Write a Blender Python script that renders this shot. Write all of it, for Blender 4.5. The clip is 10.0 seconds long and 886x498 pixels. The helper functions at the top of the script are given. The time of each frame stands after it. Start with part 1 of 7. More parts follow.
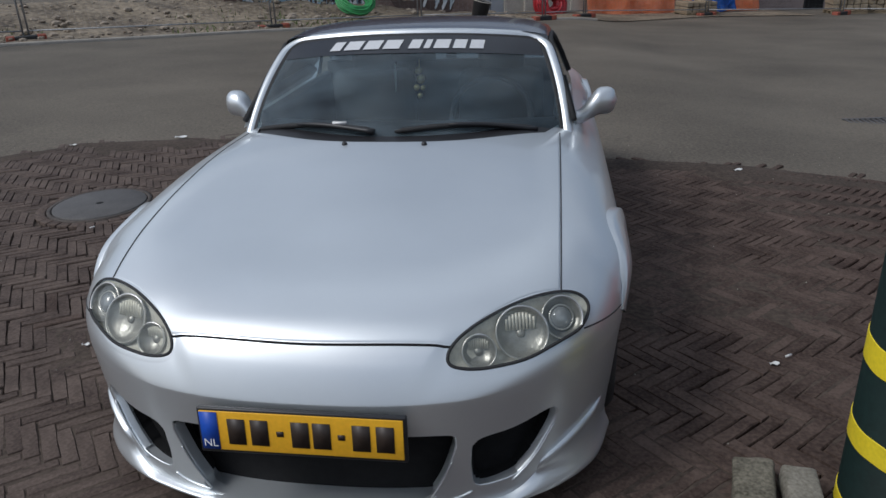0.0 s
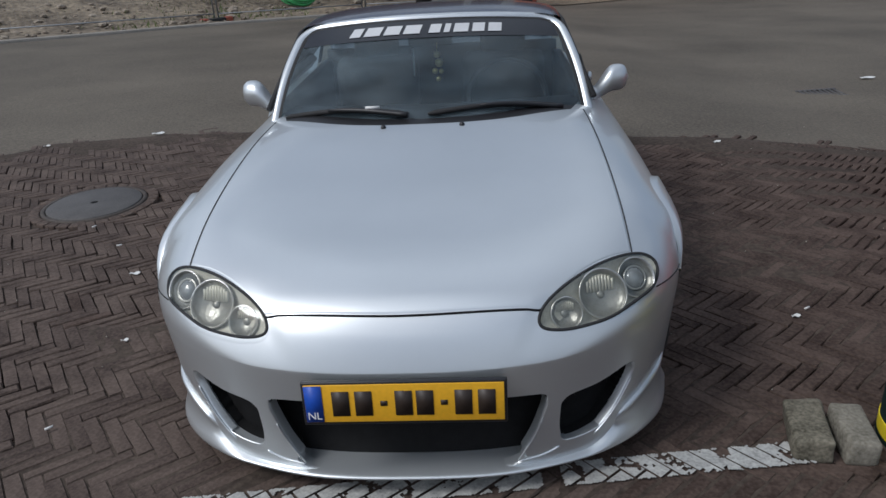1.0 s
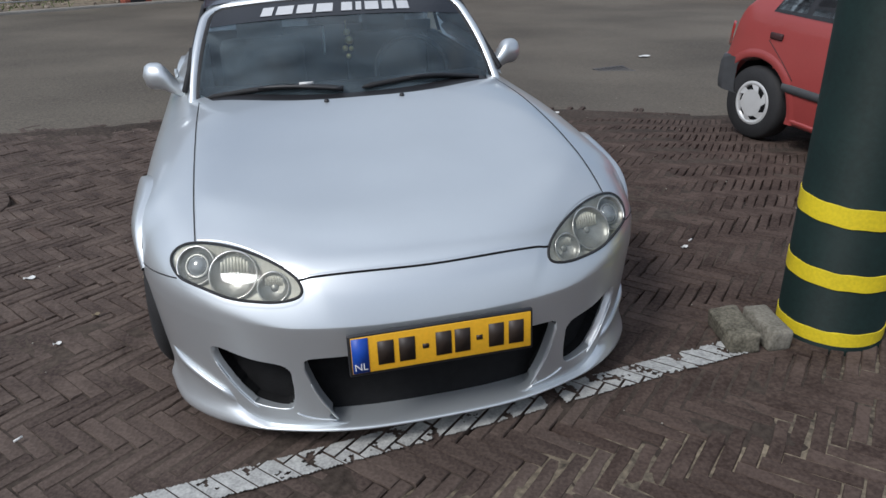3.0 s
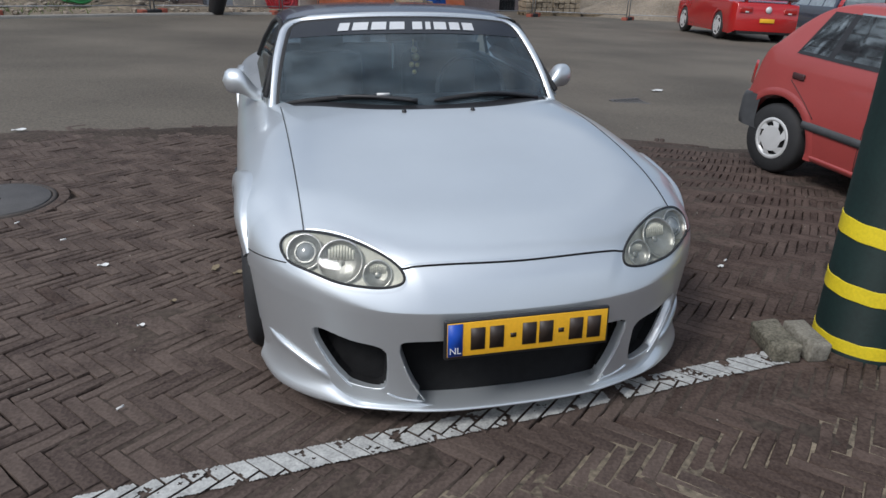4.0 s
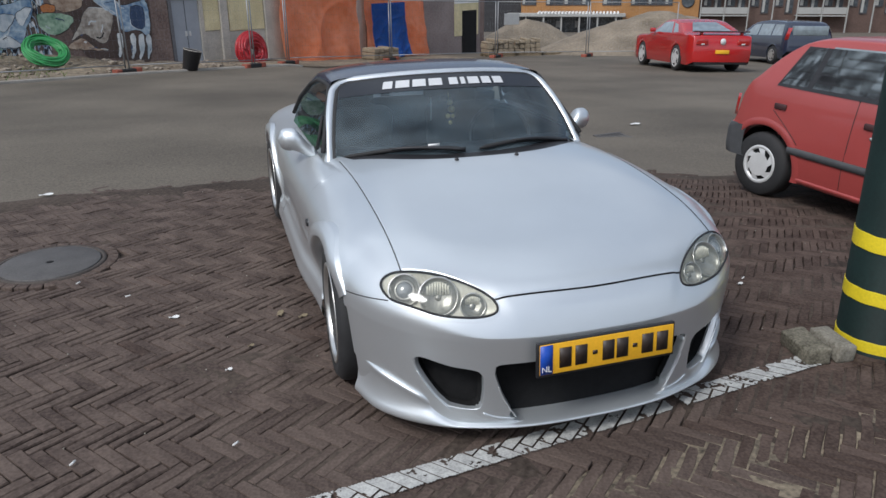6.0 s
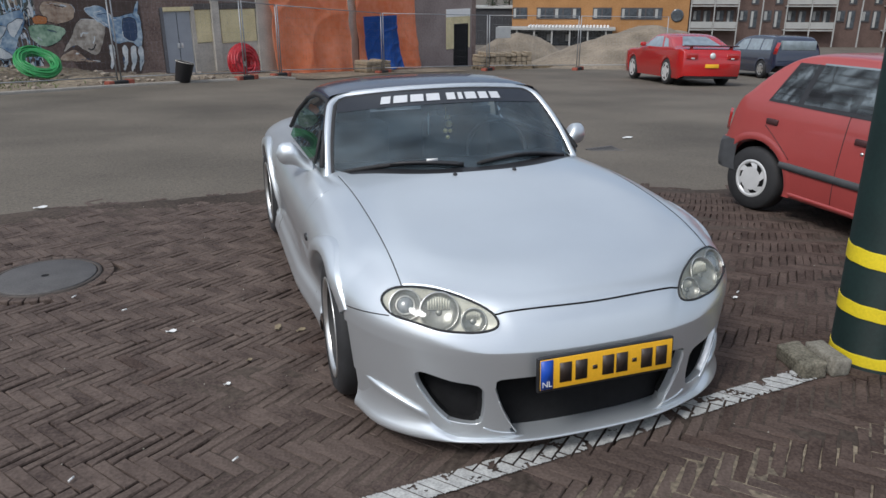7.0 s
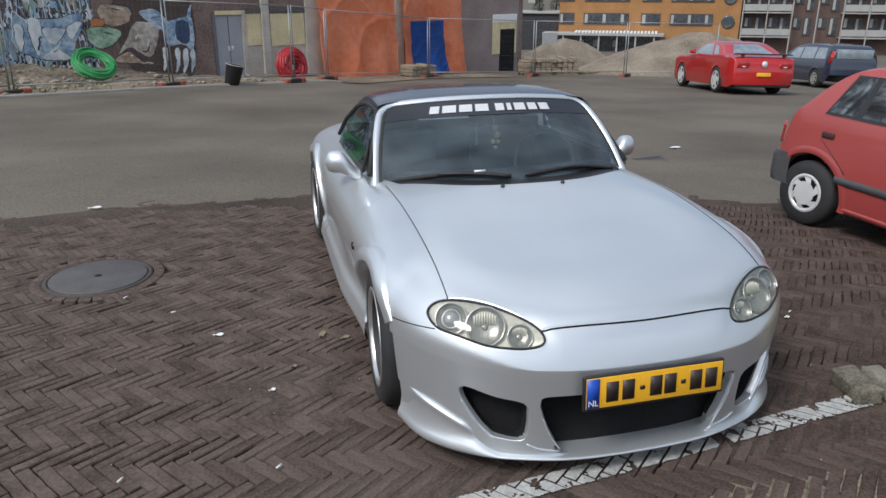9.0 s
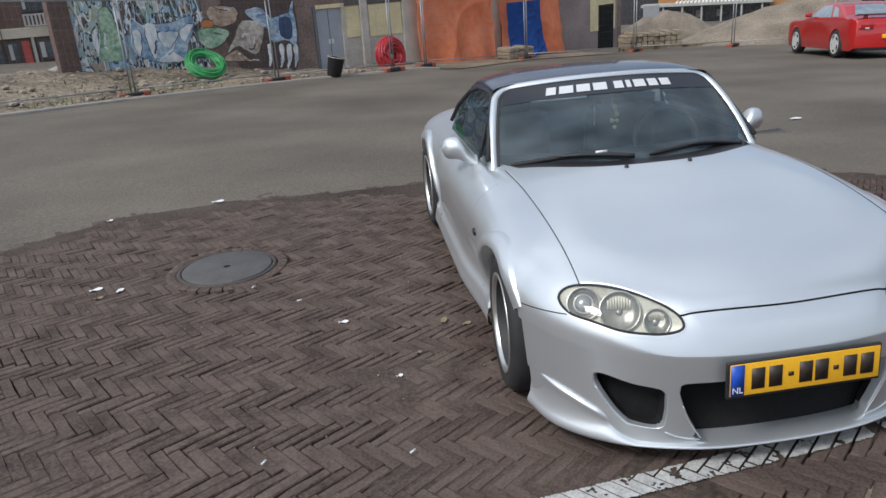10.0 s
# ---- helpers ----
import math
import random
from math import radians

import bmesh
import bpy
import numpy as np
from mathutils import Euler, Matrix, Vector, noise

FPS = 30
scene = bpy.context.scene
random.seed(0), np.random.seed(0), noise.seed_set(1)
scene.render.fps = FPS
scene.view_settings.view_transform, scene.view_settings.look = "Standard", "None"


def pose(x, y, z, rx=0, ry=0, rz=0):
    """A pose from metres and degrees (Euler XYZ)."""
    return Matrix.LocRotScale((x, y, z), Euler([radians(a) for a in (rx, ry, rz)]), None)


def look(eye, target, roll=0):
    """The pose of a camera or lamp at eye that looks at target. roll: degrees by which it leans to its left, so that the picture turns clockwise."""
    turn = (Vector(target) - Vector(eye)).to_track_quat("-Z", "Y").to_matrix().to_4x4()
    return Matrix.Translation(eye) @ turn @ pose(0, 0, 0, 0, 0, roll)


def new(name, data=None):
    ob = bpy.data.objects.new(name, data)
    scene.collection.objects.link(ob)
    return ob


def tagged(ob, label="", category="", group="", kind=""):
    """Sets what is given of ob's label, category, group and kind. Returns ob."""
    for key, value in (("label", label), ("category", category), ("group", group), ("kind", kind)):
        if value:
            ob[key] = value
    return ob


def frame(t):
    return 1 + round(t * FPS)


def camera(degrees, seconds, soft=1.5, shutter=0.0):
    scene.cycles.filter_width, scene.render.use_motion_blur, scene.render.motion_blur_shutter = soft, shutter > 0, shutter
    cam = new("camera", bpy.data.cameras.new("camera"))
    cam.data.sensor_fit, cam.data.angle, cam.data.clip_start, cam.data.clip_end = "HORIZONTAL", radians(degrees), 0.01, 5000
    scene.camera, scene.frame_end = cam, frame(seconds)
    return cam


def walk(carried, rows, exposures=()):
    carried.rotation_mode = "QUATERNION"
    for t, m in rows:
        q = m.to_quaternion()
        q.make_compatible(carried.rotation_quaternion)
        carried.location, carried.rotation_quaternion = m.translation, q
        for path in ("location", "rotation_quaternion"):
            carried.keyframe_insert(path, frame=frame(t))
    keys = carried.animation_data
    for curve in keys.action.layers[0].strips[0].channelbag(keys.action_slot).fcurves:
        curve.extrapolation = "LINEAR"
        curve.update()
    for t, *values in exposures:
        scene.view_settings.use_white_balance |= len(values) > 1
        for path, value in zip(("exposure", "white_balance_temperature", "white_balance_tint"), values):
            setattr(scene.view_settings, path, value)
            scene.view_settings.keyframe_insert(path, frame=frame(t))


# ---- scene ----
cam = camera(61.4, 10.0)
PATH = [
    (0, (0.344, 0.274, 1.514), (0.138, 2.101, 0.727), -2.3),
    (0.3, (0.262, 0.236, 1.507), (0.083, 2.068, 0.724), -2.3),
    (0.5, (0.191, 0.21, 1.506), (0.033, 2.042, 0.719), -2.3),
    (0.7, (0.108, 0.184, 1.507), (-0.013, 2.016, 0.714), -4.1),
    (1, (-0.024, 0.147, 1.526), (-0.077, 1.971, 0.706), -3.4),
    (1.3, (-0.124, 0.121, 1.537), (-0.118, 1.936, 0.698), -1.9),
    (1.5, (-0.188, 0.107, 1.541), (-0.134, 1.915, 0.688), -0.6),
    (1.7, (-0.249, 0.097, 1.54), (-0.137, 1.899, 0.68), -0.3),
    (2, (-0.353, 0.086, 1.534), (-0.131, 1.875, 0.669), 1.0),
    (2.2, (-0.421, 0.082, 1.525), (-0.101, 1.857, 0.661), 1.5),
    (3.3, (-0.805, 0.008, 1.512), (-0.26, 1.733, 0.658), -1.3),
    (3.5, (-0.877, -0.014, 1.52), (-0.323, 1.713, 0.677), -0.3),
    (3.7, (-0.948, -0.039, 1.519), (-0.389, 1.694, 0.692), 0.5),
    (4, (-1.06, -0.082, 1.517), (-0.506, 1.667, 0.721), 1.9),
    (4.3, (-1.165, -0.116, 1.529), (-0.604, 1.649, 0.775), -1),
    (4.5, (-1.243, -0.142, 1.543), (-0.675, 1.625, 0.799), -1.4),
    (4.7, (-1.307, -0.169, 1.559), (-0.723, 1.596, 0.821), -2),
    (5, (-1.386, -0.2, 1.583), (-0.782, 1.562, 0.855), -3.0),
    (5.3, (-1.443, -0.218, 1.594), (-0.831, 1.546, 0.875), -2.4),
    (5.5, (-1.473, -0.219, 1.599), (-0.858, 1.546, 0.887), -1.4),
    (7, (-1.561, -0.214, 1.627), (-0.886, 1.546, 0.959), -0.2),
    (7.5, (-1.564, -0.215, 1.631), (-0.887, 1.548, 0.973), -0.1),
    (8, (-1.569, -0.212, 1.637), (-0.915, 1.565, 0.992), -0.1),
    (8.5, (-1.572, -0.202, 1.653), (-0.936, 1.581, 1.007), 0.1),
    (9, (-1.578, -0.187, 1.657), (-1.004, 1.612, 0.999), 0.1),
    (9.3, (-1.594, -0.18, 1.662), (-1.113, 1.643, 0.995), -0.9),
    (9.5, (-1.612, -0.169, 1.662), (-1.192, 1.669, 0.992), -2.4),
    (9.7, (-1.632, -0.161, 1.663), (-1.28, 1.689, 0.99), -4.2),
    (10, (-1.674, -0.137, 1.656), (-1.36, 1.714, 0.967), -4.0),
]
walk(cam, [(t, look(eye, target, roll)) for t, eye, target, roll in PATH],
     exposures=((0.0, -0.82, 6190, 10), (1.0, -0.77, 6190, 10), (2.0, -0.61, 6210, 10), (3.5, -0.47, 6230, 10), (5.5, -0.35, 6280, 10), (7.5, -0.30, 6320, 10), (9.0, -0.23, 6350, 10), (10.0, -0.19, 6350, 10)))

# ---- world and sun ----
world = bpy.data.worlds.new("sky")
scene.world = world
world.use_nodes = True
wn = world.node_tree
sky = wn.nodes.new("ShaderNodeTexSky")
sky.sky_type = "NISHITA"
sky.sun_disc = False
sky.sun_elevation, sky.sun_rotation = radians(48), radians(241)
sky.air_density, sky.dust_density, sky.ozone_density = 1.0, 3.0, 1.0
wbg = wn.nodes["Background"]
wbg.inputs["Strength"].default_value = 0.145
# thin broken cloud over the blue, brighter towards the sun
SUN_WAY = Vector((-5.7, -3.2, 7.3)).normalized()
wtc = wn.nodes.new("ShaderNodeTexCoord")
wmap = wn.nodes.new("ShaderNodeMapping")
wmap.inputs["Scale"].default_value = (1.6, 1.6, 3.2)
wno = wn.nodes.new("ShaderNodeTexNoise")
wno.inputs["Scale"].default_value, wno.inputs["Detail"].default_value = 1.7, 6.0
wra = wn.nodes.new("ShaderNodeValToRGB")
wra.color_ramp.elements[0].position, wra.color_ramp.elements[1].position = 0.36, 0.68
wmx = wn.nodes.new("ShaderNodeMix")
wmx.data_type = "RGBA"
wdot = wn.nodes.new("ShaderNodeVectorMath")
wdot.operation = "DOT_PRODUCT"
wdot.inputs[1].default_value = SUN_WAY
wgl = wn.nodes.new("ShaderNodeMapRange")
wgl.inputs["From Min"].default_value, wgl.inputs["From Max"].default_value = -0.6, 1.0
wgl.inputs["To Min"].default_value, wgl.inputs["To Max"].default_value = 0.50, 1.55
wsc = wn.nodes.new("ShaderNodeVectorMath")
wsc.operation = "SCALE"
wsc.inputs[0].default_value = (7.6, 8.2, 9.0)
wn.links.new(wtc.outputs["Generated"], wdot.inputs[0])
wn.links.new(wdot.outputs["Value"], wgl.inputs["Value"])
wn.links.new(wgl.outputs["Result"], wsc.inputs["Scale"])
wn.links.new(wsc.outputs["Vector"], wmx.inputs["B"])
wn.links.new(wtc.outputs["Generated"], wmap.inputs["Vector"])
wn.links.new(wmap.outputs["Vector"], wno.inputs["Vector"])
wn.links.new(wno.outputs["Fac"], wra.inputs["Fac"])
wn.links.new(wra.outputs["Color"], wmx.inputs["Factor"])
wn.links.new(sky.outputs["Color"], wmx.inputs["A"])
wn.links.new(wmx.outputs["Result"], wbg.inputs["Color"])

sun_lamp = new("sun", bpy.data.lights.new("sun", "SUN"))
sun_lamp.data.energy, sun_lamp.data.angle, sun_lamp.data.color = 2.7, radians(16), (1.0, 0.985, 0.96)
sun_lamp.matrix_world = look(10 * SUN_WAY, (0, 0, 0))


# ---- materials ----
def mat(name, col, rough=0.6, metal=0.0, var=0.12, scale=6.0, fine=60.0, bump=0.0, bump_scale=None, tint=None,
        coat=0.0, spec=0.5, random_amount=0.0, space="Object"):
    """Principled surface with colour variation at two scales, roughness variation and fine relief."""
    m = bpy.data.materials.new(name)
    m.use_nodes = True
    n, l = m.node_tree.nodes, m.node_tree.links
    b = n["Principled BSDF"]
    b.inputs["Roughness"].default_value, b.inputs["Metallic"].default_value = rough, metal
    b.inputs["Coat Weight"].default_value, b.inputs["Coat Roughness"].default_value = coat, 0.05
    b.inputs["Specular IOR Level"].default_value = spec
    tc = n.new("ShaderNodeTexCoord")
    big, small = n.new("ShaderNodeTexNoise"), n.new("ShaderNodeTexNoise")
    for node, s in ((big, scale), (small, fine)):
        node.inputs["Scale"].default_value, node.inputs["Detail"].default_value = s, 4.0
        l.new(tc.outputs[space], node.inputs["Vector"])
    add = n.new("ShaderNodeMath")
    add.operation = "ADD"
    l.new(big.outputs["Fac"], add.inputs[0])
    l.new(small.outputs["Fac"], add.inputs[1])
    fac = add.outputs[0]
    if random_amount:
        info = n.new("ShaderNodeObjectInfo")
        geo = n.new("ShaderNodeNewGeometry")
        fr = n.new("ShaderNodeMath")
        fr.operation = "ADD"
        l.new(info.outputs["Random"], fr.inputs[0])
        l.new(geo.outputs["Random Per Island"], fr.inputs[1])
        fm = n.new("ShaderNodeMath")
        fm.operation = "FRACT"
        l.new(fr.outputs[0], fm.inputs[0])
        ma = n.new("ShaderNodeMath")
        ma.operation = "MULTIPLY_ADD"
        ma.inputs[1].default_value = random_amount
        l.new(fm.outputs[0], ma.inputs[0])
        l.new(fac, ma.inputs[2])
        sub = n.new("ShaderNodeMath")
        sub.operation = "SUBTRACT"
        sub.inputs[1].default_value = random_amount / 2
        l.new(ma.outputs[0], sub.inputs[0])
        fac = sub.outputs[0]
    ramp = n.new("ShaderNodeMapRange")
    ramp.inputs["From Min"].default_value, ramp.inputs["From Max"].default_value = 0.7, 1.3
    l.new(fac, ramp.inputs["Value"])
    mix = n.new("ShaderNodeMix")
    mix.data_type = "RGBA"
    lo = tuple(max(0, c * (1 - var)) for c in col)
    hi = tint if tint else tuple(min(1, c * (1 + var)) for c in col)
    mix.inputs["A"].default_value, mix.inputs["B"].default_value = (*lo, 1), (*hi, 1)
    l.new(ramp.outputs["Result"], mix.inputs["Factor"])
    l.new(mix.outputs["Result"], b.inputs["Base Color"])
    if bump:
        bn = n.new("ShaderNodeTexNoise")
        bn.inputs["Scale"].default_value, bn.inputs["Detail"].default_value = bump_scale or fine, 6.0
        l.new(tc.outputs[space], bn.inputs["Vector"])
        bp = n.new("ShaderNodeBump")
        bp.inputs["Strength"].default_value, bp.inputs["Distance"].default_value = 1.0, bump
        l.new(bn.outputs["Fac"], bp.inputs["Height"])
        l.new(bp.outputs["Normal"], b.inputs["Normal"])
    return m


def glass(name, col=(1, 1, 1), rough=0.0, see=0.5, haze_sheen=0.0, ior=1.5):
    """Thin pane: a clear or tinted see-through layer under a reflecting surface."""
    m = bpy.data.materials.new(name)
    m.use_nodes = True
    n, l = m.node_tree.nodes, m.node_tree.links
    n.remove(n["Principled BSDF"])
    tr, gl = n.new("ShaderNodeBsdfTransparent"), n.new("ShaderNodeBsdfGlossy")
    tr.inputs["Color"].default_value = (*(c * see for c in col), 1)
    gl.inputs["Roughness"].default_value = rough
    fr = n.new("ShaderNodeFresnel")
    fr.inputs["IOR"].default_value = ior
    mx = n.new("ShaderNodeMixShader")
    l.new(fr.outputs[0], mx.inputs[0])
    l.new(tr.outputs[0], mx.inputs[1])
    l.new(gl.outputs[0], mx.inputs[2])
    last = mx.outputs[0]
    # a bluish diffuse layer puts sky sheen, and the lens's haze, into the colour
    if haze_sheen:
        df, m2, no = n.new("ShaderNodeBsdfDiffuse"), n.new("ShaderNodeMixShader"), n.new("ShaderNodeTexNoise")
        df.inputs["Color"].default_value = (0.40, 0.53, 0.61, 1)
        no.inputs["Scale"].default_value, no.inputs["Detail"].default_value = 5.0, 5.0
        mr = n.new("ShaderNodeMapRange")
        mr.inputs["From Min"].default_value, mr.inputs["From Max"].default_value = 0.3, 0.7
        mr.inputs["To Min"].default_value, mr.inputs["To Max"].default_value = haze_sheen * 0.5, haze_sheen * 1.5
        l.new(no.outputs["Fac"], mr.inputs["Value"])
        l.new(mr.outputs["Result"], m2.inputs[0])
        l.new(last, m2.inputs[1])
        l.new(df.outputs[0], m2.inputs[2])
        last = m2.outputs[0]
    l.new(last, n["Material Output"].inputs["Surface"])
    return m


silver = mat("silver_paint", (0.670, 0.706, 0.726), 0.37, 0.73, 0.04, 3, 900, coat=0.6)
silver.node_tree.nodes["Principled BSDF"].inputs["Coat Roughness"].default_value = 0.05
navy = mat("navy_roof", (0.02, 0.024, 0.045), 0.22, 0.0, 0.2, 4, 300, coat=0.5)
black_plastic = mat("black_plastic", (0.016, 0.016, 0.018), 0.45, 0, 0.3, 20, 400)
black_rubber = mat("black_rubber", (0.02, 0.02, 0.021), 0.75, 0, 0.3, 10, 200, bump=0.0006, bump_scale=150)
dark_void = mat("dark_matt", (0.011, 0.011, 0.0115), 0.85, 0, 0.3, 30, 300, spec=0.2)
asphalt = mat("asphalt", (0.100, 0.086, 0.070), 0.9, 0, 0.30, 0.42, 45, bump=0.007, bump_scale=70, tint=(0.165, 0.143, 0.114), spec=0.3)
brick_mat = mat("brown_brick", (0.074, 0.051, 0.043), 0.84, 0, 0.42, 6.5, 75, bump=0.004, bump_scale=38, tint=(0.124, 0.093, 0.077), random_amount=0.24, spec=0.25)
brick_red = mat("red_brown_brick", (0.064, 0.042, 0.034), 0.86, 0, 0.42, 6.5, 75, bump=0.004, bump_scale=38, tint=(0.110, 0.079, 0.065), random_amount=0.26, spec=0.2)
joint_mat = mat("dirt_joint", (0.050, 0.038, 0.031), 0.95, 0, 0.4, 1.2, 40, bump=0.004, bump_scale=60, tint=(0.095, 0.074, 0.060), spec=0.2)
sand_joint = mat("sandy_joint", (0.070, 0.056, 0.042), 0.95, 0, 0.6, 2.2, 40, bump=0.004, bump_scale=60, tint=(0.27, 0.22, 0.155))
paint_white = mat("worn_white_paint", (0.38, 0.38, 0.365), 0.75, 0, 0.35, 25, 120, bump=0.001, tint=(0.50, 0.50, 0.475))
pole_green = mat("dark_green_paint", (0.005, 0.015, 0.013), 0.62, 0, 0.3, 4, 60, bump=0.0005, spec=0.22)
band_yellow = mat("yellow_band", (0.72, 0.56, 0.02), 0.5, 0, 0.12, 8, 90, bump=0.0006)
stone_mat = mat("mossy_concrete", (0.075, 0.068, 0.045), 0.9, 0, 0.4, 11, 90, bump=0.006, bump_scale=50, tint=(0.21, 0.19, 0.145))
red_matt = mat("faded_red_paint", (0.34, 0.055, 0.050), 0.4, 0, 0.12, 2, 200, coat=0.6)
red_gloss = mat("bright_red_paint", (0.38, 0.010, 0.010), 0.25, 0, 0.05, 2, 200, coat=0.8)
blue_dark = mat("dark_blue_paint", (0.02, 0.027, 0.05), 0.25, 0, 0.1, 2, 200, coat=0.8)
grey_trim = mat("grey_bumper_plastic", (0.055, 0.057, 0.06), 0.6, 0, 0.2, 12, 200)
alloy = mat("alloy_silver", (0.62, 0.62, 0.6), 0.3, 0.85, 0.06, 10, 300)
hub_white = mat("silver_hubcap", (0.62, 0.62, 0.61), 0.4, 0.25, 0.08, 10, 200)


# ---- building helpers ----
def link_mesh(name, bm, material, smooth=True):
    me = bpy.data.meshes.new(name)
    bm.to_mesh(me)
    bm.free()
    for mm in (material if isinstance(material, (list, tuple)) else [material]):
        me.materials.append(mm)
    if smooth:
        me.polygons.foreach_set("use_smooth", [True] * len(me.polygons))
    return new(name, me)


def part(name, bm, material, parent, label="", smooth=True):
    """One mesh under a thing or a part, in the parent's own coordinates."""
    ob = link_mesh(name, bm, material, smooth)
    ob.parent = parent
    if label:
        tagged(ob, label)
    return ob


def thing(name, m, label, category, group="", kind=""):
    ob = new(name)
    ob.empty_display_size = 0.1
    ob.matrix_world = m
    return tagged(ob, label, category, group, kind)


def single(name, bm, material, m, label, category, group="", kind="", smooth=True):
    ob = link_mesh(name, bm, material, smooth)
    ob.matrix_world = m
    return tagged(ob, label, category, group, kind)


def bm_grid(rows, close_u=False, close_v=False, flip=False):
    """A quad sheet through rows of points."""
    bm = bmesh.new()
    vs = [[bm.verts.new(p) for p in r] for r in rows]
    nr, nc = len(vs), len(vs[0])
    for i in range(nr if close_u else nr - 1):
        for j in range(nc if close_v else nc - 1):
            q = [vs[i][j], vs[(i + 1) % nr][j], vs[(i + 1) % nr][(j + 1) % nc], vs[i][(j + 1) % nc]]
            if flip:
                q.reverse()
            bm.faces.new(q)
    return bm


def add_box(bm, x0, x1, y0, y1, z0, z1, bevel=0.0):
    r = bmesh.ops.create_cube(bm, size=1.0)
    for v in r["verts"]:
        v.co = Vector(((x0 + x1) / 2 + v.co.x * (x1 - x0), (y0 + y1) / 2 + v.co.y * (y1 - y0), (z0 + z1) / 2 + v.co.z * (z1 - z0)))
    if bevel:
        es = list({e for v in r["verts"] for e in v.link_edges})
        bmesh.ops.bevel(bm, geom=es, offset=bevel, segments=2, affect="EDGES", profile=0.5)
    return bm


def box(x0, x1, y0, y1, z0, z1, bevel=0.0):
    return add_box(bmesh.new(), x0, x1, y0, y1, z0, z1, bevel)


def tube(points, r, seg=8, closed=False, cap=True, taper=None):
    """A round bar along points; taper gives a radius factor per point."""
    pts = [Vector(p) for p in points]
    rows = []
    up = Vector((0, 0, 1))
    for i, p in enumerate(pts):
        a = pts[i - 1] if (i > 0 or closed) else p
        b = pts[(i + 1) % len(pts)] if (i < len(pts) - 1 or closed) else p
        d = (b - a).normalized()
        s = d.cross(up)
        if s.length < 1e-3:
            s = d.cross(Vector((0, 1, 0)))
        s.normalize()
        t = s.cross(d)
        rr = r * (taper[i] if taper else 1)
        rows.append([p + (s * math.cos(k * 2 * math.pi / seg) + t * math.sin(k * 2 * math.pi / seg)) * rr for k in range(seg)])
    bm = bm_grid(rows, close_u=closed, close_v=True)
    if cap and not closed:
        bm.verts.ensure_lookup_table()
        bm.faces.new(list(bm.verts)[:seg])
        bm.faces.new(list(reversed(list(bm.verts)[-seg:])))
    bmesh.ops.recalc_face_normals(bm, faces=bm.faces)
    return bm


def lathe(profile, seg=32, axis="z", cx=0.0, cy=0.0, cz=0.0, closed=False):
    """Turn a profile of (radius, along) pairs about an axis."""
    rows = []
    for r, h in profile:
        row = []
        for k in range(seg):
            a = 2 * math.pi * k / seg
            c, s = r * math.cos(a), r * math.sin(a)
            row.append({"z": (cx + c, cy + s, cz + h), "x": (cx + h, cy + c, cz + s), "y": (cx + c, cy + h, cz + s)}[axis])
        rows.append(row)
    bm = bm_grid(rows, close_u=closed, close_v=True)
    bmesh.ops.remove_doubles(bm, verts=bm.verts, dist=1e-5)
    bmesh.ops.recalc_face_normals(bm, faces=bm.faces)
    return bm


def loop_curve(pts, n, closed=True):
    """Smooth curve (Catmull-Rom) through control points."""
    pts = [Vector(p) for p in pts]
    m = len(pts)
    out = []
    for i in range(n):
        x = i * (m if closed else m - 1) / (n if closed else n - 1)
        k = int(math.floor(x))
        if not closed:
            k = min(k, m - 2)
        f = x - k
        idx = (lambda j: pts[j % m]) if closed else (lambda j: pts[max(0, min(m - 1, j))])
        p0, p1, p2, p3 = idx(k - 1), idx(k), idx(k + 1), idx(k + 2)
        out.append(0.5 * (2 * p1 + (p2 - p0) * f + (2 * p0 - 5 * p1 + 4 * p2 - p3) * f * f + (3 * p1 - p0 - 3 * p2 + p3) * f ** 3))
    return out


def extrude_poly(poly, depth, axis="y"):
    """Solid from a flat outline of (a, b) pairs, extruded along an axis from 0 to depth."""
    bm = bmesh.new()
    put = {"y": lambda a, b, d: (a, d, b), "z": lambda a, b, d: (a, b, d), "x": lambda a, b, d: (d, a, b)}[axis]
    lo = [bm.verts.new(put(a, b, 0)) for a, b in poly]
    hi = [bm.verts.new(put(a, b, depth)) for a, b in poly]
    bm.faces.new(lo)
    bm.faces.new(list(reversed(hi)))
    for i in range(len(poly)):
        j = (i + 1) % len(poly)
        bm.faces.new([lo[j], lo[i], hi[i], hi[j]])
    bmesh.ops.recalc_face_normals(bm, faces=bm.faces)
    return bm


def join_bm(*bms):
    """Several bmeshes as one."""
    out = bmesh.new()
    for b in bms:
        me = bpy.data.meshes.new("tmp")
        b.to_mesh(me)
        b.free()
        out.from_mesh(me)
        bpy.data.meshes.remove(me)
    return out


# ---- ground ----
def ground_z(x, y):
    """Level round the roadster, falling gently away towards the far side of the road."""
    s = 0.028 * x + 0.053 * y - 0.30
    k = max(0.0, min(1.0, (x - 1.7) / 1.7))
    dip = -0.045 * max(0.0, min(3.0, 4.5 - y)) * k * k * (3 - 2 * k) if y > -1.5 else -0.135 * k * k * (3 - 2 * k)
    return max(-7.0, -0.05 * math.log1p(math.exp(s / 0.05)) if s < 2 else -s) - 0.14 * k * k * (3 - 2 * k) + dip


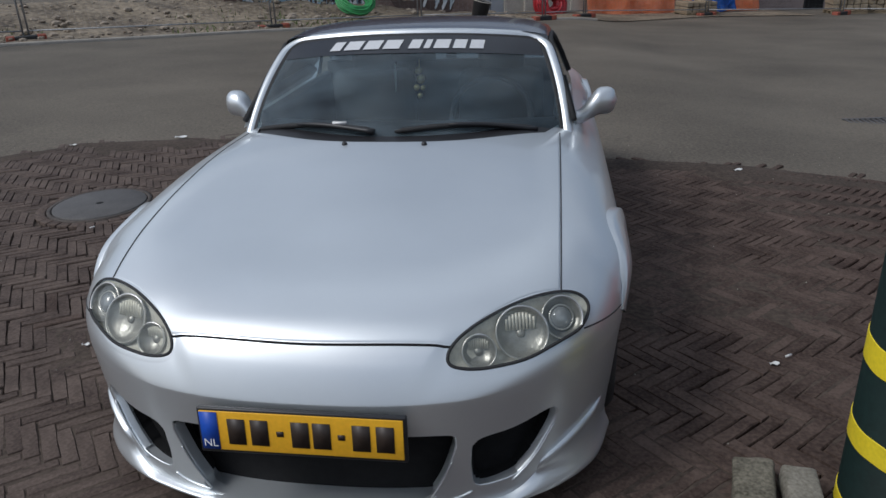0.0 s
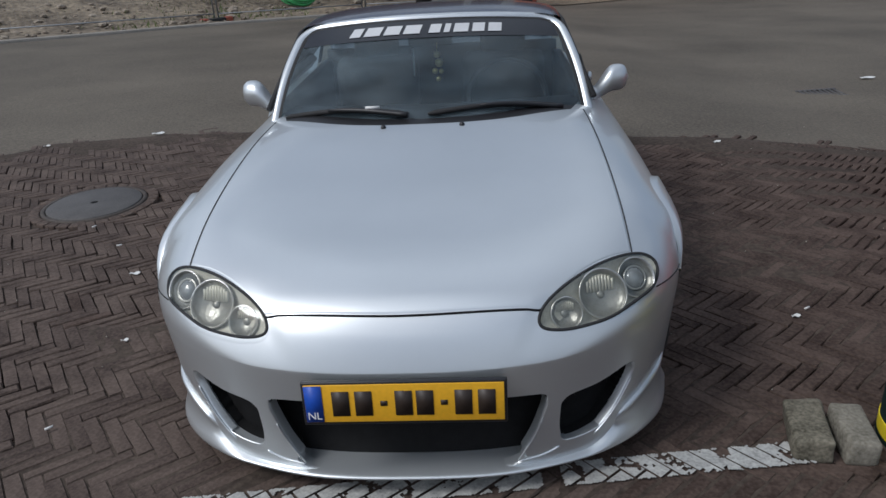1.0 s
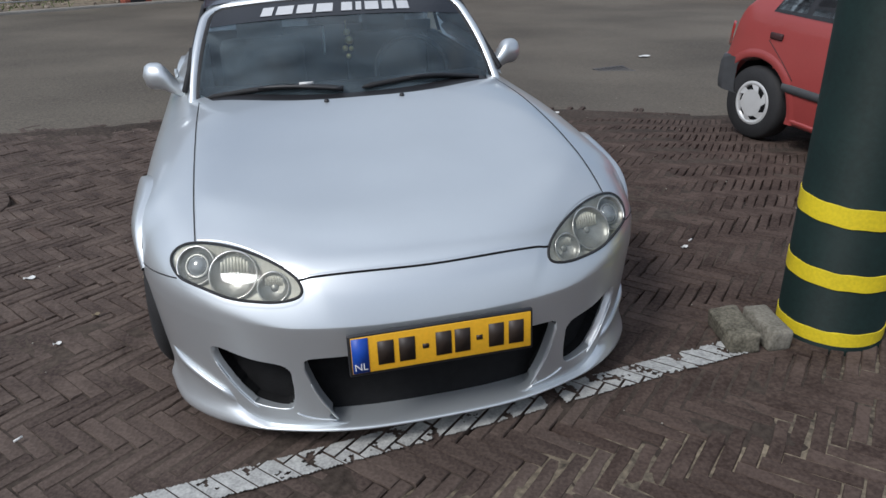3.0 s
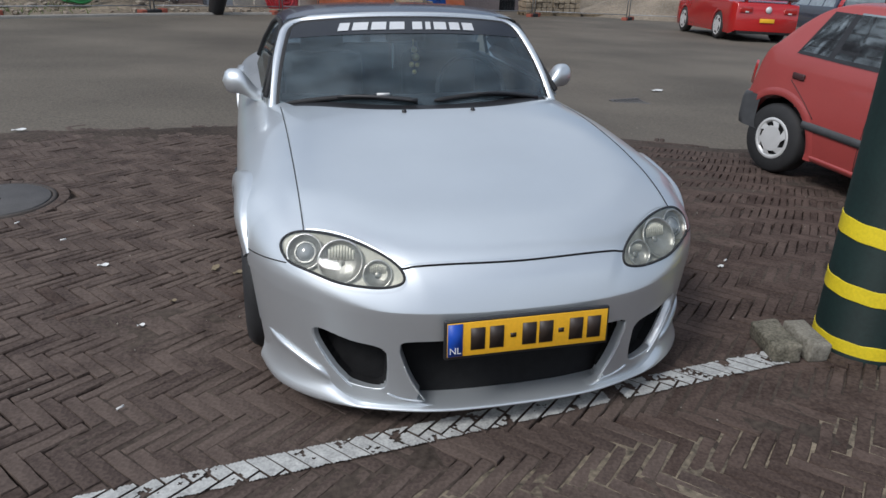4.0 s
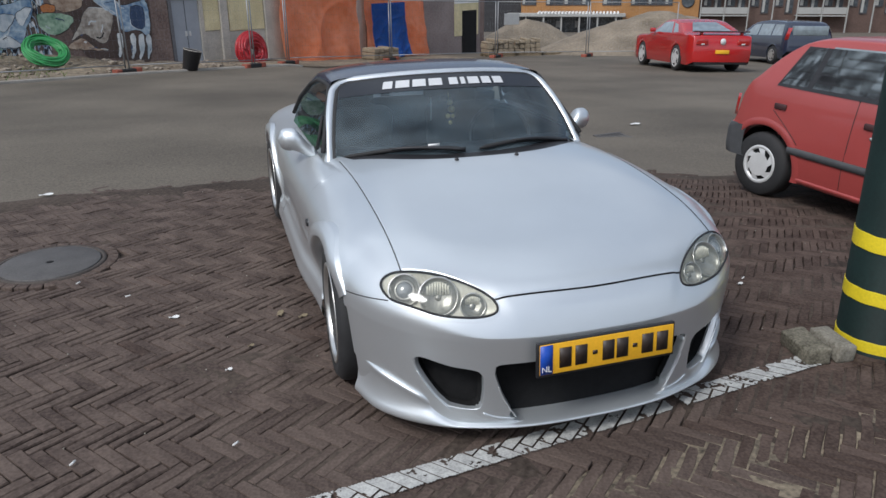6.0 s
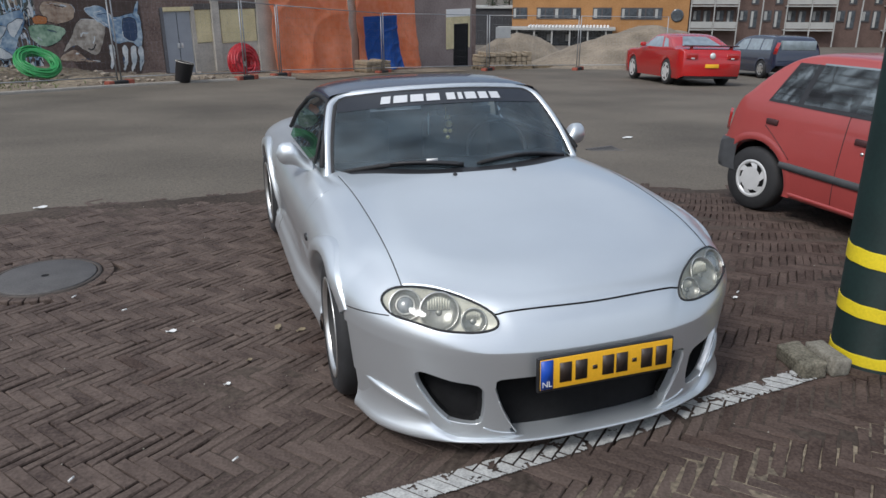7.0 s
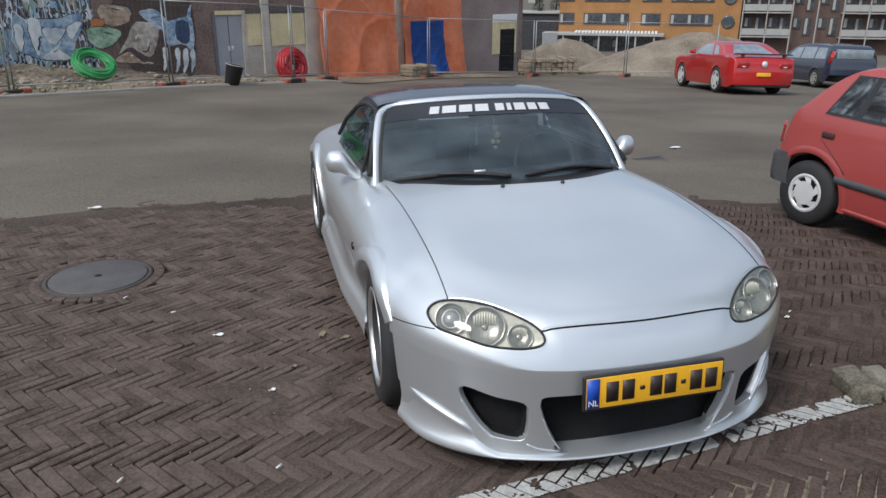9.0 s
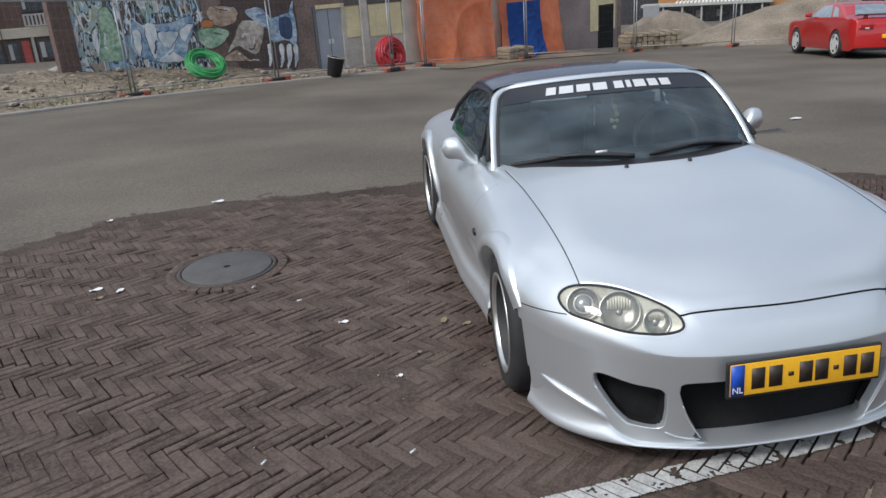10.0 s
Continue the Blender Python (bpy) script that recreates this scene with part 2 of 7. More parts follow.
def worn_at(x, y):
    """How level and dirt-filled the paving lies: open joints beside the roadster, filled ones in front and towards the post."""
    def ease(k):
        k = max(0.0, min(1.0, k))
        return k * k * (3 - 2 * k)
    return max(ease((x + 0.2) / 0.9), 0.45 * ease((x + 1.6) / 1.2) * ease((2.6 - y) / 0.6))


def brick_edge(x):
    """Where the brick paving ends and the asphalt begins."""
    keys = ((-9, 2.6), (-5, 4.6), (-4, 5.5), (-3.3, 6.15), (-2.5, 6.28), (-0.7, 6.25), (1.0, 5.7), (2.2, 5.5), (3.5, 5.42), (9, 5.2))
    for (x0, y0), (x1, y1) in zip(keys, keys[1:]):
        if x <= x1:
            return y0 + (y1 - y0) * max(0, (x - x0)) / (x1 - x0)
    return keys[-1][1]


def build_ground():
    xs = [-400, -200, -100, -60, -40] + [-30 + i for i in range(0, 20)] + [-10 + 0.25 * i for i in range(0, 81)] + [11 + i for i in range(0, 30)] + [60, 100, 200, 400]
    ys = [-400, -200, -100, -50, -25, -12, -6] + [-3 + 0.5 * i for i in range(0, 10)] + [2 + 0.1 * i for i in range(50)] + [7 + 0.5 * i for i in range(7)] + [10.5 + i for i in range(0, 36)] + [60, 100, 200, 400, 900]

    def sunk(x, y):
        # the road's surface ends at the paving, which lies on a bed of its own
        k = max(0.0, min(1.0, (brick_edge(x) - 0.10 - y) / 0.3)) if abs(x) < 12 else 0.0
        return -0.004 - 0.030 * k
    rows = [[(x, y, ground_z(x, y) + sunk(x, y) + 0.005 * noise.noise((x * 0.4, y * 0.4, 0))) for x in xs] for y in ys]
    bm = bm_grid(rows, flip=True)
    bmesh.ops.recalc_face_normals(bm, faces=bm.faces)
    return tagged(link_mesh("ground", bm, asphalt), "worn grey-brown asphalt road surface with dusty patches", "road", kind="structure")


ground = build_ground()


# ---- silver roadster: shape ----
# car coordinates: x across, y from nose to tail, z up


def lerp_keys(keys, x):
    """Smooth interpolation through (x, y) keys."""
    if x <= keys[0][0]:
        return keys[0][1]
    for i in range(len(keys) - 1):
        (x0, y0), (x1, y1) = keys[i], keys[i + 1]
        if x <= x1:
            d = (y1 - y0) / (x1 - x0)
            m0 = d if i == 0 else 0.5 * (d + (y0 - keys[i - 1][1]) / (x0 - keys[i - 1][0]))
            m1 = d if i == len(keys) - 2 else 0.5 * (d + (keys[i + 2][1] - y1) / (keys[i + 2][0] - x1))
            h = x1 - x0
            k = (x - x0) / h
            return (2*k**3 - 3*k*k + 1) * y0 + (k**3 - 2*k*k + k) * h * m0 + (3*k*k - 2*k**3) * y1 + (k**3 - k*k) * h * m1
    return keys[-1][1]
V1, LF, V2, LR, PM, PN = 1.0, 0.773, 3.35, 0.78, 2.6, 4.0
WIDTH = ((0.9, 0.846), (1.3, 0.842), (2.0, 0.835), (2.8, 0.822), (3.3, 0.815), (4.2, 0.80))
BELT = ((0.23, 0.445), (0.45, 0.462), (0.7, 0.478), (1.0, 0.49), (1.5, 0.5), (2.5, 0.51), (3.3, 0.53), (4.1, 0.55))
TOP = ((0.2, 0.60), (0.31, 0.630), (0.42, 0.645), (0.53, 0.660), (1.0, 0.742), (1.4, 0.802), (1.8, 0.82), (2.6, 0.812), (3.3, 0.765), (3.8, 0.75), (4.15, 0.73))
SAG = ((0.3, 0.0), (0.6, 0.0), (1.0, 0.02), (1.7, 0.035), (3.0, 0.02), (4.0, 0.02))


def gauge(u, v):
    w = lerp_keys(WIDTH, v)
    if v < V1:
        return ((abs(u) / w) ** PM + ((V1 - v) / LF) ** PM) ** (1 / PM)
    if v > V2:
        return ((abs(u) / w) ** PM + ((v - V2) / LR) ** PM) ** (1 / PM)
    return abs(u) / w


def top_height(u, v):
    g = min(gauge(u, v), 1.0)
    hump = 0.040 * math.exp(-((abs(u) - 0.64) / 0.22) ** 2) * math.exp(-((v - 1.0) / 0.5) ** 2)
    t = lerp_keys(TOP, v) - lerp_keys(SAG, v) * (abs(u) / 0.66) ** 2.2 + hump
    b = lerp_keys(BELT, v)
    k = max(0.0, min(1.0, (v - 0.55) / 0.3))
    k = k * k * (3 - 2 * k)
    c = max(0.0, min(1.0, (abs(u) - 0.40) / 0.28))
    k = max(k, 0.6 * c * c * (3 - 2 * c))
    # the middle of the nose stands slightly proud between two soft creases
    crest = 0.009 * smooth01((0.315 + 0.75 * (v - 0.24) - abs(u)) / 0.05) * smooth01((1 - g) / 0.06) * smooth01((0.42 - v) / 0.12)
    return b + crest + (t - b) * ((1 - k) * (1 - g ** 9.5) ** 0.95 + k * (1 - g ** PN) ** (1 / PN))


def smooth01(x):
    x = max(0.0, min(1.0, x))
    return x * x * (3 - 2 * x)


def lower_offset(u, v, z):
    """How far the flank stands out from the belt line, below it: undercut nose, side skirt."""
    u = abs(u)
    if v < 1.0:
        far = smooth01((u - 0.50) / 0.30)
        drop = max(0.0, lerp_keys(BELT, v) - z)
        return -(0.075 + 0.03 * far) * max(0.0, drop - 0.012)
    side = ((0.10, -0.03), (0.12, 0.0), (0.20, 0.002), (0.235, -0.006), (0.255, -0.020), (0.33, -0.020), (0.42, -0.010), (0.5, 0.0))
    return lerp_keys(side, z) - 0.034 * smooth01((1.95 - v) / 0.6) * smooth01((0.50 - z) / 0.2)


def lip_profile(u, v):
    """Lower lip of the bumper: offsets from the belt line and heights, from below round the edge and up the shelf behind it."""
    c = smooth01((abs(u) - 0.50) / 0.13)
    zl = 0.158 + 0.110 * smooth01((abs(u) - 0.47) / 0.36)
    fade = 0.020 * smooth01((v - 0.50) / 0.185) + 0.007 + 0.011 * math.exp(-((abs(u) - 0.43) / 0.15) ** 2)
    mid = ((-0.15, 0.086), (-0.03, 0.084), (0.004, 0.086), (0.009, 0.089), (0.010, 0.093), (0.0075, 0.0955), (0.003, 0.0975), (-0.005, 0.0990), (-0.016, 0.1001), (-0.032, 0.1010), (-0.056, 0.1018), (-0.080, 0.1024), (-0.105, 0.1030), (-0.130, 0.1035))
    out = ((-0.12, 0.086), (-0.02, 0.084), (0.004, 0.088), (0.010, 0.095), (0.011, 0.104), (0.009, 0.114), (0.004, 0.126), (-0.003, 0.140), (-0.008, 0.12 + 0.40 * (zl - 0.12)), (-0.010, 0.12 + 0.65 * (zl - 0.12)), (-0.006, zl - 0.022), (-0.002, zl - 0.008), (-0.006, zl), (-0.045, zl - 0.006))
    flare = 0.006 * (1 - smooth01((abs(u) - 0.12) / 0.3))
    # the shelf climbs higher below the side intakes
    rise = 0.30 * smooth01((abs(u) - 0.34) / 0.14) * (1 - smooth01((abs(u) - 0.56) / 0.06))
    mid = [(a - (flare if i > 1 else 0.0), b + (rise * max(0.0, -a) if i > 6 else 0.0)) for i, (a, b) in enumerate(mid)]
    return [(a + (p - a) * c - fade, b + (q - b) * c) for (a, b), (p, q) in zip(mid, out)]


def outline_v(u):
    """The nose's belt line: y for a given x."""
    return V1 - LF * max(0.0, 1 - (abs(u) / 0.846) ** PM) ** (1 / PM)


def sd_poly(px, py, poly):
    """Signed distance to a closed outline, negative inside."""
    d, s = 1e9, 1.0
    n = len(poly)
    j = n - 1
    for i in range(n):
        ex, ey = poly[j][0] - poly[i][0], poly[j][1] - poly[i][1]
        wx, wy = px - poly[i][0], py - poly[i][1]
        k = max(0.0, min(1.0, (wx * ex + wy * ey) / (ex * ex + ey * ey + 1e-12)))
        d = min(d, (wx - ex * k) ** 2 + (wy - ey * k) ** 2)
        c = (py >= poly[i][1], py < poly[j][1], ex * wy > ey * wx)
        if all(c) or not any(c):
            s = -s
        j = i
    return s * math.sqrt(d)


def snap(px, py, poly, r, tol):
    """Move a point that lies near an outline onto it."""
    d = sd_poly(px, py, poly) - r
    if abs(d) > tol:
        return px, py, d
    e = 1e-4
    gx = (sd_poly(px + e, py, poly) - sd_poly(px - e, py, poly)) / (2 * e)
    gy = (sd_poly(px, py + e, poly) - sd_poly(px, py - e, poly)) / (2 * e)
    g = math.hypot(gx, gy) or 1
    return px - d * gx / g, py - d * gy / g, 0.0


LAMP = loop_curve([(0.712, 0.545, 0), (0.664, 0.549, 0), (0.541, 0.479, 0), (0.422, 0.387, 0), (0.366, 0.327, 0), (0.378, 0.306, 0), (0.468, 0.326, 0), (0.577, 0.376, 0), (0.682, 0.470, 0)], 72)
LAMP2D = [(p.x, p.y) for p in LAMP]
MOUTH = [(p.x, p.y) for p in loop_curve([(-0.33, 0.334, 0), (0.0, 0.338, 0), (0.33, 0.334, 0), (0.372, 0.318, 0), (0.363, 0.268, 0), (0.342, 0.208, 0), (0.314, 0.155, 0), (0.288, 0.112, 0), (0.0, 0.103, 0), (-0.288, 0.112, 0), (-0.314, 0.155, 0), (-0.342, 0.208, 0), (-0.363, 0.268, 0), (-0.372, 0.318, 0)], 56)]
VENT = [(p.x, p.y) for p in loop_curve([(0.442, 0.309, 0), (0.53, 0.326, 0), (0.612, 0.348, 0), (0.635, 0.338, 0), (0.627, 0.297, 0), (0.588, 0.228, 0), (0.560, 0.194, 0), (0.532, 0.175, 0), (0.447, 0.168, 0), (0.432, 0.20, 0), (0.430, 0.26, 0)], 44)]
RA, RZ = 0.325, 0.285      # wheel arch radius, axle height
AXLES = (1.0, 3.265)


def facing(bm, d):
    """Turn a sheet's faces to look along d."""
    bm.normal_update()
    d = Vector(d)
    if sum(f.normal.dot(d) * f.calc_area() for f in bm.faces) < 0:
        bmesh.ops.reverse_faces(bm, faces=bm.faces)
    return bm


def in_arch(v, z, grow=0.0):
    return any((v - a) ** 2 + (z - RZ) ** 2 < (RA + grow) ** 2 or (abs(v - a) < RA - 0.004 and z < RZ) for a in AXLES)


def side_u(v, z):
    """Half width of the body at a height."""
    b = lerp_keys(BELT, v)
    if v < V1:
        w = 0.846 * max(0.0, 1 - ((V1 - v) / LF) ** PM) ** (1 / PM)
    elif v > V2:
        w = lerp_keys(WIDTH, v) * max(0.0, 1 - ((v - V2) / LR) ** PM) ** (1 / PM)
    else:
        w = lerp_keys(WIDTH, v)
    if z <= b:
        return w + lower_offset(w, v, min(z, b) if v > 0.7 else z)
    t = lerp_keys(TOP, v)
    k = min(0.999, (z - b) / (t - b))
    return w * (1 - k ** PN) ** (1 / PN)


def shell(stations, rho_min, low=26, high=30):
    """Columns of body points for stations (belt point, pole), drawn onto the edges of intakes and headlights."""
    cols = []
    for uo, vo, pu, pv in stations:
        col = []
        b = lerp_keys(BELT, vo)
        dx, dy = uo - pu, vo - pv
        ln = math.hypot(dx, dy) or 1
        if vo < 0.75:
            gx, gy = math.copysign((abs(uo) / 0.846) ** (PM - 1) / 0.846, uo), -((V1 - vo) / LF) ** (PM - 1) / LF
            gl = math.hypot(gx, gy)
            nx, ny = gx / gl, gy / gl
        else:
            nx, ny = dx / ln, dy / ln
        z0 = 0.10 if vo < 0.68 else 0.105
        for i in range(low):
            z = z0 + (b - z0) * i / low
            u = uo
            if vo < 0.66:
                for k, (poly, r) in enumerate(((MOUTH, 0.014), (VENT, 0.010))):
                    uu = u if k == 0 else abs(u)
                    su, sz, d = snap(uu, z, poly, r, 0.0031)
                    if d == 0.0:
                        u, z = (su if k == 0 else math.copysign(su, u)), sz
                v = outline_v(u)
            else:
                v = vo
            o = lower_offset(uo, vo, z)
            col.append((Vector((u + nx * o, v + ny * o, z)), u, z))
        t_end = math.acos(min(1.0, rho_min(vo) ** (PN / 2)))
        for i in range(high + 1):
            t = t_end * i / high
            rho = math.cos(t) ** (2 / PN)
            u, v = pu + dx * rho, pv + dy * rho
            if 0.25 < v < 0.62 and 0.3 < abs(u) < 0.76:
                su, sv, d = snap(abs(u), v, LAMP2D, 0.0, 0.0062)
                if d == 0.0:
                    u, v = math.copysign(su, u), sv
            col.append((Vector((u, v, top_height(u, v))), u, None))
        cols.append(col)
    return cols


def shell_bm(cols, flip=False, turn_in=False):
    bm = bmesh.new()
    vs = [[bm.verts.new(c[0]) for c in col] for col in cols]
    for i in range(len(cols) - 1):
        for j in range(len(cols[0]) - 1):
            q = [(i, j), (i + 1, j), (i + 1, j + 1), (i, j + 1)]
            c = [cols[a][b] for a, b in q]
            m = sum((p[0] for p in c), Vector()) / 4
            if m.y < 0.62:
                if all(p[2] is not None for p in c):
                    a, b = sum(p[1] for p in c) / 4, sum(p[2] for p in c) / 4
                    if sd_poly(a, b, MOUTH) < 0.0135 or sd_poly(abs(a), b, VENT) < 0.0095:
                        continue
                elif sd_poly(abs(m.x), m.y, LAMP2D) < 0:
                    continue
            m = sum((p[0] for p in c), Vector()) / 4
            if abs(m.x) > 0.55 and m.y > SPLIT and in_arch(m.y, m.z, 0.022):
                continue
            f = [vs[a][b] for a, b in q]
            if flip:
                f.reverse()
            bm.faces.new(f)
    bmesh.ops.delete(bm, geom=[v for v in bm.verts if not v.link_faces], context="VERTS")
    # fold the openings' edges inwards
    edge = [e for e in bm.edges if e.is_boundary and all(v.co.y < 0.56 and 0.103 < v.co.z < 0.40 and abs(v.co.x) < 0.67 for v in e.verts)]
    for e in edge:
        e.smooth = False
    # the innermost fold is silver too; its dark material puts in the recess's shade
    for depth, dark in ((0.004, 0), (0.024, 0), (0.045, 1)):
        r = bmesh.ops.extrude_edge_only(bm, edges=edge)
        nv = {g for g in r["geom"] if isinstance(g, bmesh.types.BMVert)}
        edge = [g for g in r["geom"] if isinstance(g, bmesh.types.BMEdge) and all(v in nv for v in g.verts)]
        for f in r["geom"]:
            if isinstance(f, bmesh.types.BMFace):
                f.material_index = dark if sum(v.co.z for v in f.verts) / len(f.verts) > 0.13 else 0
        for v in nv:
            v.co.y += depth
            v.co.x -= math.copysign(0.55 * depth, v.co.x) * smooth01((abs(v.co.x) - 0.40) / 0.15)
    # turn the bumper's rear edge in at the wheel arch
    edge = [e for e in bm.edges if e.is_boundary and all(SPLIT - 0.01 < v.co.y < SPLIT + 0.001 + 0.02 and v.co.z < 0.50 and abs(v.co.x) > 0.6 for v in e.verts)] if turn_in else []
    if edge:
        for e in edge:
            e.smooth = False
        r = bmesh.ops.extrude_edge_only(bm, edges=edge)
        for v in [g for g in r["geom"] if isinstance(g, bmesh.types.BMVert)]:
            v.co.x -= math.copysign(0.05, v.co.x)
    bmesh.ops.recalc_face_normals(bm, faces=bm.faces)
    return bm


def side_stations(v0, v1, n, sgn):
    return [(sgn * lerp_keys(WIDTH, v0 + (v1 - v0) * i / n), v0 + (v1 - v0) * i / n, 0.0, v0 + (v1 - v0) * i / n) for i in range(n + 1)]


def nose_stations(v_from, v_to, sgn, n):
    """Belt points round one corner of the nose between two distances from the front."""
    def u_at(v):
        return 0.846 * max(0.0, 1 - ((V1 - v) / LF) ** PM) ** (1 / PM)
    out = []
    for i in range(n + 1):
        v = v_from + (v_to - v_from) * i / n
        out.append((sgn * u_at(v), v, 0.0, V1))
    return out


def tail_stations(n):
    out = []
    for i in range(n + 1):
        a = -math.pi / 2 + math.pi * i / n
        s, c = math.sin(a), abs(math.cos(a))
        v = V2 + LR * c ** (2 / PM)
        out.append((math.copysign(lerp_keys(WIDTH, v) * abs(s) ** (2 / PM), s), v, 0.0, V2))
    return out


SPLIT = 0.685
car = thing("roadster", pose(-0.208, 1.5507, 0, 0, 0, -2.3), "silver two-seat roadster with dark roof, parked on brick paving", "car")

nose = [(-u, v, p, q) for u, v, p, q in reversed(nose_stations(0.46, SPLIT, 1, 18))]
NU = 250
U40 = 0.846 * (1 - (0.54 / LF) ** PM) ** (1 / PM)
nose = nose[:-1] + [(-U40 + 2 * U40 * i / NU, outline_v(-U40 + 2 * U40 * i / NU), 0.0, V1) for i in range(NU + 1)] + nose_stations(0.46, SPLIT, 1, 18)[1:]
bumper = part("front_bumper", shell_bm(shell(nose, lambda v: 0.62, 60, 90), turn_in=True), [silver, dark_void], car, "silver front bumper with three air intakes and a lip")
rows = []
for u, v, _, _ in nose:
    g = Vector((math.copysign((abs(u) / 0.846) ** (PM - 1) / 0.846, u), -((V1 - v) / LF) ** (PM - 1) / LF)).normalized()
    rows.append([(u + g.x * o, v + g.y * o, z) for o, z in lip_profile(u, v)])
part("bumper_lip", facing(bm_grid(rows), (0, -0.3, 1)), silver, bumper, "silver splitter lip under the intakes")
for sgn in (-1, 1):
    st = nose_stations(SPLIT, V1, sgn, 16)[:-1] + side_stations(V1, 1.5, 48, sgn)
    part("front_fender", shell_bm(shell(st, lambda v: 0.66)), silver, car)
    door = part("door", shell_bm(shell(side_stations(1.501, 2.72, 40, sgn), lambda v: 0.80)), silver, car)
    part("door_handle", lathe([(0.0, 0.006), (0.02, 0.006), (0.026, 0.0), (0.026, -0.01)], 16, "x", sgn * (side_u(2.6, 0.70) - (0.004 if sgn < 0 else -0.004)), 2.6, 0.70), silver, door)
    part("rear_fender", shell_bm(shell(side_stations(2.726, V2, 30, sgn), lambda v: 0.80 - 0.76 * smooth01((v - 2.9) / 0.15))), silver, car)
part("rear_bumper", shell_bm(shell(tail_stations(70), lambda v: 0.04)), silver, car)


# bonnet and its shut line
def bonnet_front(u):
    u = abs(u)
    return 0.305 + 0.030 * (u / 0.37) ** 2 if u < 0.37 else lerp_keys(((0.37, 0.335), (0.43, 0.396), (0.54, 0.486), (0.63, 0.537), (0.66, 0.552)), u)


def bonnet_back(u):
    return 1.378 + 0.285 * (abs(u) / 0.65) ** 2.6


rows = []
KS = [0.0, 0.0025, 0.006] + [0.012 + 0.976 * i / 54 for i in range(55)] + [0.994, 0.9975, 1.0]
WS = [-1.0, -0.996, -0.99] + [-0.975 + 1.95 * j / 94 for j in range(95)] + [0.99, 0.996, 1.0]
for i, k in enumerate(KS):
    row = []
    for j, w in enumerate(WS, -50):
        ub = 0.637 * w
        v = bonnet_front(ub) + (bonnet_back(ub) - bonnet_front(ub)) * k
        u = ub
        lift = 0.0022 if 0 < i < 60 and abs(j) < 50 else -0.006
        row.append((u, v, top_height(u, v) + lift))
    rows.append(row)
bonnet = part("bonnet", facing(bm_grid(rows), (0, 0, 1)), silver, car)
for sgn in (-1, 1):
    pts = [(sgn * (rows[i][100][0] + 0.002), rows[i][100][1], top_height(rows[i][100][0] + 0.002, rows[i][100][1]) + 0.001) for i in range(60)]
    part("shut_line", tube(pts, 0.0020, 6), black_rubber, car)
pts = [(-0.372 + 0.744 * i / 40, bonnet_front(-0.372 + 0.744 * i / 40) - 0.003, 0) for i in range(41)]
part("shut_line", tube([(u, v, top_height(u, v) + 0.001) for u, v, _ in pts], 0.0034, 6), dark_void, car)
for sgn in (-1, 1):
    part("washer_nozzle", lathe([(0.0, 0.01), (0.006, 0.009), (0.010, 0.003), (0.011, -0.004)], 12, "z", sgn * 0.149, 1.352, top_height(0.149, 1.352) + 0.004), black_plastic, bonnet, "small black washer nozzle")
# cowl below the windscreen
rows = [[(u, bonnet_back(u) + 0.004 + 0.13 * k, top_height(u, bonnet_back(u)) - 0.012 + 0.01 * k) for u in [0.60 * j / 20 for j in range(-20, 21)]] for k in (0, 0.3, 0.6, 1)]
part("cowl", bm_grid(rows), black_plastic, car, "black plastic cowl panel")


for sgn in (-1, 1):
    rows = []
    for i in range(15):
        k = i / 14
        v = 1.49 + 0.30 * k
        rows.append([(sgn * u, v, top_height(u, v) + 0.0005) for u in [max(0.53, 0.552 + 0.085 * k) + (0.70 - max(0.53, 0.552 + 0.085 * k)) * j / 8 for j in range(9)]])
    part("scuttle_panel", facing(bm_grid(rows), (0, 0, 1)), silver, car)


# dark backs of the intakes
def intake_back(u0, u1, z0, z1, set_back):
    rows = []
    for i in range(15):
        u = u0 + (u1 - u0) * i / 14
        v = outline_v(u)
        g = Vector((math.copysign((abs(u) / 0.846) ** (PM - 1) / 0.846, u), -((V1 - v) / LF) ** (PM - 1) / LF)).normalized()
        rows.append([(u - g.x * set_back, v - g.y * set_back, z0 + (z1 - z0) * j / 8) for j in range(9)])
    return bm_grid(rows)


part("grille", intake_back(-0.42, 0.42, 0.095, 0.37, 0.105), dark_void, bumper, "dark grille mesh inside the central intake")
for sgn in (-1, 1):
    part("grille", intake_back(sgn * 0.40, sgn * 0.64, 0.10, 0.38, 0.084), dark_void, bumper, "dark grille mesh inside the side intake")


def face_point(u, z, out=0.004):
    """A point on the bumper's face."""
    v = outline_v(u)
    g = Vector((math.copysign((abs(u) / 0.846) ** (PM - 1) / 0.846, u), -((V1 - v) / LF) ** (PM - 1) / LF)).normalized()
    o = lower_offset(u, v, z) + out
    return Vector((u + g.x * o, v + g.y * o, z))


def opening_edge(poly, grow, mirror):
    """Rounded edge round an intake."""
    pts = []
    for (a0, b0), (a1, b1) in zip(poly, poly[1:] + poly[:1]):
        n = max(3, int(math.hypot(a1 - a0, b1 - b0) / 0.012))
        for i in range(n):
            a, b = a0 + (a1 - a0) * i / n, b0 + (b1 - b0) * i / n
            e = 0.004
            g = Vector((sd_poly(a + e, b, poly) - sd_poly(a - e, b, poly), sd_poly(a, b + e, poly) - sd_poly(a, b - e, poly)))
            if g.length > 1e-6:
                g.normalize()
                pts.append(face_point(mirror * (a + g.x * grow), b + g.y * grow, -0.0035))
    return tube(pts, 0.0035, 8, closed=True)


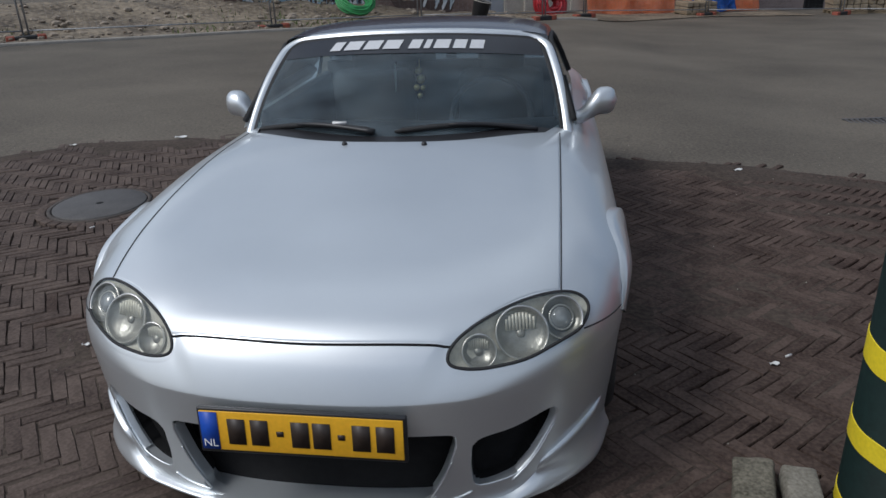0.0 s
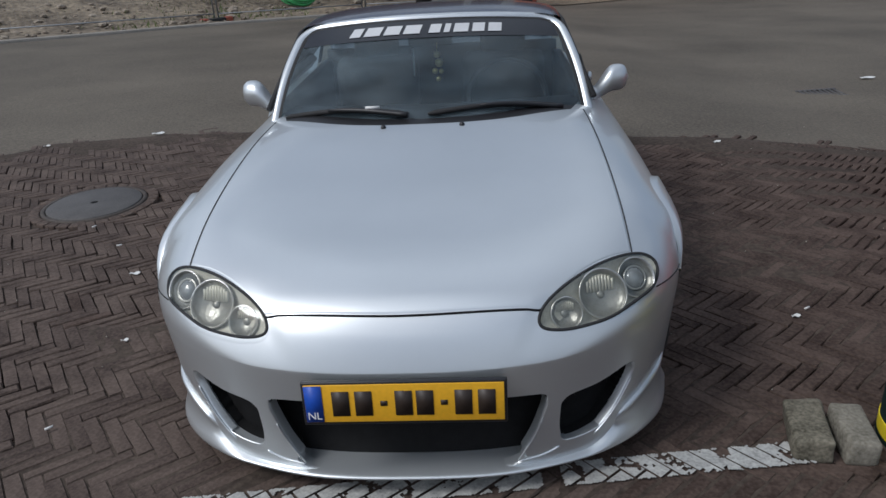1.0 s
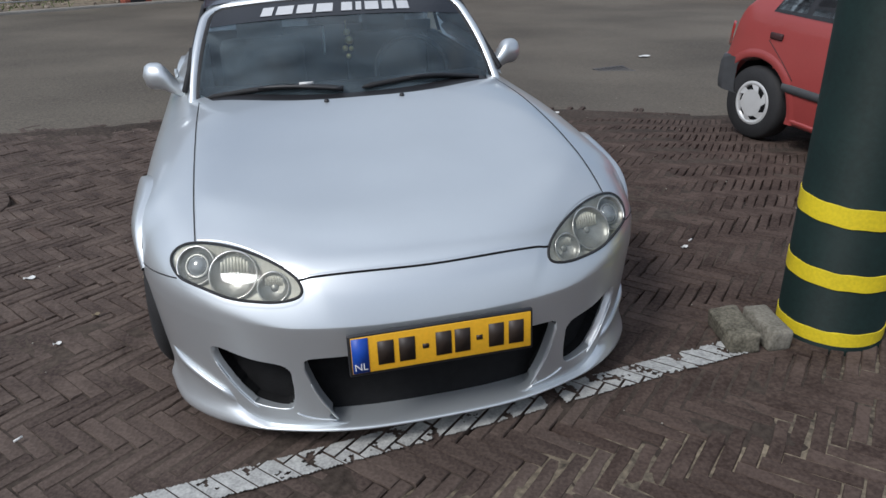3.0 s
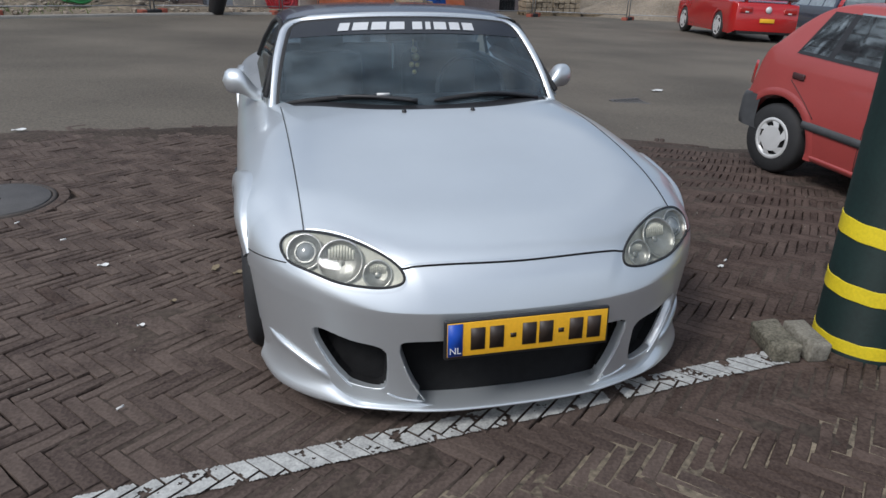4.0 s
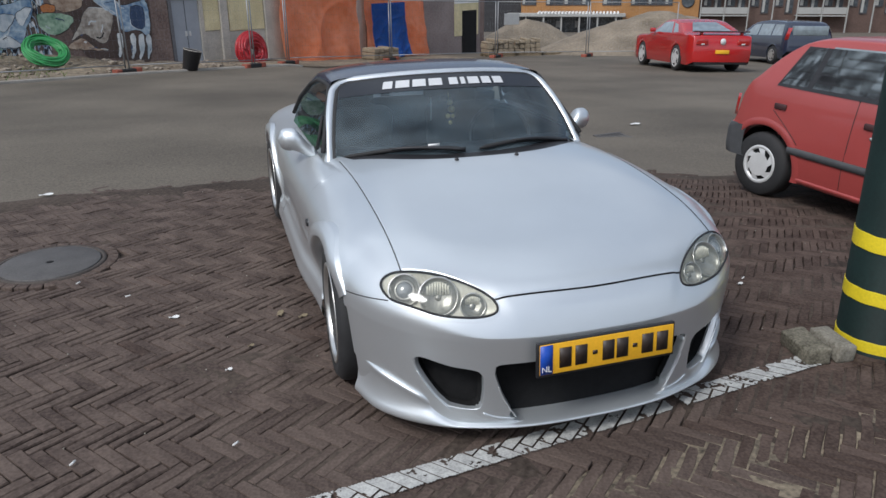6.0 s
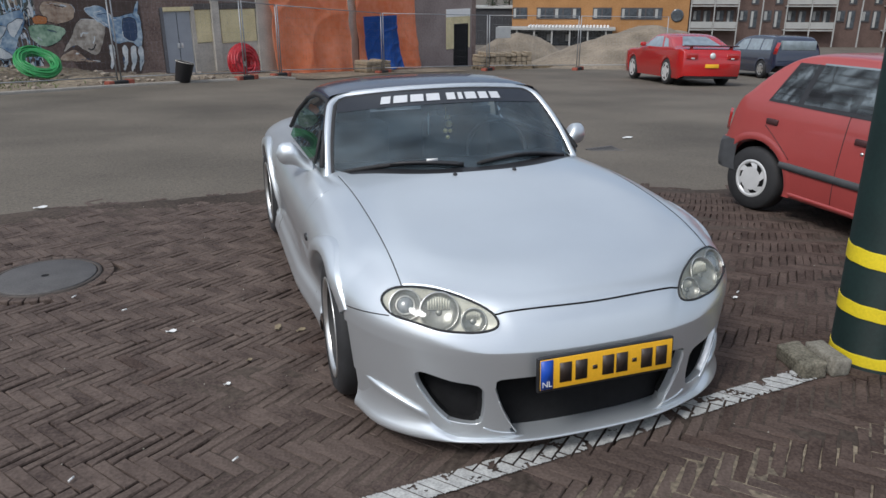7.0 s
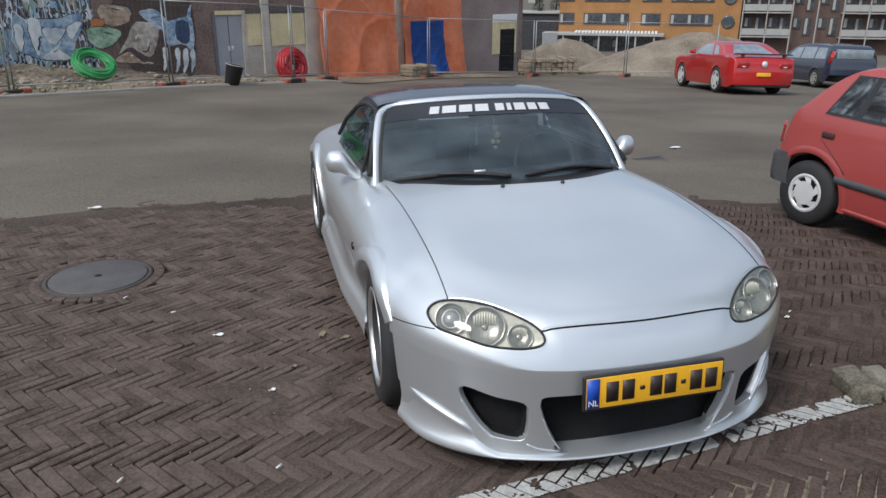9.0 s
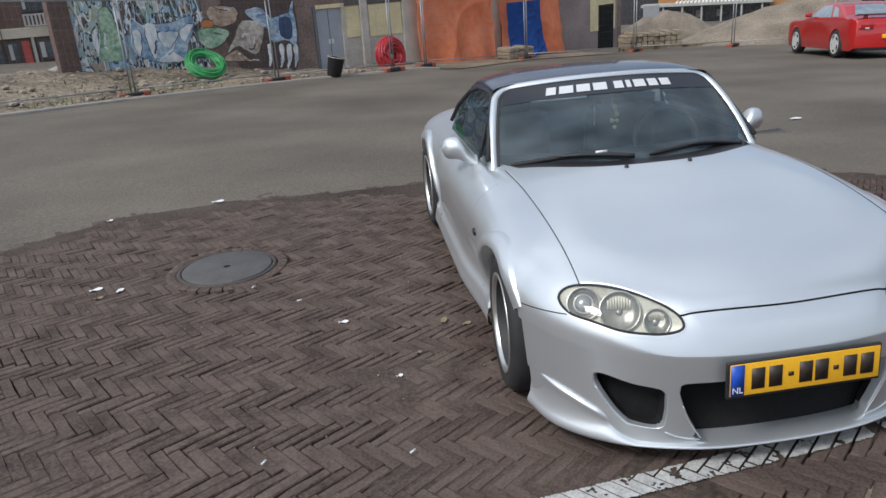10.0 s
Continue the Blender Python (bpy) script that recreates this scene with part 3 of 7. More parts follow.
part("intake_edge", opening_edge(MOUTH, 0.014, 1), silver, bumper)
for sgn in (-1, 1):
    part("intake_edge", opening_edge(VENT, 0.010, sgn), silver, bumper)


def intake_wall(poly, grow, sgn, keep, taper, depth=0.088):
    """A smooth wall that leads from an intake's edge back into the dark."""
    rows = []
    for a, b in poly:
        if not keep(a, b):
            continue
        e = 0.004
        g = Vector((sd_poly(a + e, b, poly) - sd_poly(a - e, b, poly), sd_poly(a, b + e, poly) - sd_poly(a, b - e, poly)))
        g = g.normalized() if g.length > 1e-6 else Vector((1, 0))
        row = []
        for k in (0.0, 0.04, 0.12, 0.25, 0.45, 0.7, 1.0):
            o = grow - taper * k ** 0.8 - 0.003 * (1 - (1 - min(1.0, k / 0.12)) ** 2)
            row.append(face_point(sgn * (a + g.x * o), b + g.y * o, -0.0015 - depth * k))
        rows.append(row)
    return bm_grid(rows)


def rolled(poly, first):
    """The outline begun at another of its points."""
    i = min(range(len(poly)), key=lambda n: math.hypot(poly[n][0] - first[0], poly[n][1] - first[1]))
    return poly[i:] + poly[:i]


for sgn in (-1, 1):
    part("intake_wall", intake_wall(rolled(VENT, (0.447, 0.168)), 0.0095, sgn, lambda a, b: a > 0.540 and b > 0.178, 0.004, 0.022), silver, bumper)
    part("intake_wall", intake_wall(rolled(MOUTH, (-0.33, 0.334)), 0.0135, sgn, lambda a, b: a > 0.22 and b < 0.325, 0.002, 0.036), silver, bumper)
for sgn in (-1, 1):
    # sharp fins where the intakes' edges run out over the lip
    for pts in (((0.372, 0.255), (0.356, 0.212), (0.332, 0.165), (0.304, 0.122)), ((0.636, 0.300), (0.600, 0.230), (0.566, 0.186), (0.530, 0.152)), ((0.424, 0.146), (0.395, 0.132), (0.355, 0.122), (0.306, 0.118))):
        c = loop_curve([(a, b, 0) for a, b in pts], 16, False)
        part("strake", tube([face_point(sgn * p.x, p.y, 0.001) for p in c], 0.0032, 8, taper=[0.2] + [1] * 14 + [0.2]), silver, bumper)

# ---- headlights ----
lens_glass = glass("headlight_lens", (1.0, 0.985, 0.93), 0.05, 0.9, 0.05)
bowl_mat = mat("lamp_bowl", (0.76, 0.755, 0.68), 0.4, 0.2, 0.15, 20, 120)
cup_mat = mat("lamp_reflector", (0.36, 0.365, 0.345), 0.36, 0.6, 0.2, 30, 200, bump=0.002, bump_scale=55)
bulb_mat = mat("projector_lens", (0.34, 0.37, 0.40), 0.12, 0.3, 0.1, 30, 200, coat=1.0)


def lamp_sheet(sgn, lift, bulge, n=8):
    c = Vector((0.545, 0.432, 0))
    rows = []
    for i in range(n + 1):
        k = max(0.02, i / n)
        row = []
        for p in LAMP:
            q = c + (p - c) * k
            row.append((sgn * q.x, q.y, top_height(q.x, q.y) + lift + bulge * (1 - k ** 4)))
        rows.append(row)
    return facing(bm_grid(rows, close_v=True), (0, -0.5, 1))


def surf_normal(u, v):
    e = 0.01
    return Vector((-(top_height(u + e, v) - top_height(u - e, v)) / (2 * e), -(top_height(u, v + e) - top_height(u, v - e)) / (2 * e), 1)).normalized()


for sgn in (-1, 1):
    lamp = part("headlight", lamp_sheet(sgn, -0.004, -0.055), bowl_mat, car, "hazy headlight with three round reflectors under a clear cover")
    ob = part("lens", lamp_sheet(sgn, 0.002, 0.006), lens_glass, lamp, "yellowed clear plastic cover")
    ob.visible_shadow = False
    rows = []
    for p in LAMP:
        e = 0.003
        g = Vector((sd_poly(p.x + e, p.y, LAMP2D) - sd_poly(p.x - e, p.y, LAMP2D), sd_poly(p.x, p.y + e, LAMP2D) - sd_poly(p.x, p.y - e, LAMP2D))).normalized()
        rows.append([(sgn * (p.x + g.x * o), p.y + g.y * o, top_height(p.x + g.x * o, p.y + g.y * o) + h) for o, h in ((-0.002, 0.0004), (0.004, 0.0009), (0.008, 0.0007), (0.012, -0.0012))])
    part("surround", facing(bm_grid(rows + rows[:1]), (0, -0.3, 1)), silver, lamp)
    part("seal", tube([(sgn * p.x, p.y, top_height(p.x, p.y) + 0.001) for p in LAMP], 0.0044, 8, closed=True), black_rubber, lamp, "black rubber seal")
    for cu, cv, r, proj in ((0.642, 0.488, 0.054, True), (0.541, 0.416, 0.066, False), (0.437, 0.353, 0.042, False)):
        nrm = (surf_normal(cu, cv) * 0.55 + Vector((0.15, -0.9, 0.25)) * 0.6).normalized()
        prof = [(r * 1.04, 0.0), (r * 1.0, 0.006), (r * 0.95, 0.0), (r * 0.82, -0.007), (r * 0.6, -0.014), (r * 0.3, -0.019), (0.0, -0.020)]
        cup = lathe(prof, 28, "z")
        tilt = Vector((sgn * nrm.x, nrm.y, nrm.z)).to_track_quat("Z", "Y").to_matrix().to_4x4()
        place = Matrix.Translation((sgn * cu, cv, top_height(cu, cv) - 0.018)) @ tilt
        bmesh.ops.transform(cup, matrix=place, verts=cup.verts)
        cup = part("reflector", cup, cup_mat, lamp)
        ring = tube([(r * 1.02 * math.cos(2 * math.pi * k / 40), r * 1.02 * math.sin(2 * math.pi * k / 40), 0.004) for k in range(40)], 0.0028, 6, closed=True)
        bmesh.ops.transform(ring, matrix=place, verts=ring.verts)
        part("chrome_ring", ring, alloy, cup, "thin chrome ring")
        if proj:
            b = lathe([(0.030, -0.03), (0.030, -0.012), (0.027, -0.004), (0.018, 0.003), (0.0, 0.006)], 24, "z")
        else:
            b = lathe([(0.012, -0.03), (0.012, -0.017), (0.009, -0.0135), (0.0, -0.0125)], 12, "z")
        bmesh.ops.transform(b, matrix=place, verts=b.verts)
        part("bulb", b, bulb_mat if proj else cup_mat, lamp)
        if proj:
            ring = tube([(0.032 * math.cos(2 * math.pi * k / 32), 0.032 * math.sin(2 * math.pi * k / 32), -0.006) for k in range(32)], 0.003, 6, closed=True)
        else:
            # upright facets pressed into the upper half of the reflector
            ring = bmesh.new()
            for k in range(-4, 5):
                w = r * 0.065
                xk = k * 2.1 * w
                top = math.sqrt(max(0.0, (0.8 * r) ** 2 - xk * xk))
                ring = join_bm(ring, tube([(xk, 0.12 * r, -0.0165 + 0.008 * (xk / r) ** 2), (xk, 0.12 * r + 0.5 * top, -0.010), (xk, top, -0.006)], w, 5))
        bmesh.ops.transform(ring, matrix=place, verts=ring.verts)
        # facets take the pale bowl colour, which puts their bright reflections in
        part("lens_ring" if proj else "reflector_facet", ring, alloy if proj else bowl_mat, cup)

# ---- arches, wheels ----
for ax in AXLES:
    for sgn in (-1, 1):
        rows = []
        lo, hi = (34, 193) if ax < 2 else (-8, 190)
        for i in range(49):
            a = radians(lo + (hi - lo) * i / 48)
            fade = smooth01(min(i, 48 - i) / 6) if ax > 2 else (0.35 + 0.65 * smooth01((48 - i) / 12)) * (0.25 + 0.75 * smooth01(i / 9))
            row = []
            for r, o in ((RA - 0.004, -0.07), (RA - 0.004, 0.002), (RA, 0.013), (RA + 0.008, 0.018), (RA + 0.03, 0.0175), (RA + 0.052, 0.016), (RA + 0.057, 0.013), (RA + 0.060, -0.012)):
                v, z = ax - r * math.cos(a), max(0.12, RZ + r * math.sin(a))
                row.append((sgn * (side_u(v, z) + o * (0.12 + 0.88 * fade) + (0.001 if fade < 0.5 and -0.05 < o else 0.0)), v, z))
            rows.append(row)
        bm = bm_grid(rows)
        bmesh.ops.recalc_face_normals(bm, faces=bm.faces)
        part("arch_flare", bm, silver, car, "silver wheel arch extension")


barrel_mat = mat("dull_rim_barrel", (0.05, 0.05, 0.05), 0.6, 0.3, 0.2, 20, 100)


def wheel(parent, x, y, out, steer=0.0, r=0.285, w=0.19, rim=0.205, rim_mat=None, tyre_mat=None):
    """Tyre and dished five-spoke rim; out is the outward side."""
    tyre = part("wheel", lathe([(rim, -w / 2), (rim + 0.02, -w / 2 - 0.004), (r - 0.03, -w / 2 - 0.006), (r - 0.008, -w / 2 + 0.012), (r, -w / 2 + 0.03), (r, w / 2 - 0.03), (r - 0.008, w / 2 - 0.012), (r - 0.03, w / 2 + 0.006), (rim + 0.02, w / 2 + 0.004), (rim, w / 2)], 48, "x"), tyre_mat or black_rubber, parent, "black low-profile tyre on a polished rim")
    tyre.matrix_basis = pose(x, y, r, 0, 0, steer)
    o = out * w / 2
    prof = [(rim + 0.004, o), (rim + 0.006, o + out * 0.004), (rim - 0.004, o + out * 0.006), (rim - 0.012, o), (rim - 0.016, o - out * 0.012)]
    part("barrel", lathe([(rim - 0.016, o - out * 0.012), (rim - 0.018, o - out * 0.03), (rim - 0.024, o - out * 0.07), (rim - 0.03, o - out * 0.10)], 48, "x"), barrel_mat, tyre, "dull grey rim barrel")
    part("rim", lathe(prof, 48, "x"), rim_mat or alloy, tyre, "polished silver rim")
    part("brake", lathe([(0.0, o - out * 0.1), (rim - 0.03, o - out * 0.1)], 32, "x"), dark_void, tyre)
    sp = bmesh.new()
    for k in range(5):
        a = 2 * math.pi * k / 5 + 0.3
        ca, sa = math.cos(a), math.sin(a)
        pr = [(0.03, 0.026), (rim - 0.022, 0.018)]
        vs = []
        for d, hw in pr:
            for s in (-1, 1):
                for depth in (0.052, 0.085):
                    vs.append(sp.verts.new((o - out * (depth if d > 0.1 else depth - 0.012), ca * d - sa * s * hw, sa * d + ca * s * hw)))
        for q in ((0, 2, 6, 4), (1, 3, 7, 5), (0, 1, 5, 4), (2, 3, 7, 6), (0, 1, 3, 2), (4, 5, 7, 6)):
            sp.faces.new([vs[i] for i in q])
    bmesh.ops.recalc_face_normals(sp, faces=sp.faces)
    part("spokes", sp, grey_trim, tyre, "dark five-spoke centre", smooth=False)
    part("hub_cap", lathe([(0.0, o - out * 0.03), (0.03, o - out * 0.032), (0.034, o - out * 0.05)], 20, "x"), grey_trim, tyre)
    return tyre


for ax in AXLES:
    for sgn in (-1, 1):
        wheel(car, sgn * 0.727, ax, sgn, 0 if ax > 2 else -3)
ub = bmesh.new()
add_box(ub, -0.42, 0.42, 0.46, 4.0, 0.13, 0.36)
add_box(ub, -0.54, 0.54, 0.60, 4.0, 0.13, 0.50)
add_box(ub, -0.76, 0.76, 1.38, 2.9, 0.13, 0.40)
part("underbody", ub, black_plastic, car, "black underbody")
for sgn in (-1, 1):
    ob = lathe([(0.0, 0.006), (0.014, 0.005), (0.018, 0.0), (0.018, -0.008)], 14, "x", 0, 0, 0)
    bmesh.ops.transform(ob, matrix=Matrix.Diagonal((sgn, 1.4, 1, 1)), verts=ob.verts)
    ob2 = part("side_repeater", ob, black_plastic, car, "small dark side indicator lamp")
    ob2.matrix_basis = pose(sgn * (side_u(1.41, 0.555) + 0.003), 1.41, 0.555)
    for vv in (2.723,):
        pts = [(sgn * (side_u(vv, z) - 0.001), vv, z) for z in [0.26 + 0.33 * i / 24 for i in range(25)]]
        part("door_gap", tube(pts, 0.0013, 6), black_rubber, car)
    lo_u, hi_u = 0.70, 0.82
    for _ in range(30):
        mid = (lo_u + hi_u) / 2
        lo_u, hi_u = (mid, hi_u) if top_height(mid, 0.682) > 0.515 else (lo_u, mid)
    pts = []
    z_end = top_height(0.700, 0.488)
    for k in range(13):
        v, z = 0.682 + (0.488 - 0.682) * k / 12, 0.515 + (z_end - 0.515) * k / 12
        lo_u, hi_u = 0.5, 0.83
        for _ in range(30):
            mid = (lo_u + hi_u) / 2
            lo_u, hi_u = (mid, hi_u) if gauge(mid, v) < 1 and top_height(mid, v) > z else (lo_u, mid)
        pts.append((sgn * lo_u, v, z + 0.0005))
    part("shut_line", tube(pts, 0.0022, 6), black_rubber, car)

# ---- number plate ----
plate_yellow = mat("plate_yellow", (0.80, 0.42, 0.02), 0.45, 0, 0.08, 8, 90)
plate_blue = mat("plate_blue", (0.01, 0.07, 0.42), 0.45, 0, 0.1, 8, 90)
plate_bar = mat("plate_bar", (0.03, 0.02, 0.015), 0.5, 0, 0.2, 8, 90)
white_flat = mat("white_lettering", (0.78, 0.78, 0.77), 0.5, 0, 0.05, 8, 90)
plate = part("number_plate", box(-0.268, 0.268, -0.006, 0.010, -0.066, 0.062, 0.004), black_plastic, car, "yellow number plate in a black holder")
plate.matrix_basis = pose(0.005, 0.203, 0.377, -4)
part("plate_face", box(-0.26, 0.26, -0.010, -0.006, -0.055, 0.055, 0.001), plate_yellow, plate, "yellow plate with a blue strip")
part("blue_strip", box(-0.259, -0.213, -0.012, -0.010, -0.053, 0.053), plate_blue, plate)
txt = bpy.data.curves.new("country", "FONT")
txt.body, txt.size, txt.extrude, txt.align_x = "NL", 0.030, 0.0004, "CENTER"
tob = new("country_letters", txt)
txt.materials.append(white_flat)
tob.parent = plate
tob.matrix_basis = pose(-0.236, -0.0128, -0.044, 90)
for cx, w in ((-0.165, 0.045), (-0.105, 0.045), (-0.052, 0.018), (0.0, 0.045), (0.055, 0.045), (0.105, 0.018), (0.155, 0.045), (0.215, 0.045)):
    part("plate_bar", box(cx - w / 2, cx + w / 2, -0.0118, -0.010, -0.036 if w > 0.02 else -0.007, 0.036 if w > 0.02 else 0.007), plate_bar, plate)


# ---- windscreen, roof, cabin ----
def ws_point(a, k, out=0.0):
    """Windscreen: a from -1 to 1 across, k from 0 at the base to 1 at the top."""
    ub, vb, zb = 0.654 * a, 1.47 + 0.250 * abs(a) ** 2.2, 0.788 - 0.052 * abs(a) ** 2.4
    ut, vt, zt = 0.552 * a, 2.015 + 0.075 * abs(a) ** 2, 1.104 - 0.036 * abs(a) ** 2.2
    bow = 0.022 * 4 * k * (1 - k)
    u, v, z = ub + (ut - ub) * k, vb + (vt - vb) * k, zb + (zt - zb) * k
    return Vector((u * (1 + 0.02 * 4 * k * (1 - k)), v - (bow + out) * 0.5, z + (bow + out) * 0.85))


# pale diffuse share lifts the panes as a reflected sky would
screen_glass = glass("windscreen_glass", (0.74, 0.93, 1.0), 0.0, 0.85, 0.085, 1.50)
side_glass = glass("side_glass", (0.6, 0.75, 0.75), 0.0, 0.5, 0.02)
ws = part("windscreen", facing(bm_grid([[ws_point(-1 + 2 * j / 40, i / 16) for j in range(41)] for i in range(17)]), (0, -1, 1)), screen_glass, car, "raked glass windscreen with a dark sun strip")
ws.visible_shadow = False
edge = [ws_point(-1, 0.86 * k / 20) for k in range(21)]
edge += [ws_point(-1 + 0.11 * (1 - math.cos(radians(9 * k))), 0.86 + 0.14 * math.sin(radians(9 * k))) for k in range(1, 11)]
edge += [ws_point(-0.89 + 1.78 * j / 30, 1) for j in range(1, 30)]
edge += [Vector((-p.x, p.y, p.z)) for p in reversed(edge[:31])]


def frame_strip(inner, outer, lift_in, lift_out):
    """A band round the glass between two offsets, with a rounded face."""
    rows = []
    for i, p in enumerate(edge):
        k = min(i, len(edge) - 1 - i)
        f = smooth01((k - 18) / 14)
        d = Vector((-1 if i < len(edge) / 2 else 1, 0.35, 0.0)).lerp(Vector((0, 0.9, 0.42)), f)
        d.normalize()
        up = Vector((0, -0.5, 0.86))
        rows.append([p + d * inner + up * lift_in, p + d * (inner * 0.8 + outer * 0.2) + up * (lift_out + 0.004), p + d * (inner + outer) / 2 + up * (lift_out + 0.008), p + d * (inner * 0.2 + outer * 0.8) + up * (lift_out + 0.002), p + d * outer + up * (lift_in - 0.02)])
    bm = bm_grid(rows)
    bmesh.ops.recalc_face_normals(bm, faces=bm.faces)
    return bm


part("screen_frame", frame_strip(0.003, 0.046, 0.0, 0.004), silver, car, "silver windscreen frame")
part("screen_seal", frame_strip(-0.016, 0.008, 0.002, 0.000), black_rubber, car)
strip_mat = mat("sun_strip", (0.015, 0.017, 0.022), 0.25, 0, 0.2, 10, 100)
strip = part("sun_strip", bm_grid([[ws_point(-0.97 + 1.94 * j / 40, 0.765 + 0.215 * i / 4, 0.003) for j in range(41)] for i in range(5)]), strip_mat, ws, "dark sun strip with white sponsor bars")
# pale sponsor lettering, as plain slanted blocks
letter_grey = mat("pale_lettering", (0.55, 0.56, 0.57), 0.5, 0, 0.06, 8, 90)
widths = [1.05 * w for w in (0.058, 0.080, 0.078, 0.080, 0.0, 0.058, 0.036, 0.072, 0.062, 0.066)]
a0 = -0.352
for w in widths:
    if w == 0.0:
        a0 += 0.022
        continue
    rows = []
    for i in range(3):
        k = 0.812 + 0.105 * i / 2
        rows.append([ws_point((a0 + 0.006 + 0.006 * i + (w - 0.012) * j / 3) / 0.575, k, 0.006) for j in range(4)])
    part("letter_block", bm_grid(rows), letter_grey, strip)
    a0 += w + 0.004

# pale tag on a wiper, cord by the ornament
part("paper_tag", box(-0.028, 0.028, -0.002, 0.002, -0.006, 0.006), white_flat, car, "small white paper tag under the wiper").matrix_basis = Matrix.Translation(ws_point(-0.32, 0.075, 0.03))
part("hanging_cord", tube([(-0.075, 1.99, 0.985), (-0.074, 1.985, 0.92), (-0.076, 1.985, 0.865)], 0.004, 6), white_flat, car, "pale cord hanging behind the windscreen")
# wipers lying along the foot of the screen
for a_in, a_out in ((-0.10, -0.94), (0.84, 0.02)):
    n = 18
    line = [(a_in + (a_out - a_in) * i / n, 0.020 + 0.055 * math.sin(math.pi * min(1.0, 0.12 + 0.8 * i / n)) ** 1.3) for i in range(n + 1)]
    wiper = part("wiper", tube([ws_point(a, k + 0.012, 0.010) for a, k in line], 0.010, 8, taper=[0.5] + [1.1] * (n - 1) + [0.4]), black_rubber, car, "black windscreen wiper")
    arm = [ws_point(a, k - 0.016 * (1 - i / 11), 0.024) for i, (a, k) in enumerate(line[:12])]
    part("wiper_arm", tube(arm, 0.009, 8, taper=[1.5] + [1.0] * 9 + [0.8, 0.5]), black_plastic, wiper)

# roof: crown line and side line, joined across
ROOF_C = ((2.06, 1.106), (2.2, 1.124), (2.42, 1.130), (2.7, 1.100), (2.95, 1.02), (3.15, 0.885), (3.28, 0.80))
ROOF_E = ((2.06, 1.070), (2.2, 1.068), (2.42, 1.055), (2.6, 1.015), (2.75, 0.945), (2.9, 0.85), (3.1, 0.785), (3.28, 0.78))
ROOF_W = ((2.06, 0.585), (2.42, 0.596), (2.7, 0.604), (2.95, 0.62), (3.28, 0.58))
rows = []
for i in range(41):
    v = 2.085 + (3.28 - 2.085) * i / 40
    c, e, w = lerp_keys(ROOF_C, v), lerp_keys(ROOF_E, v), lerp_keys(ROOF_W, v)
    row = []
    for j in range(-20, 21):
        a = radians(90 * j / 20)
        row.append((w * math.copysign(abs(math.sin(a)) ** 0.75, a), v, e + (c - e) * math.cos(a) ** 0.75 if abs(j) < 20 else e - 0.01))
    rows.append(row)
part("roof", bm_grid(rows, flip=True), navy, car, "dark navy roof")
for sgn in (-1, 1):
    # side glass between pillar, roof edge and door sill
    rows = []
    for i in range(17):
        v = 1.76 + (2.80 - 1.76) * i / 16
        top = lerp_keys(((1.76, 0.80), (2.09, 1.055), (2.42, 1.048), (2.6, 1.005), (2.8, 0.90)), v)
        rows.append([(sgn * (0.705 - 0.115 * ((z - 0.76) / 0.3)), v, z) for z in [0.76 + (max(top, 0.77) - 0.76) * j / 6 for j in range(7)]])
    w = part("side_window", facing(bm_grid(rows), (sgn, 0, 0)), side_glass, car, "dark side window")
    w.visible_shadow = False
    part("window_seal", tube([(sgn * (0.708 - 0.115 * ((z - 0.76) / 0.3)), v, z) for v, z in ((1.76, 0.79), (1.92, 0.925), (2.09, 1.058), (2.25, 1.06), (2.42, 1.05), (2.6, 1.008), (2.8, 0.905), (2.86, 0.80))], 0.012, 8), black_rubber, car)
    part("quarter_bar", tube([(sgn * 0.70, 1.93, 0.77), (sgn * 0.655, 1.97, 0.93)], 0.009, 6), black_rubber, car)
    # door mirror
    rows = []
    for i in range(13):
        k = i / 12
        x = 0.712 + 0.172 * k
        s = (0.034 + 0.033 * smooth01(k / 0.55)) * math.sqrt(max(0.0, 1 - max(0, (k - 0.72) / 0.28) ** 2.2)) + 0.001
        row = []
        for j in range(20):
            a = 2 * math.pi * j / 20
            ey = 0.75 if math.sin(a) < 0 else 1.15
            row.append((sgn * x, 1.97 + 0.05 * k + math.sin(a) * s * ey, 0.748 + 0.066 * smooth01(k / 0.6) + math.cos(a) * s * 0.85))
        rows.append(row)
    bm = bm_grid(rows, close_v=True)
    bmesh.ops.recalc_face_normals(bm, faces=bm.faces)
    mir = part("door_mirror", bm, silver, car, "silver door mirror")
    # seats
    seat = bmesh.new()
    add_box(seat, sgn * 0.34 - 0.23, sgn * 0.34 + 0.23, 2.15, 2.65, 0.28, 0.45, 0.05)
    add_box(seat, sgn * 0.34 - 0.22, sgn * 0.34 + 0.22, 2.62, 2.78, 0.40, 0.84, 0.05)
    add_box(seat, sgn * 0.34 - 0.12, sgn * 0.34 + 0.12, 2.68, 2.78, 0.82, 0.98, 0.04)
    part("seat", seat, mat("seat_cloth", (0.075, 0.075, 0.08), 0.8, 0, 0.2, 20, 200), car, "dark bucket seat with headrest")
for sgn in (-1, 1):
    part("door_card", box(sgn * 0.645 - 0.025, sgn * 0.645 + 0.025, 1.86, 2.88, 0.28, 0.806, 0.012), black_plastic, car, "black inner door panel")
dash = []
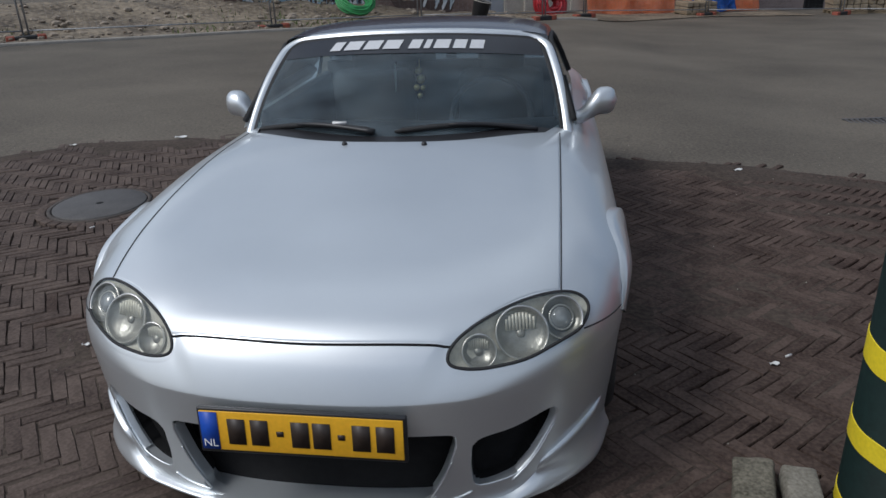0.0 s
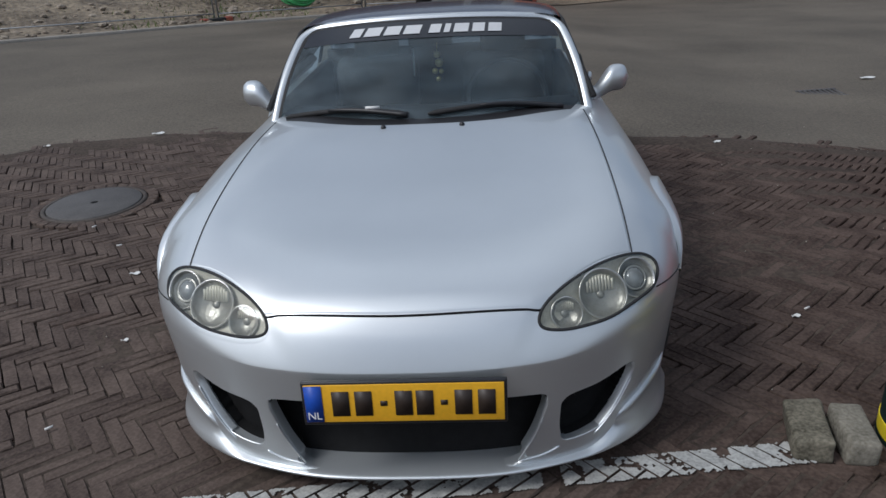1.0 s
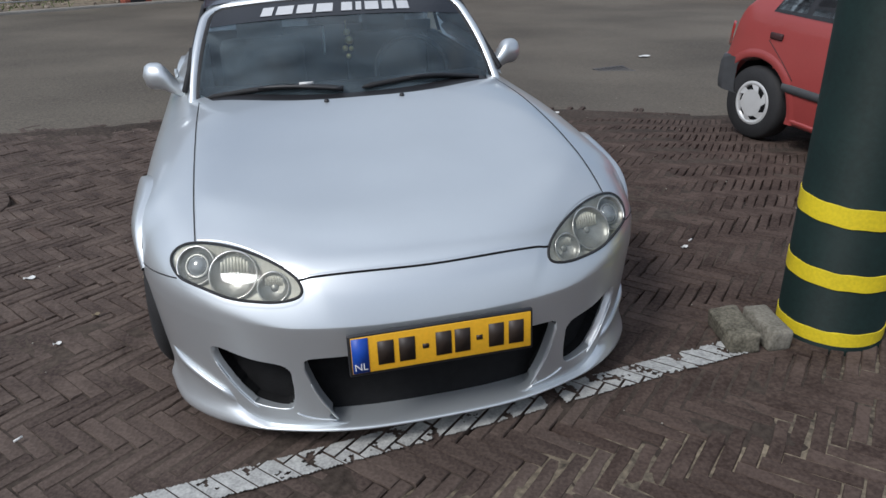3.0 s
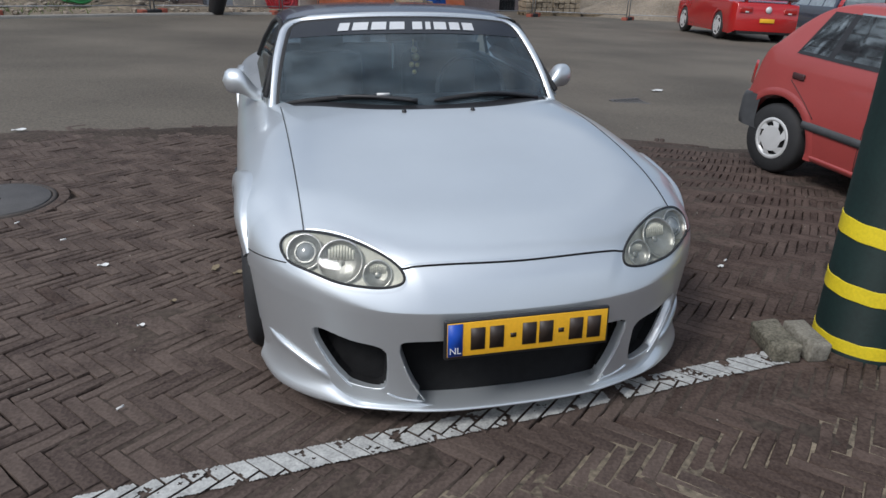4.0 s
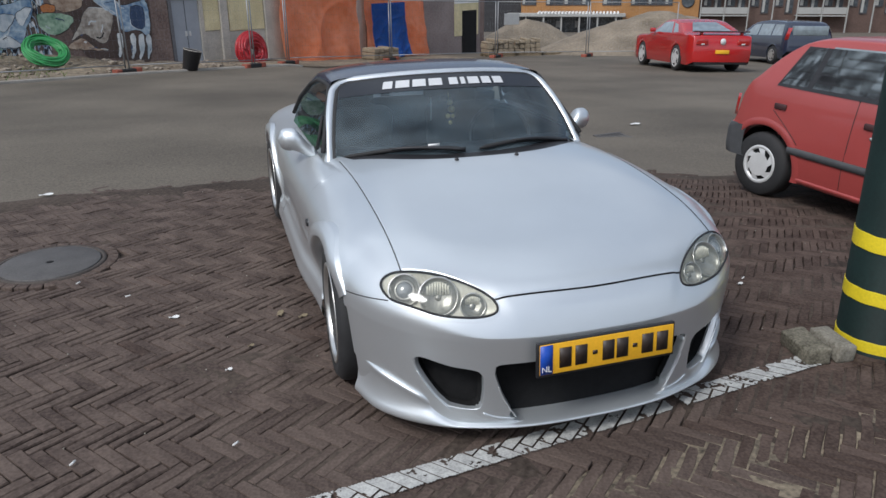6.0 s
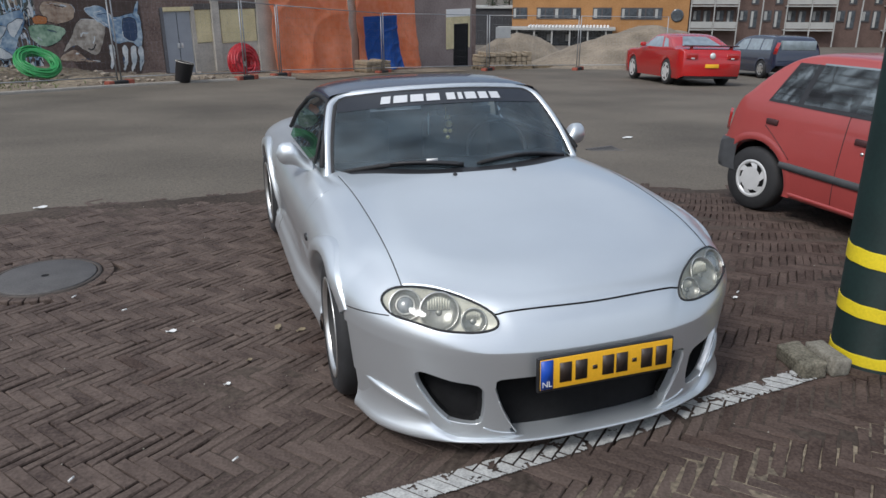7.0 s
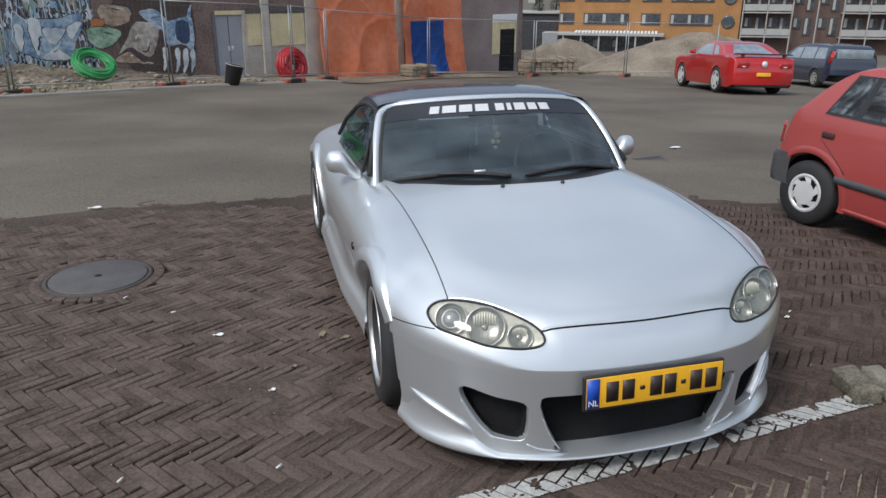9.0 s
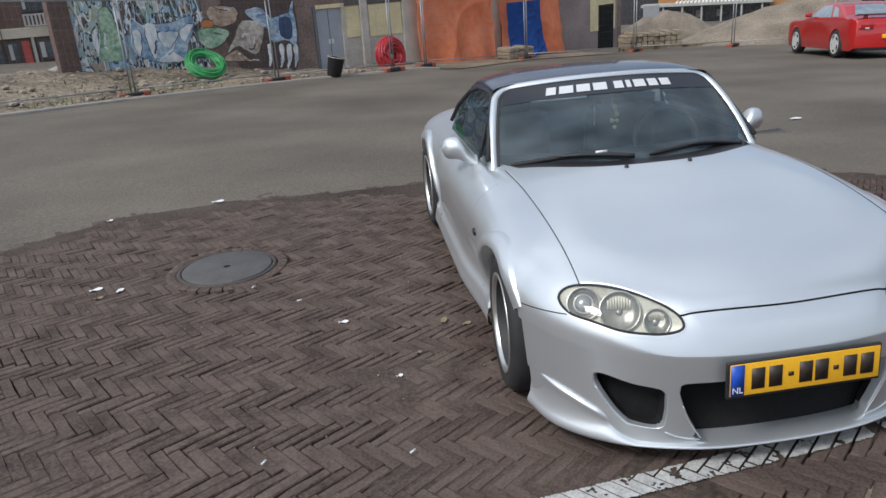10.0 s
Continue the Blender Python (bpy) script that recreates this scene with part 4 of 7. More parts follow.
for i in range(13):
    v = 1.48 + 0.42 * i / 12
    dash.append([(u, v + 0.16 * abs(u / 0.64) ** 2, 0.765 - 0.02 * abs(u / 0.64) ** 2 + 0.02 * math.sin(math.pi * i / 12) - (0.22 * ((i - 9) / 3) ** 2 if i > 9 else 0)) for u in [0.64 * j / 16 for j in range(-16, 17)]])
part("dashboard", bm_grid(dash), black_plastic, car, "black dashboard")
part("cabin_floor", box(-0.68, 0.68, 1.6, 2.95, 0.22, 0.26), black_plastic, car)
part("bulkhead", box(-0.64, 0.64, 2.86, 2.9, 0.25, 0.86), black_plastic, car)
part("steering_wheel", tube([(0.34 + 0.175 * math.cos(a), 2.02 + 0.06 * math.sin(a), 0.74 + 0.165 * math.sin(a)) for a in [2 * math.pi * k / 32 for k in range(32)]], 0.014, 8, closed=True), black_plastic, car, "black steering wheel")
part("inner_mirror", box(-0.10, 0.10, 2.03, 2.05, 0.985, 1.035, 0.012), black_plastic, car, "black rear-view mirror")
gold = mat("gold_ornament", (0.75, 0.58, 0.26), 0.35, 0.7, 0.3, 30, 100)
orn = bmesh.new()
for dx, dz, r in ((0, 0.0, 0.016), (0.006, -0.03, 0.02), (-0.008, -0.06, 0.014), (0.012, -0.062, 0.012), (0.002, -0.09, 0.012)):
    s = bmesh.ops.create_icosphere(orn, subdivisions=2, radius=r)
    bmesh.ops.translate(orn, verts=s["verts"], vec=(0.03 + dx * 1.4, 1.98, 0.955 + dz * 1.2))
part("hanging_ornament", orn, gold, car, "golden ornament hanging from the mirror")
part("ornament_cord", tube([(0.03, 2.01, 1.0), (0.03, 2.0, 0.95)], 0.002, 6), gold, car)


# ---- lamp post base, stones, manhole, line ----
PX, PY, PR = 1.391, 1.952, 0.182
post = thing("lamp_post", pose(PX, PY, 0), "dark green steel lamp post with yellow warning bands", "lamp post")
part("post_shaft", lathe([(PR + 0.004, -0.05), (PR + 0.004, 0.02), (PR, 0.022), (PR, 2.9), (PR * 0.6, 3.05), (0.09, 3.1), (0.075, 6.0), (0.0, 6.02)], 56), pole_green, post)
for k, (z0, z1, wob) in enumerate(((0.012, 0.068, 0.006), (0.240, 0.302, 0.003), (0.474, 0.546, 0.004))):
    rows = []
    for i in range(65):
        a = 2 * math.pi * i / 64
        w = 0.7 * wob * math.sin(2 * a + k) + 0.0012 * math.sin(11 * a)
        lap = 0.002 if i > 40 else 0.0
        rows.append([(math.cos(a) * (PR + 0.0025 + lap * 0.5 + e), math.sin(a) * (PR + 0.0025 + lap * 0.5 + e), z + w + lap) for e, z in ((-0.004, z0), (0.0, z0), (0.0, z0 + 0.0012), (0.0, (z0 + z1) / 2), (0.0, z1 - 0.0012), (0.0, z1), (-0.004, z1))])
    bm = bm_grid(rows)
    bmesh.ops.recalc_face_normals(bm, faces=bm.faces)
    part("warning_band", bm, band_yellow, post, "yellow tape band round the post")


def rough_block(lx, ly, lz, seed):
    bm = box(-lx / 2, lx / 2, -ly / 2, ly / 2, 0, lz, 0.012)
    bmesh.ops.subdivide_edges(bm, edges=bm.edges[:], cuts=2, use_grid_fill=True)
    for v in bm.verts:
        v.co += Vector([0.006 * noise.noise(v.co * 18 + Vector((seed, i * 3.3, 0))) for i in range(3)])
    return bm


single("kerb_stone", rough_block(0.112, 0.225, 0.076, 1), stone_mat, pose(0.998, 1.990, 0.003, 0, -5, -14), "mossy grey concrete block beside the lamp post", "stone block", "loose blocks by the post")
single("kerb_stone", rough_block(0.094, 0.20, 0.078, 7), mat("pale_concrete", (0.17, 0.155, 0.12), 0.9, 0, 0.35, 12, 90, bump=0.004, bump_scale=50, tint=(0.28, 0.26, 0.215)), pose(1.112, 1.960, 0.005, 2, 3, -8), "pale worn concrete block touching the lamp post", "stone block", "loose blocks by the post")
single("kerb_stone", rough_block(0.105, 0.21, 0.088, 13), stone_mat, pose(1.70, 1.93, 0.005, 0, 0, 20), "mossy grey concrete block behind the lamp post", "stone block", "loose blocks by the post")

iron = mat("cast_iron", (0.085, 0.080, 0.077), 0.6, 0.15, 0.25, 7, 90, bump=0.0015, bump_scale=120)
mx, my, mr = -2.285, 4.465, 0.308
hole = thing("manhole_cover", pose(mx, my, 0.004), "flat grey cast-iron manhole cover set in brick paving", "manhole cover")
part("cover", lathe([(mr - 0.03, -0.02), (mr - 0.03, 0.006), (mr - 0.035, 0.009), (0.03, 0.010), (0.022, 0.010), (0.02, -0.015), (0.0, -0.015)], 56), iron, hole)
part("cover_ring", lathe([(mr, -0.03), (mr, 0.004), (mr - 0.018, 0.006), (mr - 0.024, 0.003), (mr - 0.024, -0.02)], 56), mat("rusty_ring", (0.07, 0.058, 0.05), 0.7, 0.3, 0.3, 9, 80), hole, "rusty iron ring")
part("lift_hole", lathe([(0.0, 0.0105), (0.02, 0.0105)], 16), dark_void, hole)
# ring of cut bricks round the cover
for k in range(30):
    a = 2 * math.pi * k / 30
    ob = part("brick", box(-0.034, 0.034, -0.03, 0.03, -0.03, 0.004, 0.004), brick_mat, hole)
    ob.matrix_basis = pose(math.cos(a) * (mr + 0.036), math.sin(a) * (mr + 0.036), -0.003 + 0.003 * math.sin(k * 7.0), 0, 0, math.degrees(a) + 90)
# street drain in the asphalt
dx, dy = 3.72, 7.78
drain = thing("street_drain", pose(dx, dy, ground_z(dx, dy), 3, 0, 5), "dark iron street drain grate in the asphalt", "drain")
for sg in (-1, 1):
    part("drain_rim", box(-0.21, 0.21, sg * 0.125 - 0.015, sg * 0.125 + 0.015, -0.02, 0.003, 0.003), iron, drain)
for i in range(8):
    part("drain_bar", box(-0.195 + 0.052 * i, -0.17 + 0.052 * i, -0.11, 0.11, -0.02, 0.001), iron, drain)


BW, BN = 0.0518, 4          # brick pitch, bricks across one length
PAVE_ANGLE = radians(-48)
BEND = 18.0                 # the courses swing round gently, like the road


def pave_place(a, b):
    """From the herringbone's own grid to the ground: place, turn and size of a brick."""
    ca, sa = math.cos(PAVE_ANGLE), math.sin(PAVE_ANGLE)
    z = complex((a * ca - b * sa) * BW + 0.013 - 1.0, (a * sa + b * ca) * BW + 0.1)
    w = z + 0.5j * z * z / BEND
    d = 1 + 1j * z / BEND
    return w.real + 1.0, w.imag + 1.9, math.atan2(d.imag, d.real), abs(d)


# painted line: worn patches of white on each brick under it
def build_line():
    a, b = Vector((-1.75, 1.715)), Vector((0.97, 1.925))
    d = (b - a).normalized()
    nrm = Vector((-d.y, d.x))
    bm = bmesh.new()
    bn = BN
    for k in range(-90, 90):
        for m in range(-22, 22):
            for ax_, by_, turn in ((k + 2 * bn * m + bn / 2, k + 0.5, 0), (k + 0.5, k - (2 * bn - 1) - 2 * bn * m + bn / 2, 1)):
                x, y, swing, size = pave_place(ax_, by_)
                p = Vector((x, y))
                if abs((p - a).dot(nrm)) > 0.2 or not -0.15 < (p - a).dot(d) < (b - a).length + 0.1:
                    continue
                rot = PAVE_ANGLE + swing + (math.pi / 2 if turn else 0) + 0.03 * noise.noise((x * 0.7, y * 0.7, 2))
                hw = 0.0218 if turn else 0.0236
                ex, ey = Vector((math.cos(rot), math.sin(rot))), Vector((-math.sin(rot), math.cos(rot)))
                n1, n2 = 36, 9
                for i in range(n1):
                    for j in range(n2):
                        q = []
                        for ii, jj in ((i, j), (i + 1, j), (i + 1, j + 1), (i, j + 1)):
                            q.append(p + ex * (-0.099 + 0.198 * ii / n1) * size + ey * (-hw + 2 * hw * jj / n2) * size)
                        c = sum(q, Vector((0, 0))) / 4
                        off, along = (c - a).dot(nrm), (c - a).dot(d)
                        lim = 0.049 + 0.004 * noise.noise((along * 30, off * 5, 3))
                        wear = noise.noise((c.x * 16, c.y * 16, 5)) + 0.6 * noise.noise((c.x * 60, c.y * 60, 1))
                        gap = 0.6 < along - 1.93 + 0.6 < 0.66
                        if abs(off) < lim and 0 < along < (b - a).length and wear < (0.42 if along < 1.9 else 0.33) and not gap:
                            bm.faces.new([bm.verts.new((v.x, v.y, 0.0135)) for v in q])
    bmesh.ops.remove_doubles(bm, verts=bm.verts, dist=0.0005)
    return tagged(link_mesh("line_marking", bm, paint_white, smooth=False), "worn white painted parking line on bricks", "road marking", kind="structure")


build_line()

# cigarette ends, paper scraps and leaves on the ground
scrap_white = mat("paper_scrap", (0.66, 0.66, 0.64), 0.8, 0, 0.1, 30, 90)
leaf_tan = mat("dry_leaf", (0.20, 0.16, 0.10), 0.8, 0, 0.2, 30, 90)


def scrap(name, x, y, lx, ly, rz, material, label, cat, butt=False):
    if butt:
        bm = lathe([(0.0, -lx / 2), (ly / 2, -lx / 2), (ly / 2, lx / 2), (0.0, lx / 2)], 10, "x")
    else:
        rows = [[(lx * (i / 4 - 0.5), ly * (j / 3 - 0.5) * (1 - 0.5 * abs(i / 4 - 0.5)), 0.004 * math.sin(i * 1.7 + j)) for i in range(5)] for j in range(4)]
        rows2 = [[(p[0], p[1], p[2] - 0.002) for p in r] for r in rows]
        bm = join_bm(bm_grid(rows, flip=True), bm_grid(rows2))
    return single(name, bm, material, pose(x, y, ground_z(x, y) + 0.016 + (ly / 2 if butt else 0), 0, 0, rz), label, cat, "litter on the ground")


for x, y, rz in ((-1.445, 2.185, 40), (-1.988, 2.272, 55), (-2.102, 4.044, 50), (-1.84, 3.75, 20), (1.335, 2.769, 30)):
    scrap("cigarette_end", x, y, 0.027, 0.008, rz, scrap_white, "white cigarette end lying on brick paving", "cigarette end", True)
for x, y, s, rz in ((-2.491, 6.156, 0.10, 10), (1.79, 5.24, 0.06, 30), (-3.05, 4.35, 0.075, 20), (-2.9, 4.28, 0.06, 60), (1.27, 2.72, 0.035, 10), (-1.62, 3.4, 0.05, 0), (-1.416, 2.76, 0.03, 15), (4.6, 8.6, 0.16, 5), (-3.3, 5.9, 0.05, 40)):
    scrap("paper_scrap", x, y, s, s * 0.5, rz, scrap_white, "small white scrap of litter on the ground", "litter")
for x, y, s, rz in ((-1.12, 3.25, 0.06, 70), (-1.02, 3.18, 0.05, 20), (-1.3, 2.95, 0.03, 20), (-3.0, 4.2, 0.05, 20)):
    scrap("dry_leaf", x, y, s, s * 0.5, rz, leaf_tan, "dry tan leaf lying on brick paving", "leaf")
rng = random.Random(8)
bm = bmesh.new()
for i in range(170):
    x, y = rng.uniform(-4, 3.2), rng.uniform(0.9, 6.0)
    r = rng.uniform(0.0015, 0.0045)
    s = bmesh.ops.create_icosphere(bm, subdivisions=1, radius=r)
    bmesh.ops.translate(bm, verts=s["verts"], vec=(x, y, ground_z(x, y) + 0.013))
tagged(link_mesh("grit", bm, mat("pale_grit", (0.26, 0.24, 0.20), 0.9, 0, 0.4, 40, 100)), "pale grit scattered over the paving", "grit", kind="stuff")


bm = bmesh.new()
for i in range(420):
    y = rng.uniform(6.6, 19.0)
    x = rng.uniform(-0.55, 0.75) * y
    r = rng.uniform(0.006, 0.02)
    s = bmesh.ops.create_icosphere(bm, subdivisions=1, radius=r)
    for v in s["verts"]:
        v.co = Vector((v.co.x * rng.uniform(0.8, 1.8), v.co.y, v.co.z * 0.35))
    bmesh.ops.translate(bm, verts=s["verts"], vec=(x, y, ground_z(x, y) - 0.010))
tagged(link_mesh("road_grit", bm, mat("road_grit", (0.06, 0.05, 0.04), 0.95, 0, 0.5, 0.7, 1.5, tint=(0.34, 0.31, 0.26))), "small stones and grit strewn over the asphalt", "grit", kind="stuff")


# ---- other cars ----
def lofted_car(name, m, label, paint, top, length0, length1, hw, belt, zb, wheels, wr, arch, glass_sides, roof_taper=0.34, tail_rise=0.26):
    """Car body lofted along its length (y, tail to nose); returns the thing and helpers for its surface."""
    def width(s):
        a = min(1.0, (s - length0) / 0.35)
        b = min(1.0, (length1 - s) / 0.55)
        return hw * (1 - 0.10 * (1 - a) ** 2.2) * (1 - 0.22 * (1 - b) ** 2.2)

    def side(s, z):
        w = width(s)
        if z > belt:
            return w * 0.965 - (z - belt) * roof_taper
        k = (z - 0.55 * belt) / (0.45 * belt)
        return w * (1 - 0.035 * k * k if z > 0.55 * belt else 1 - 0.05 * ((0.55 * belt - z) / (0.55 * belt - zb)) ** 2)

    ob = thing(name, m, label, "car")
    rows = []
    n = 110
    for i in range(n + 1):
        s = length0 + (length1 - length0) * i / n
        zt = lerp_keys(top, s)
        low_end = zb + tail_rise * max(0, 1 - (s - length0) / 0.24) + 0.10 * max(0, 1 - (length1 - s) / 0.3)
        ze = zt - 0.035
        half = [(side(s, low_end + (ze - low_end) * j / 18), low_end + (ze - low_end) * j / 18) for j in range(19)]
        ue = half[-1][0]
        half += [(ue * math.cos(radians(90 * j / 8)) ** 0.5 if j < 8 else 0.0, ze + 0.035 * math.sin(radians(90 * j / 8))) for j in range(1, 9)]
        rows.append([(u, s, z) for u, z in half] + [(-u, s, z) for u, z in reversed(half[:-1])])
    bm = bmesh.new()
    vs = [[bm.verts.new(p) for p in r] for r in rows]
    for i in range(n):
        for j in range(len(rows[0]) - 1):
            q = [vs[i][j], vs[i + 1][j], vs[i + 1][j + 1], vs[i][j + 1]]
            c = sum((v.co for v in q), Vector()) / 4
            if abs(c.x) > hw * 0.6 and any((c.y - w) ** 2 + (c.z - wr) ** 2 < arch * arch for w in wheels):
                continue
            bm.faces.new(q)
    bm.faces.new(vs[0])
    bm.faces.new(list(reversed(vs[-1])))
    bmesh.ops.delete(bm, geom=[v for v in bm.verts if not v.link_faces], context="VERTS")
    bmesh.ops.recalc_face_normals(bm, faces=bm.faces)
    body = part("body", bm, paint, ob)
    for w in wheels:
        for sgn in (-1, 1):
            rr = []
            for i in range(25):
                a = radians(14 + 178 * i / 24)
                rr.append([(sgn * (side(w - r * math.cos(a), max(zb + 0.05, wr + r * math.sin(a))) + o), w - r * math.cos(a), max(zb, wr + r * math.sin(a))) for r, o in ((arch - 0.022, -0.08), (arch - 0.022, 0.0), (arch - 0.014, 0.006), (arch + 0.02, 0.006), (arch + 0.045, -0.002))])
            b2 = bm_grid(rr)
            bmesh.ops.recalc_face_normals(b2, faces=b2.faces)
            part("arch_lip", b2, paint, ob)
    part("underbody", box(-hw * 0.62, hw * 0.62, length0 + 0.15, length1 - 0.2, zb + 0.02, belt * 0.6), black_plastic, ob, "black underbody")
    for pts, kind in glass_sides:
        for sgn in (-1, 1):
            rr = []
            for i in range(9):
                k = i / 8
                lo = Vector(pts[0]).lerp(Vector(pts[1]), k)
                hi = Vector(pts[3]).lerp(Vector(pts[2]), k)
                rr.append([(sgn * (side(p.x, p.y) + 0.004), p.x, p.y) for p in [lo.lerp(hi, j / 5) for j in range(6)]])
            b2 = bm_grid(rr)
            bmesh.ops.recalc_face_normals(b2, faces=b2.faces)
            part(kind, b2, car_glass if kind == "side_window" else black_plastic, body, "dark side window" if kind == "side_window" else "")
    return ob, body, side


def plain_wheel(parent, x, y, r, out, rim, cap_mat, blades, w=0.17):
    """Tyre and a trim with dark slots between its blades."""
    t = part("wheel", lathe([(rim, -w / 2), (r - 0.02, -w / 2 - 0.005), (r, -w / 2 + 0.025), (r, w / 2 - 0.025), (r - 0.02, w / 2 + 0.005), (rim, w / 2)], 40, "x"), black_rubber, parent, "black tyre with a silver wheel trim")
    t.matrix_basis = pose(x, y, r)
    o = out * w / 2
    part("rim", lathe([(rim + 0.002, o), (rim - 0.008, o + out * 0.006), (rim - 0.022, o + out * 0.004), (rim - 0.03, o - out * 0.01)], 40, "x"), cap_mat, t)
    part("trim_back", lathe([(0.0, o - out * 0.012), (rim, o - out * 0.012)], 30, "x"), dark_void, t)
    bm = bmesh.new()
    inner, outer = rim * 0.62, rim - 0.02
    vs = [bm.verts.new((o + out * 0.01, 0, 0))]
    ring = [bm.verts.new((o + out * 0.008, inner * math.cos(2 * math.pi * k / (blades * 4)), inner * math.sin(2 * math.pi * k / (blades * 4)))) for k in range(blades * 4)]
    for k in range(blades * 4):
        bm.faces.new([vs[0], ring[k], ring[(k + 1) % (blades * 4)]])
    for k in range(blades):
        a0 = 2 * math.pi * (k * 4) / (blades * 4)
        a1 = 2 * math.pi * (k * 4 + 2) / (blades * 4)
        sw = 0.25
        q = [ring[k * 4], ring[k * 4 + 1], ring[k * 4 + 2]]
        o1 = [bm.verts.new((o + out * 0.001, outer * math.cos(a + sw), outer * math.sin(a + sw))) for a in (a0, (a0 + a1) / 2, a1)]
        bm.faces.new([q[0], q[1], o1[1], o1[0]])
        bm.faces.new([q[1], q[2], o1[2], o1[1]])
    bmesh.ops.recalc_face_normals(bm, faces=bm.faces)
    part("wheel_trim", bm, cap_mat, t, "silver bladed wheel trim", smooth=False)


car_glass = mat("car_window", (0.20, 0.24, 0.26), 0.08, 0, 0.3, 1.6, 5, coat=1.0)
red_light = mat("tail_light", (0.35, 0.012, 0.01), 0.15, 0, 0.2, 20, 100, coat=1.0)
hx, hy = 3.003, 4.492
hz = ground_z(hx, hy)
HW = 0.76
hatch_m = pose(hx + 0.994 * (HW - 0.02), hy + 0.11 * (HW - 0.02), hz - 0.028, -2.6, -2.2, 186.3)
hatch, _, hside = lofted_car("hatchback", hatch_m, "faded red five-door hatchback with grey bumpers, parked on bricks", red_matt,
    ((-0.45, 0.57), (-0.40, 0.60), (-0.36, 0.80), (-0.22, 1.0), (0.0, 1.22), (0.14, 1.29), (0.4, 1.325), (0.9, 1.335), (1.35, 1.30), (1.62, 1.16), (2.0, 0.93), (2.7, 0.80), (2.95, 0.70), (3.05, 0.55)),
    -0.45, 3.05, HW, 0.90, 0.20, (-0.045, 2.18), 0.262, 0.345,
    (((( -0.01, 0.93), (0.235, 0.935), (0.27, 1.235), (0.13, 1.19)), "side_window"), (((0.285, 0.935), (0.86, 0.95), (0.90, 1.27), (0.32, 1.245)), "side_window"), (((0.95, 0.95), (1.75, 0.94), (1.36, 1.24), (0.98, 1.27)), "side_window"),
     (((-0.03, 0.91), (1.85, 0.925), (1.40, 1.275), (0.11, 1.225)), "window_surround")))
for wy in (-0.045, 2.18):
    for sgn in (-1, 1):
        plain_wheel(hatch, sgn * (HW - 0.105), wy, 0.262, sgn, 0.155, hub_white, 6)


def side_strip(side, s0, s1, z0, z1, out, sgn, n=24):
    rows = []
    for i in range(n + 1):
        s = s0 + (s1 - s0) * i / n
        rows.append([(sgn * (side(s, z) + o), s, z) for z, o in ((z0, -0.004), (z0 + 0.004, out), ((z0 + z1) / 2, out * 1.25), (z1 - 0.004, out), (z1, -0.004))])
    bm = bm_grid(rows)
    bmesh.ops.recalc_face_normals(bm, faces=bm.faces)
    return bm


brown_trim = mat("dark_brown_plastic", (0.05, 0.018, 0.018), 0.5, 0, 0.2, 20, 200)
for sgn in (-1, 1):
    part("side_moulding", side_strip(hside, 0.21, 1.85, 0.415, 0.475, 0.012, sgn), grey_trim, hatch, "grey side moulding")
    part("sill_edge", side_strip(hside, 0.28, 1.85, 0.205, 0.245, 0.008, sgn), red_matt, hatch)
    for s in (0.06, 0.84):
        b2 = bmesh.new()
        add_box(b2, sgn * (hside(s, 0.76) - 0.006), sgn * (hside(s, 0.76) + 0.016), s - 0.055, s + 0.055, 0.735, 0.78, 0.008)
        part("door_handle", b2, brown_trim, hatch, "dark plastic door handle")
    part("door_lock", lathe([(0.0, 0.004), (0.012, 0.003), (0.014, -0.004)], 12, "x", sgn * (hside(0.86, 0.68) + 0.002), 0.86, 0.68), alloy, hatch)
    for pts in ([(0.695, 0.25 + 0.72 * k / 12) for k in range(13)], [(1.5, 0.25 + 0.66 * k / 10) for k in range(11)], [(0.0 + 0.28 * k / 10, 0.72 - 0.02 * k - 0.02 * (k / 10) ** 3) for k in range(11)]):
        part("door_gap", tube([(sgn * (hside(s, z) + 0.0005), s, z) for s, z in pts], 0.003, 5), black_rubber, hatch)
    part("tail_light", side_strip(hside, -0.43, -0.385, 0.60, 0.78, 0.003, sgn, 6), red_light, hatch, "red tail light")
bm = bmesh.new()
rows = []
for i in range(31):
    a = -1 + 2 * i / 30
    wv = HW * 0.985
    yv = -0.50 + 0.24 * max(0, abs(a) - 0.72) / 0.28 * 1.0
    xx = wv * min(1.0, abs(a) / 0.80) * (1 if a > 0 else -1)
    rows.append([(xx, yv + dy_, z) for dy_, z in ((0.07, 0.29), (0.03, 0.30), (0.015, 0.35), (0.012, 0.49), (0.03, 0.535), (0.10, 0.545))])
bm = bm_grid(rows)
bmesh.ops.recalc_face_normals(bm, faces=bm.faces)
part("rear_bumper", bm, grey_trim, hatch, "grey plastic rear bumper")
part("rear_window", bm_grid([[(0.55 * (-1 + 2 * j / 8), s, lerp_keys(((-0.36, 0.80), (-0.22, 1.0), (0.0, 1.22)), s) + 0.008) for j in range(9)] for s in (-0.27, -0.2, -0.13, -0.06)]), car_glass, hatch)

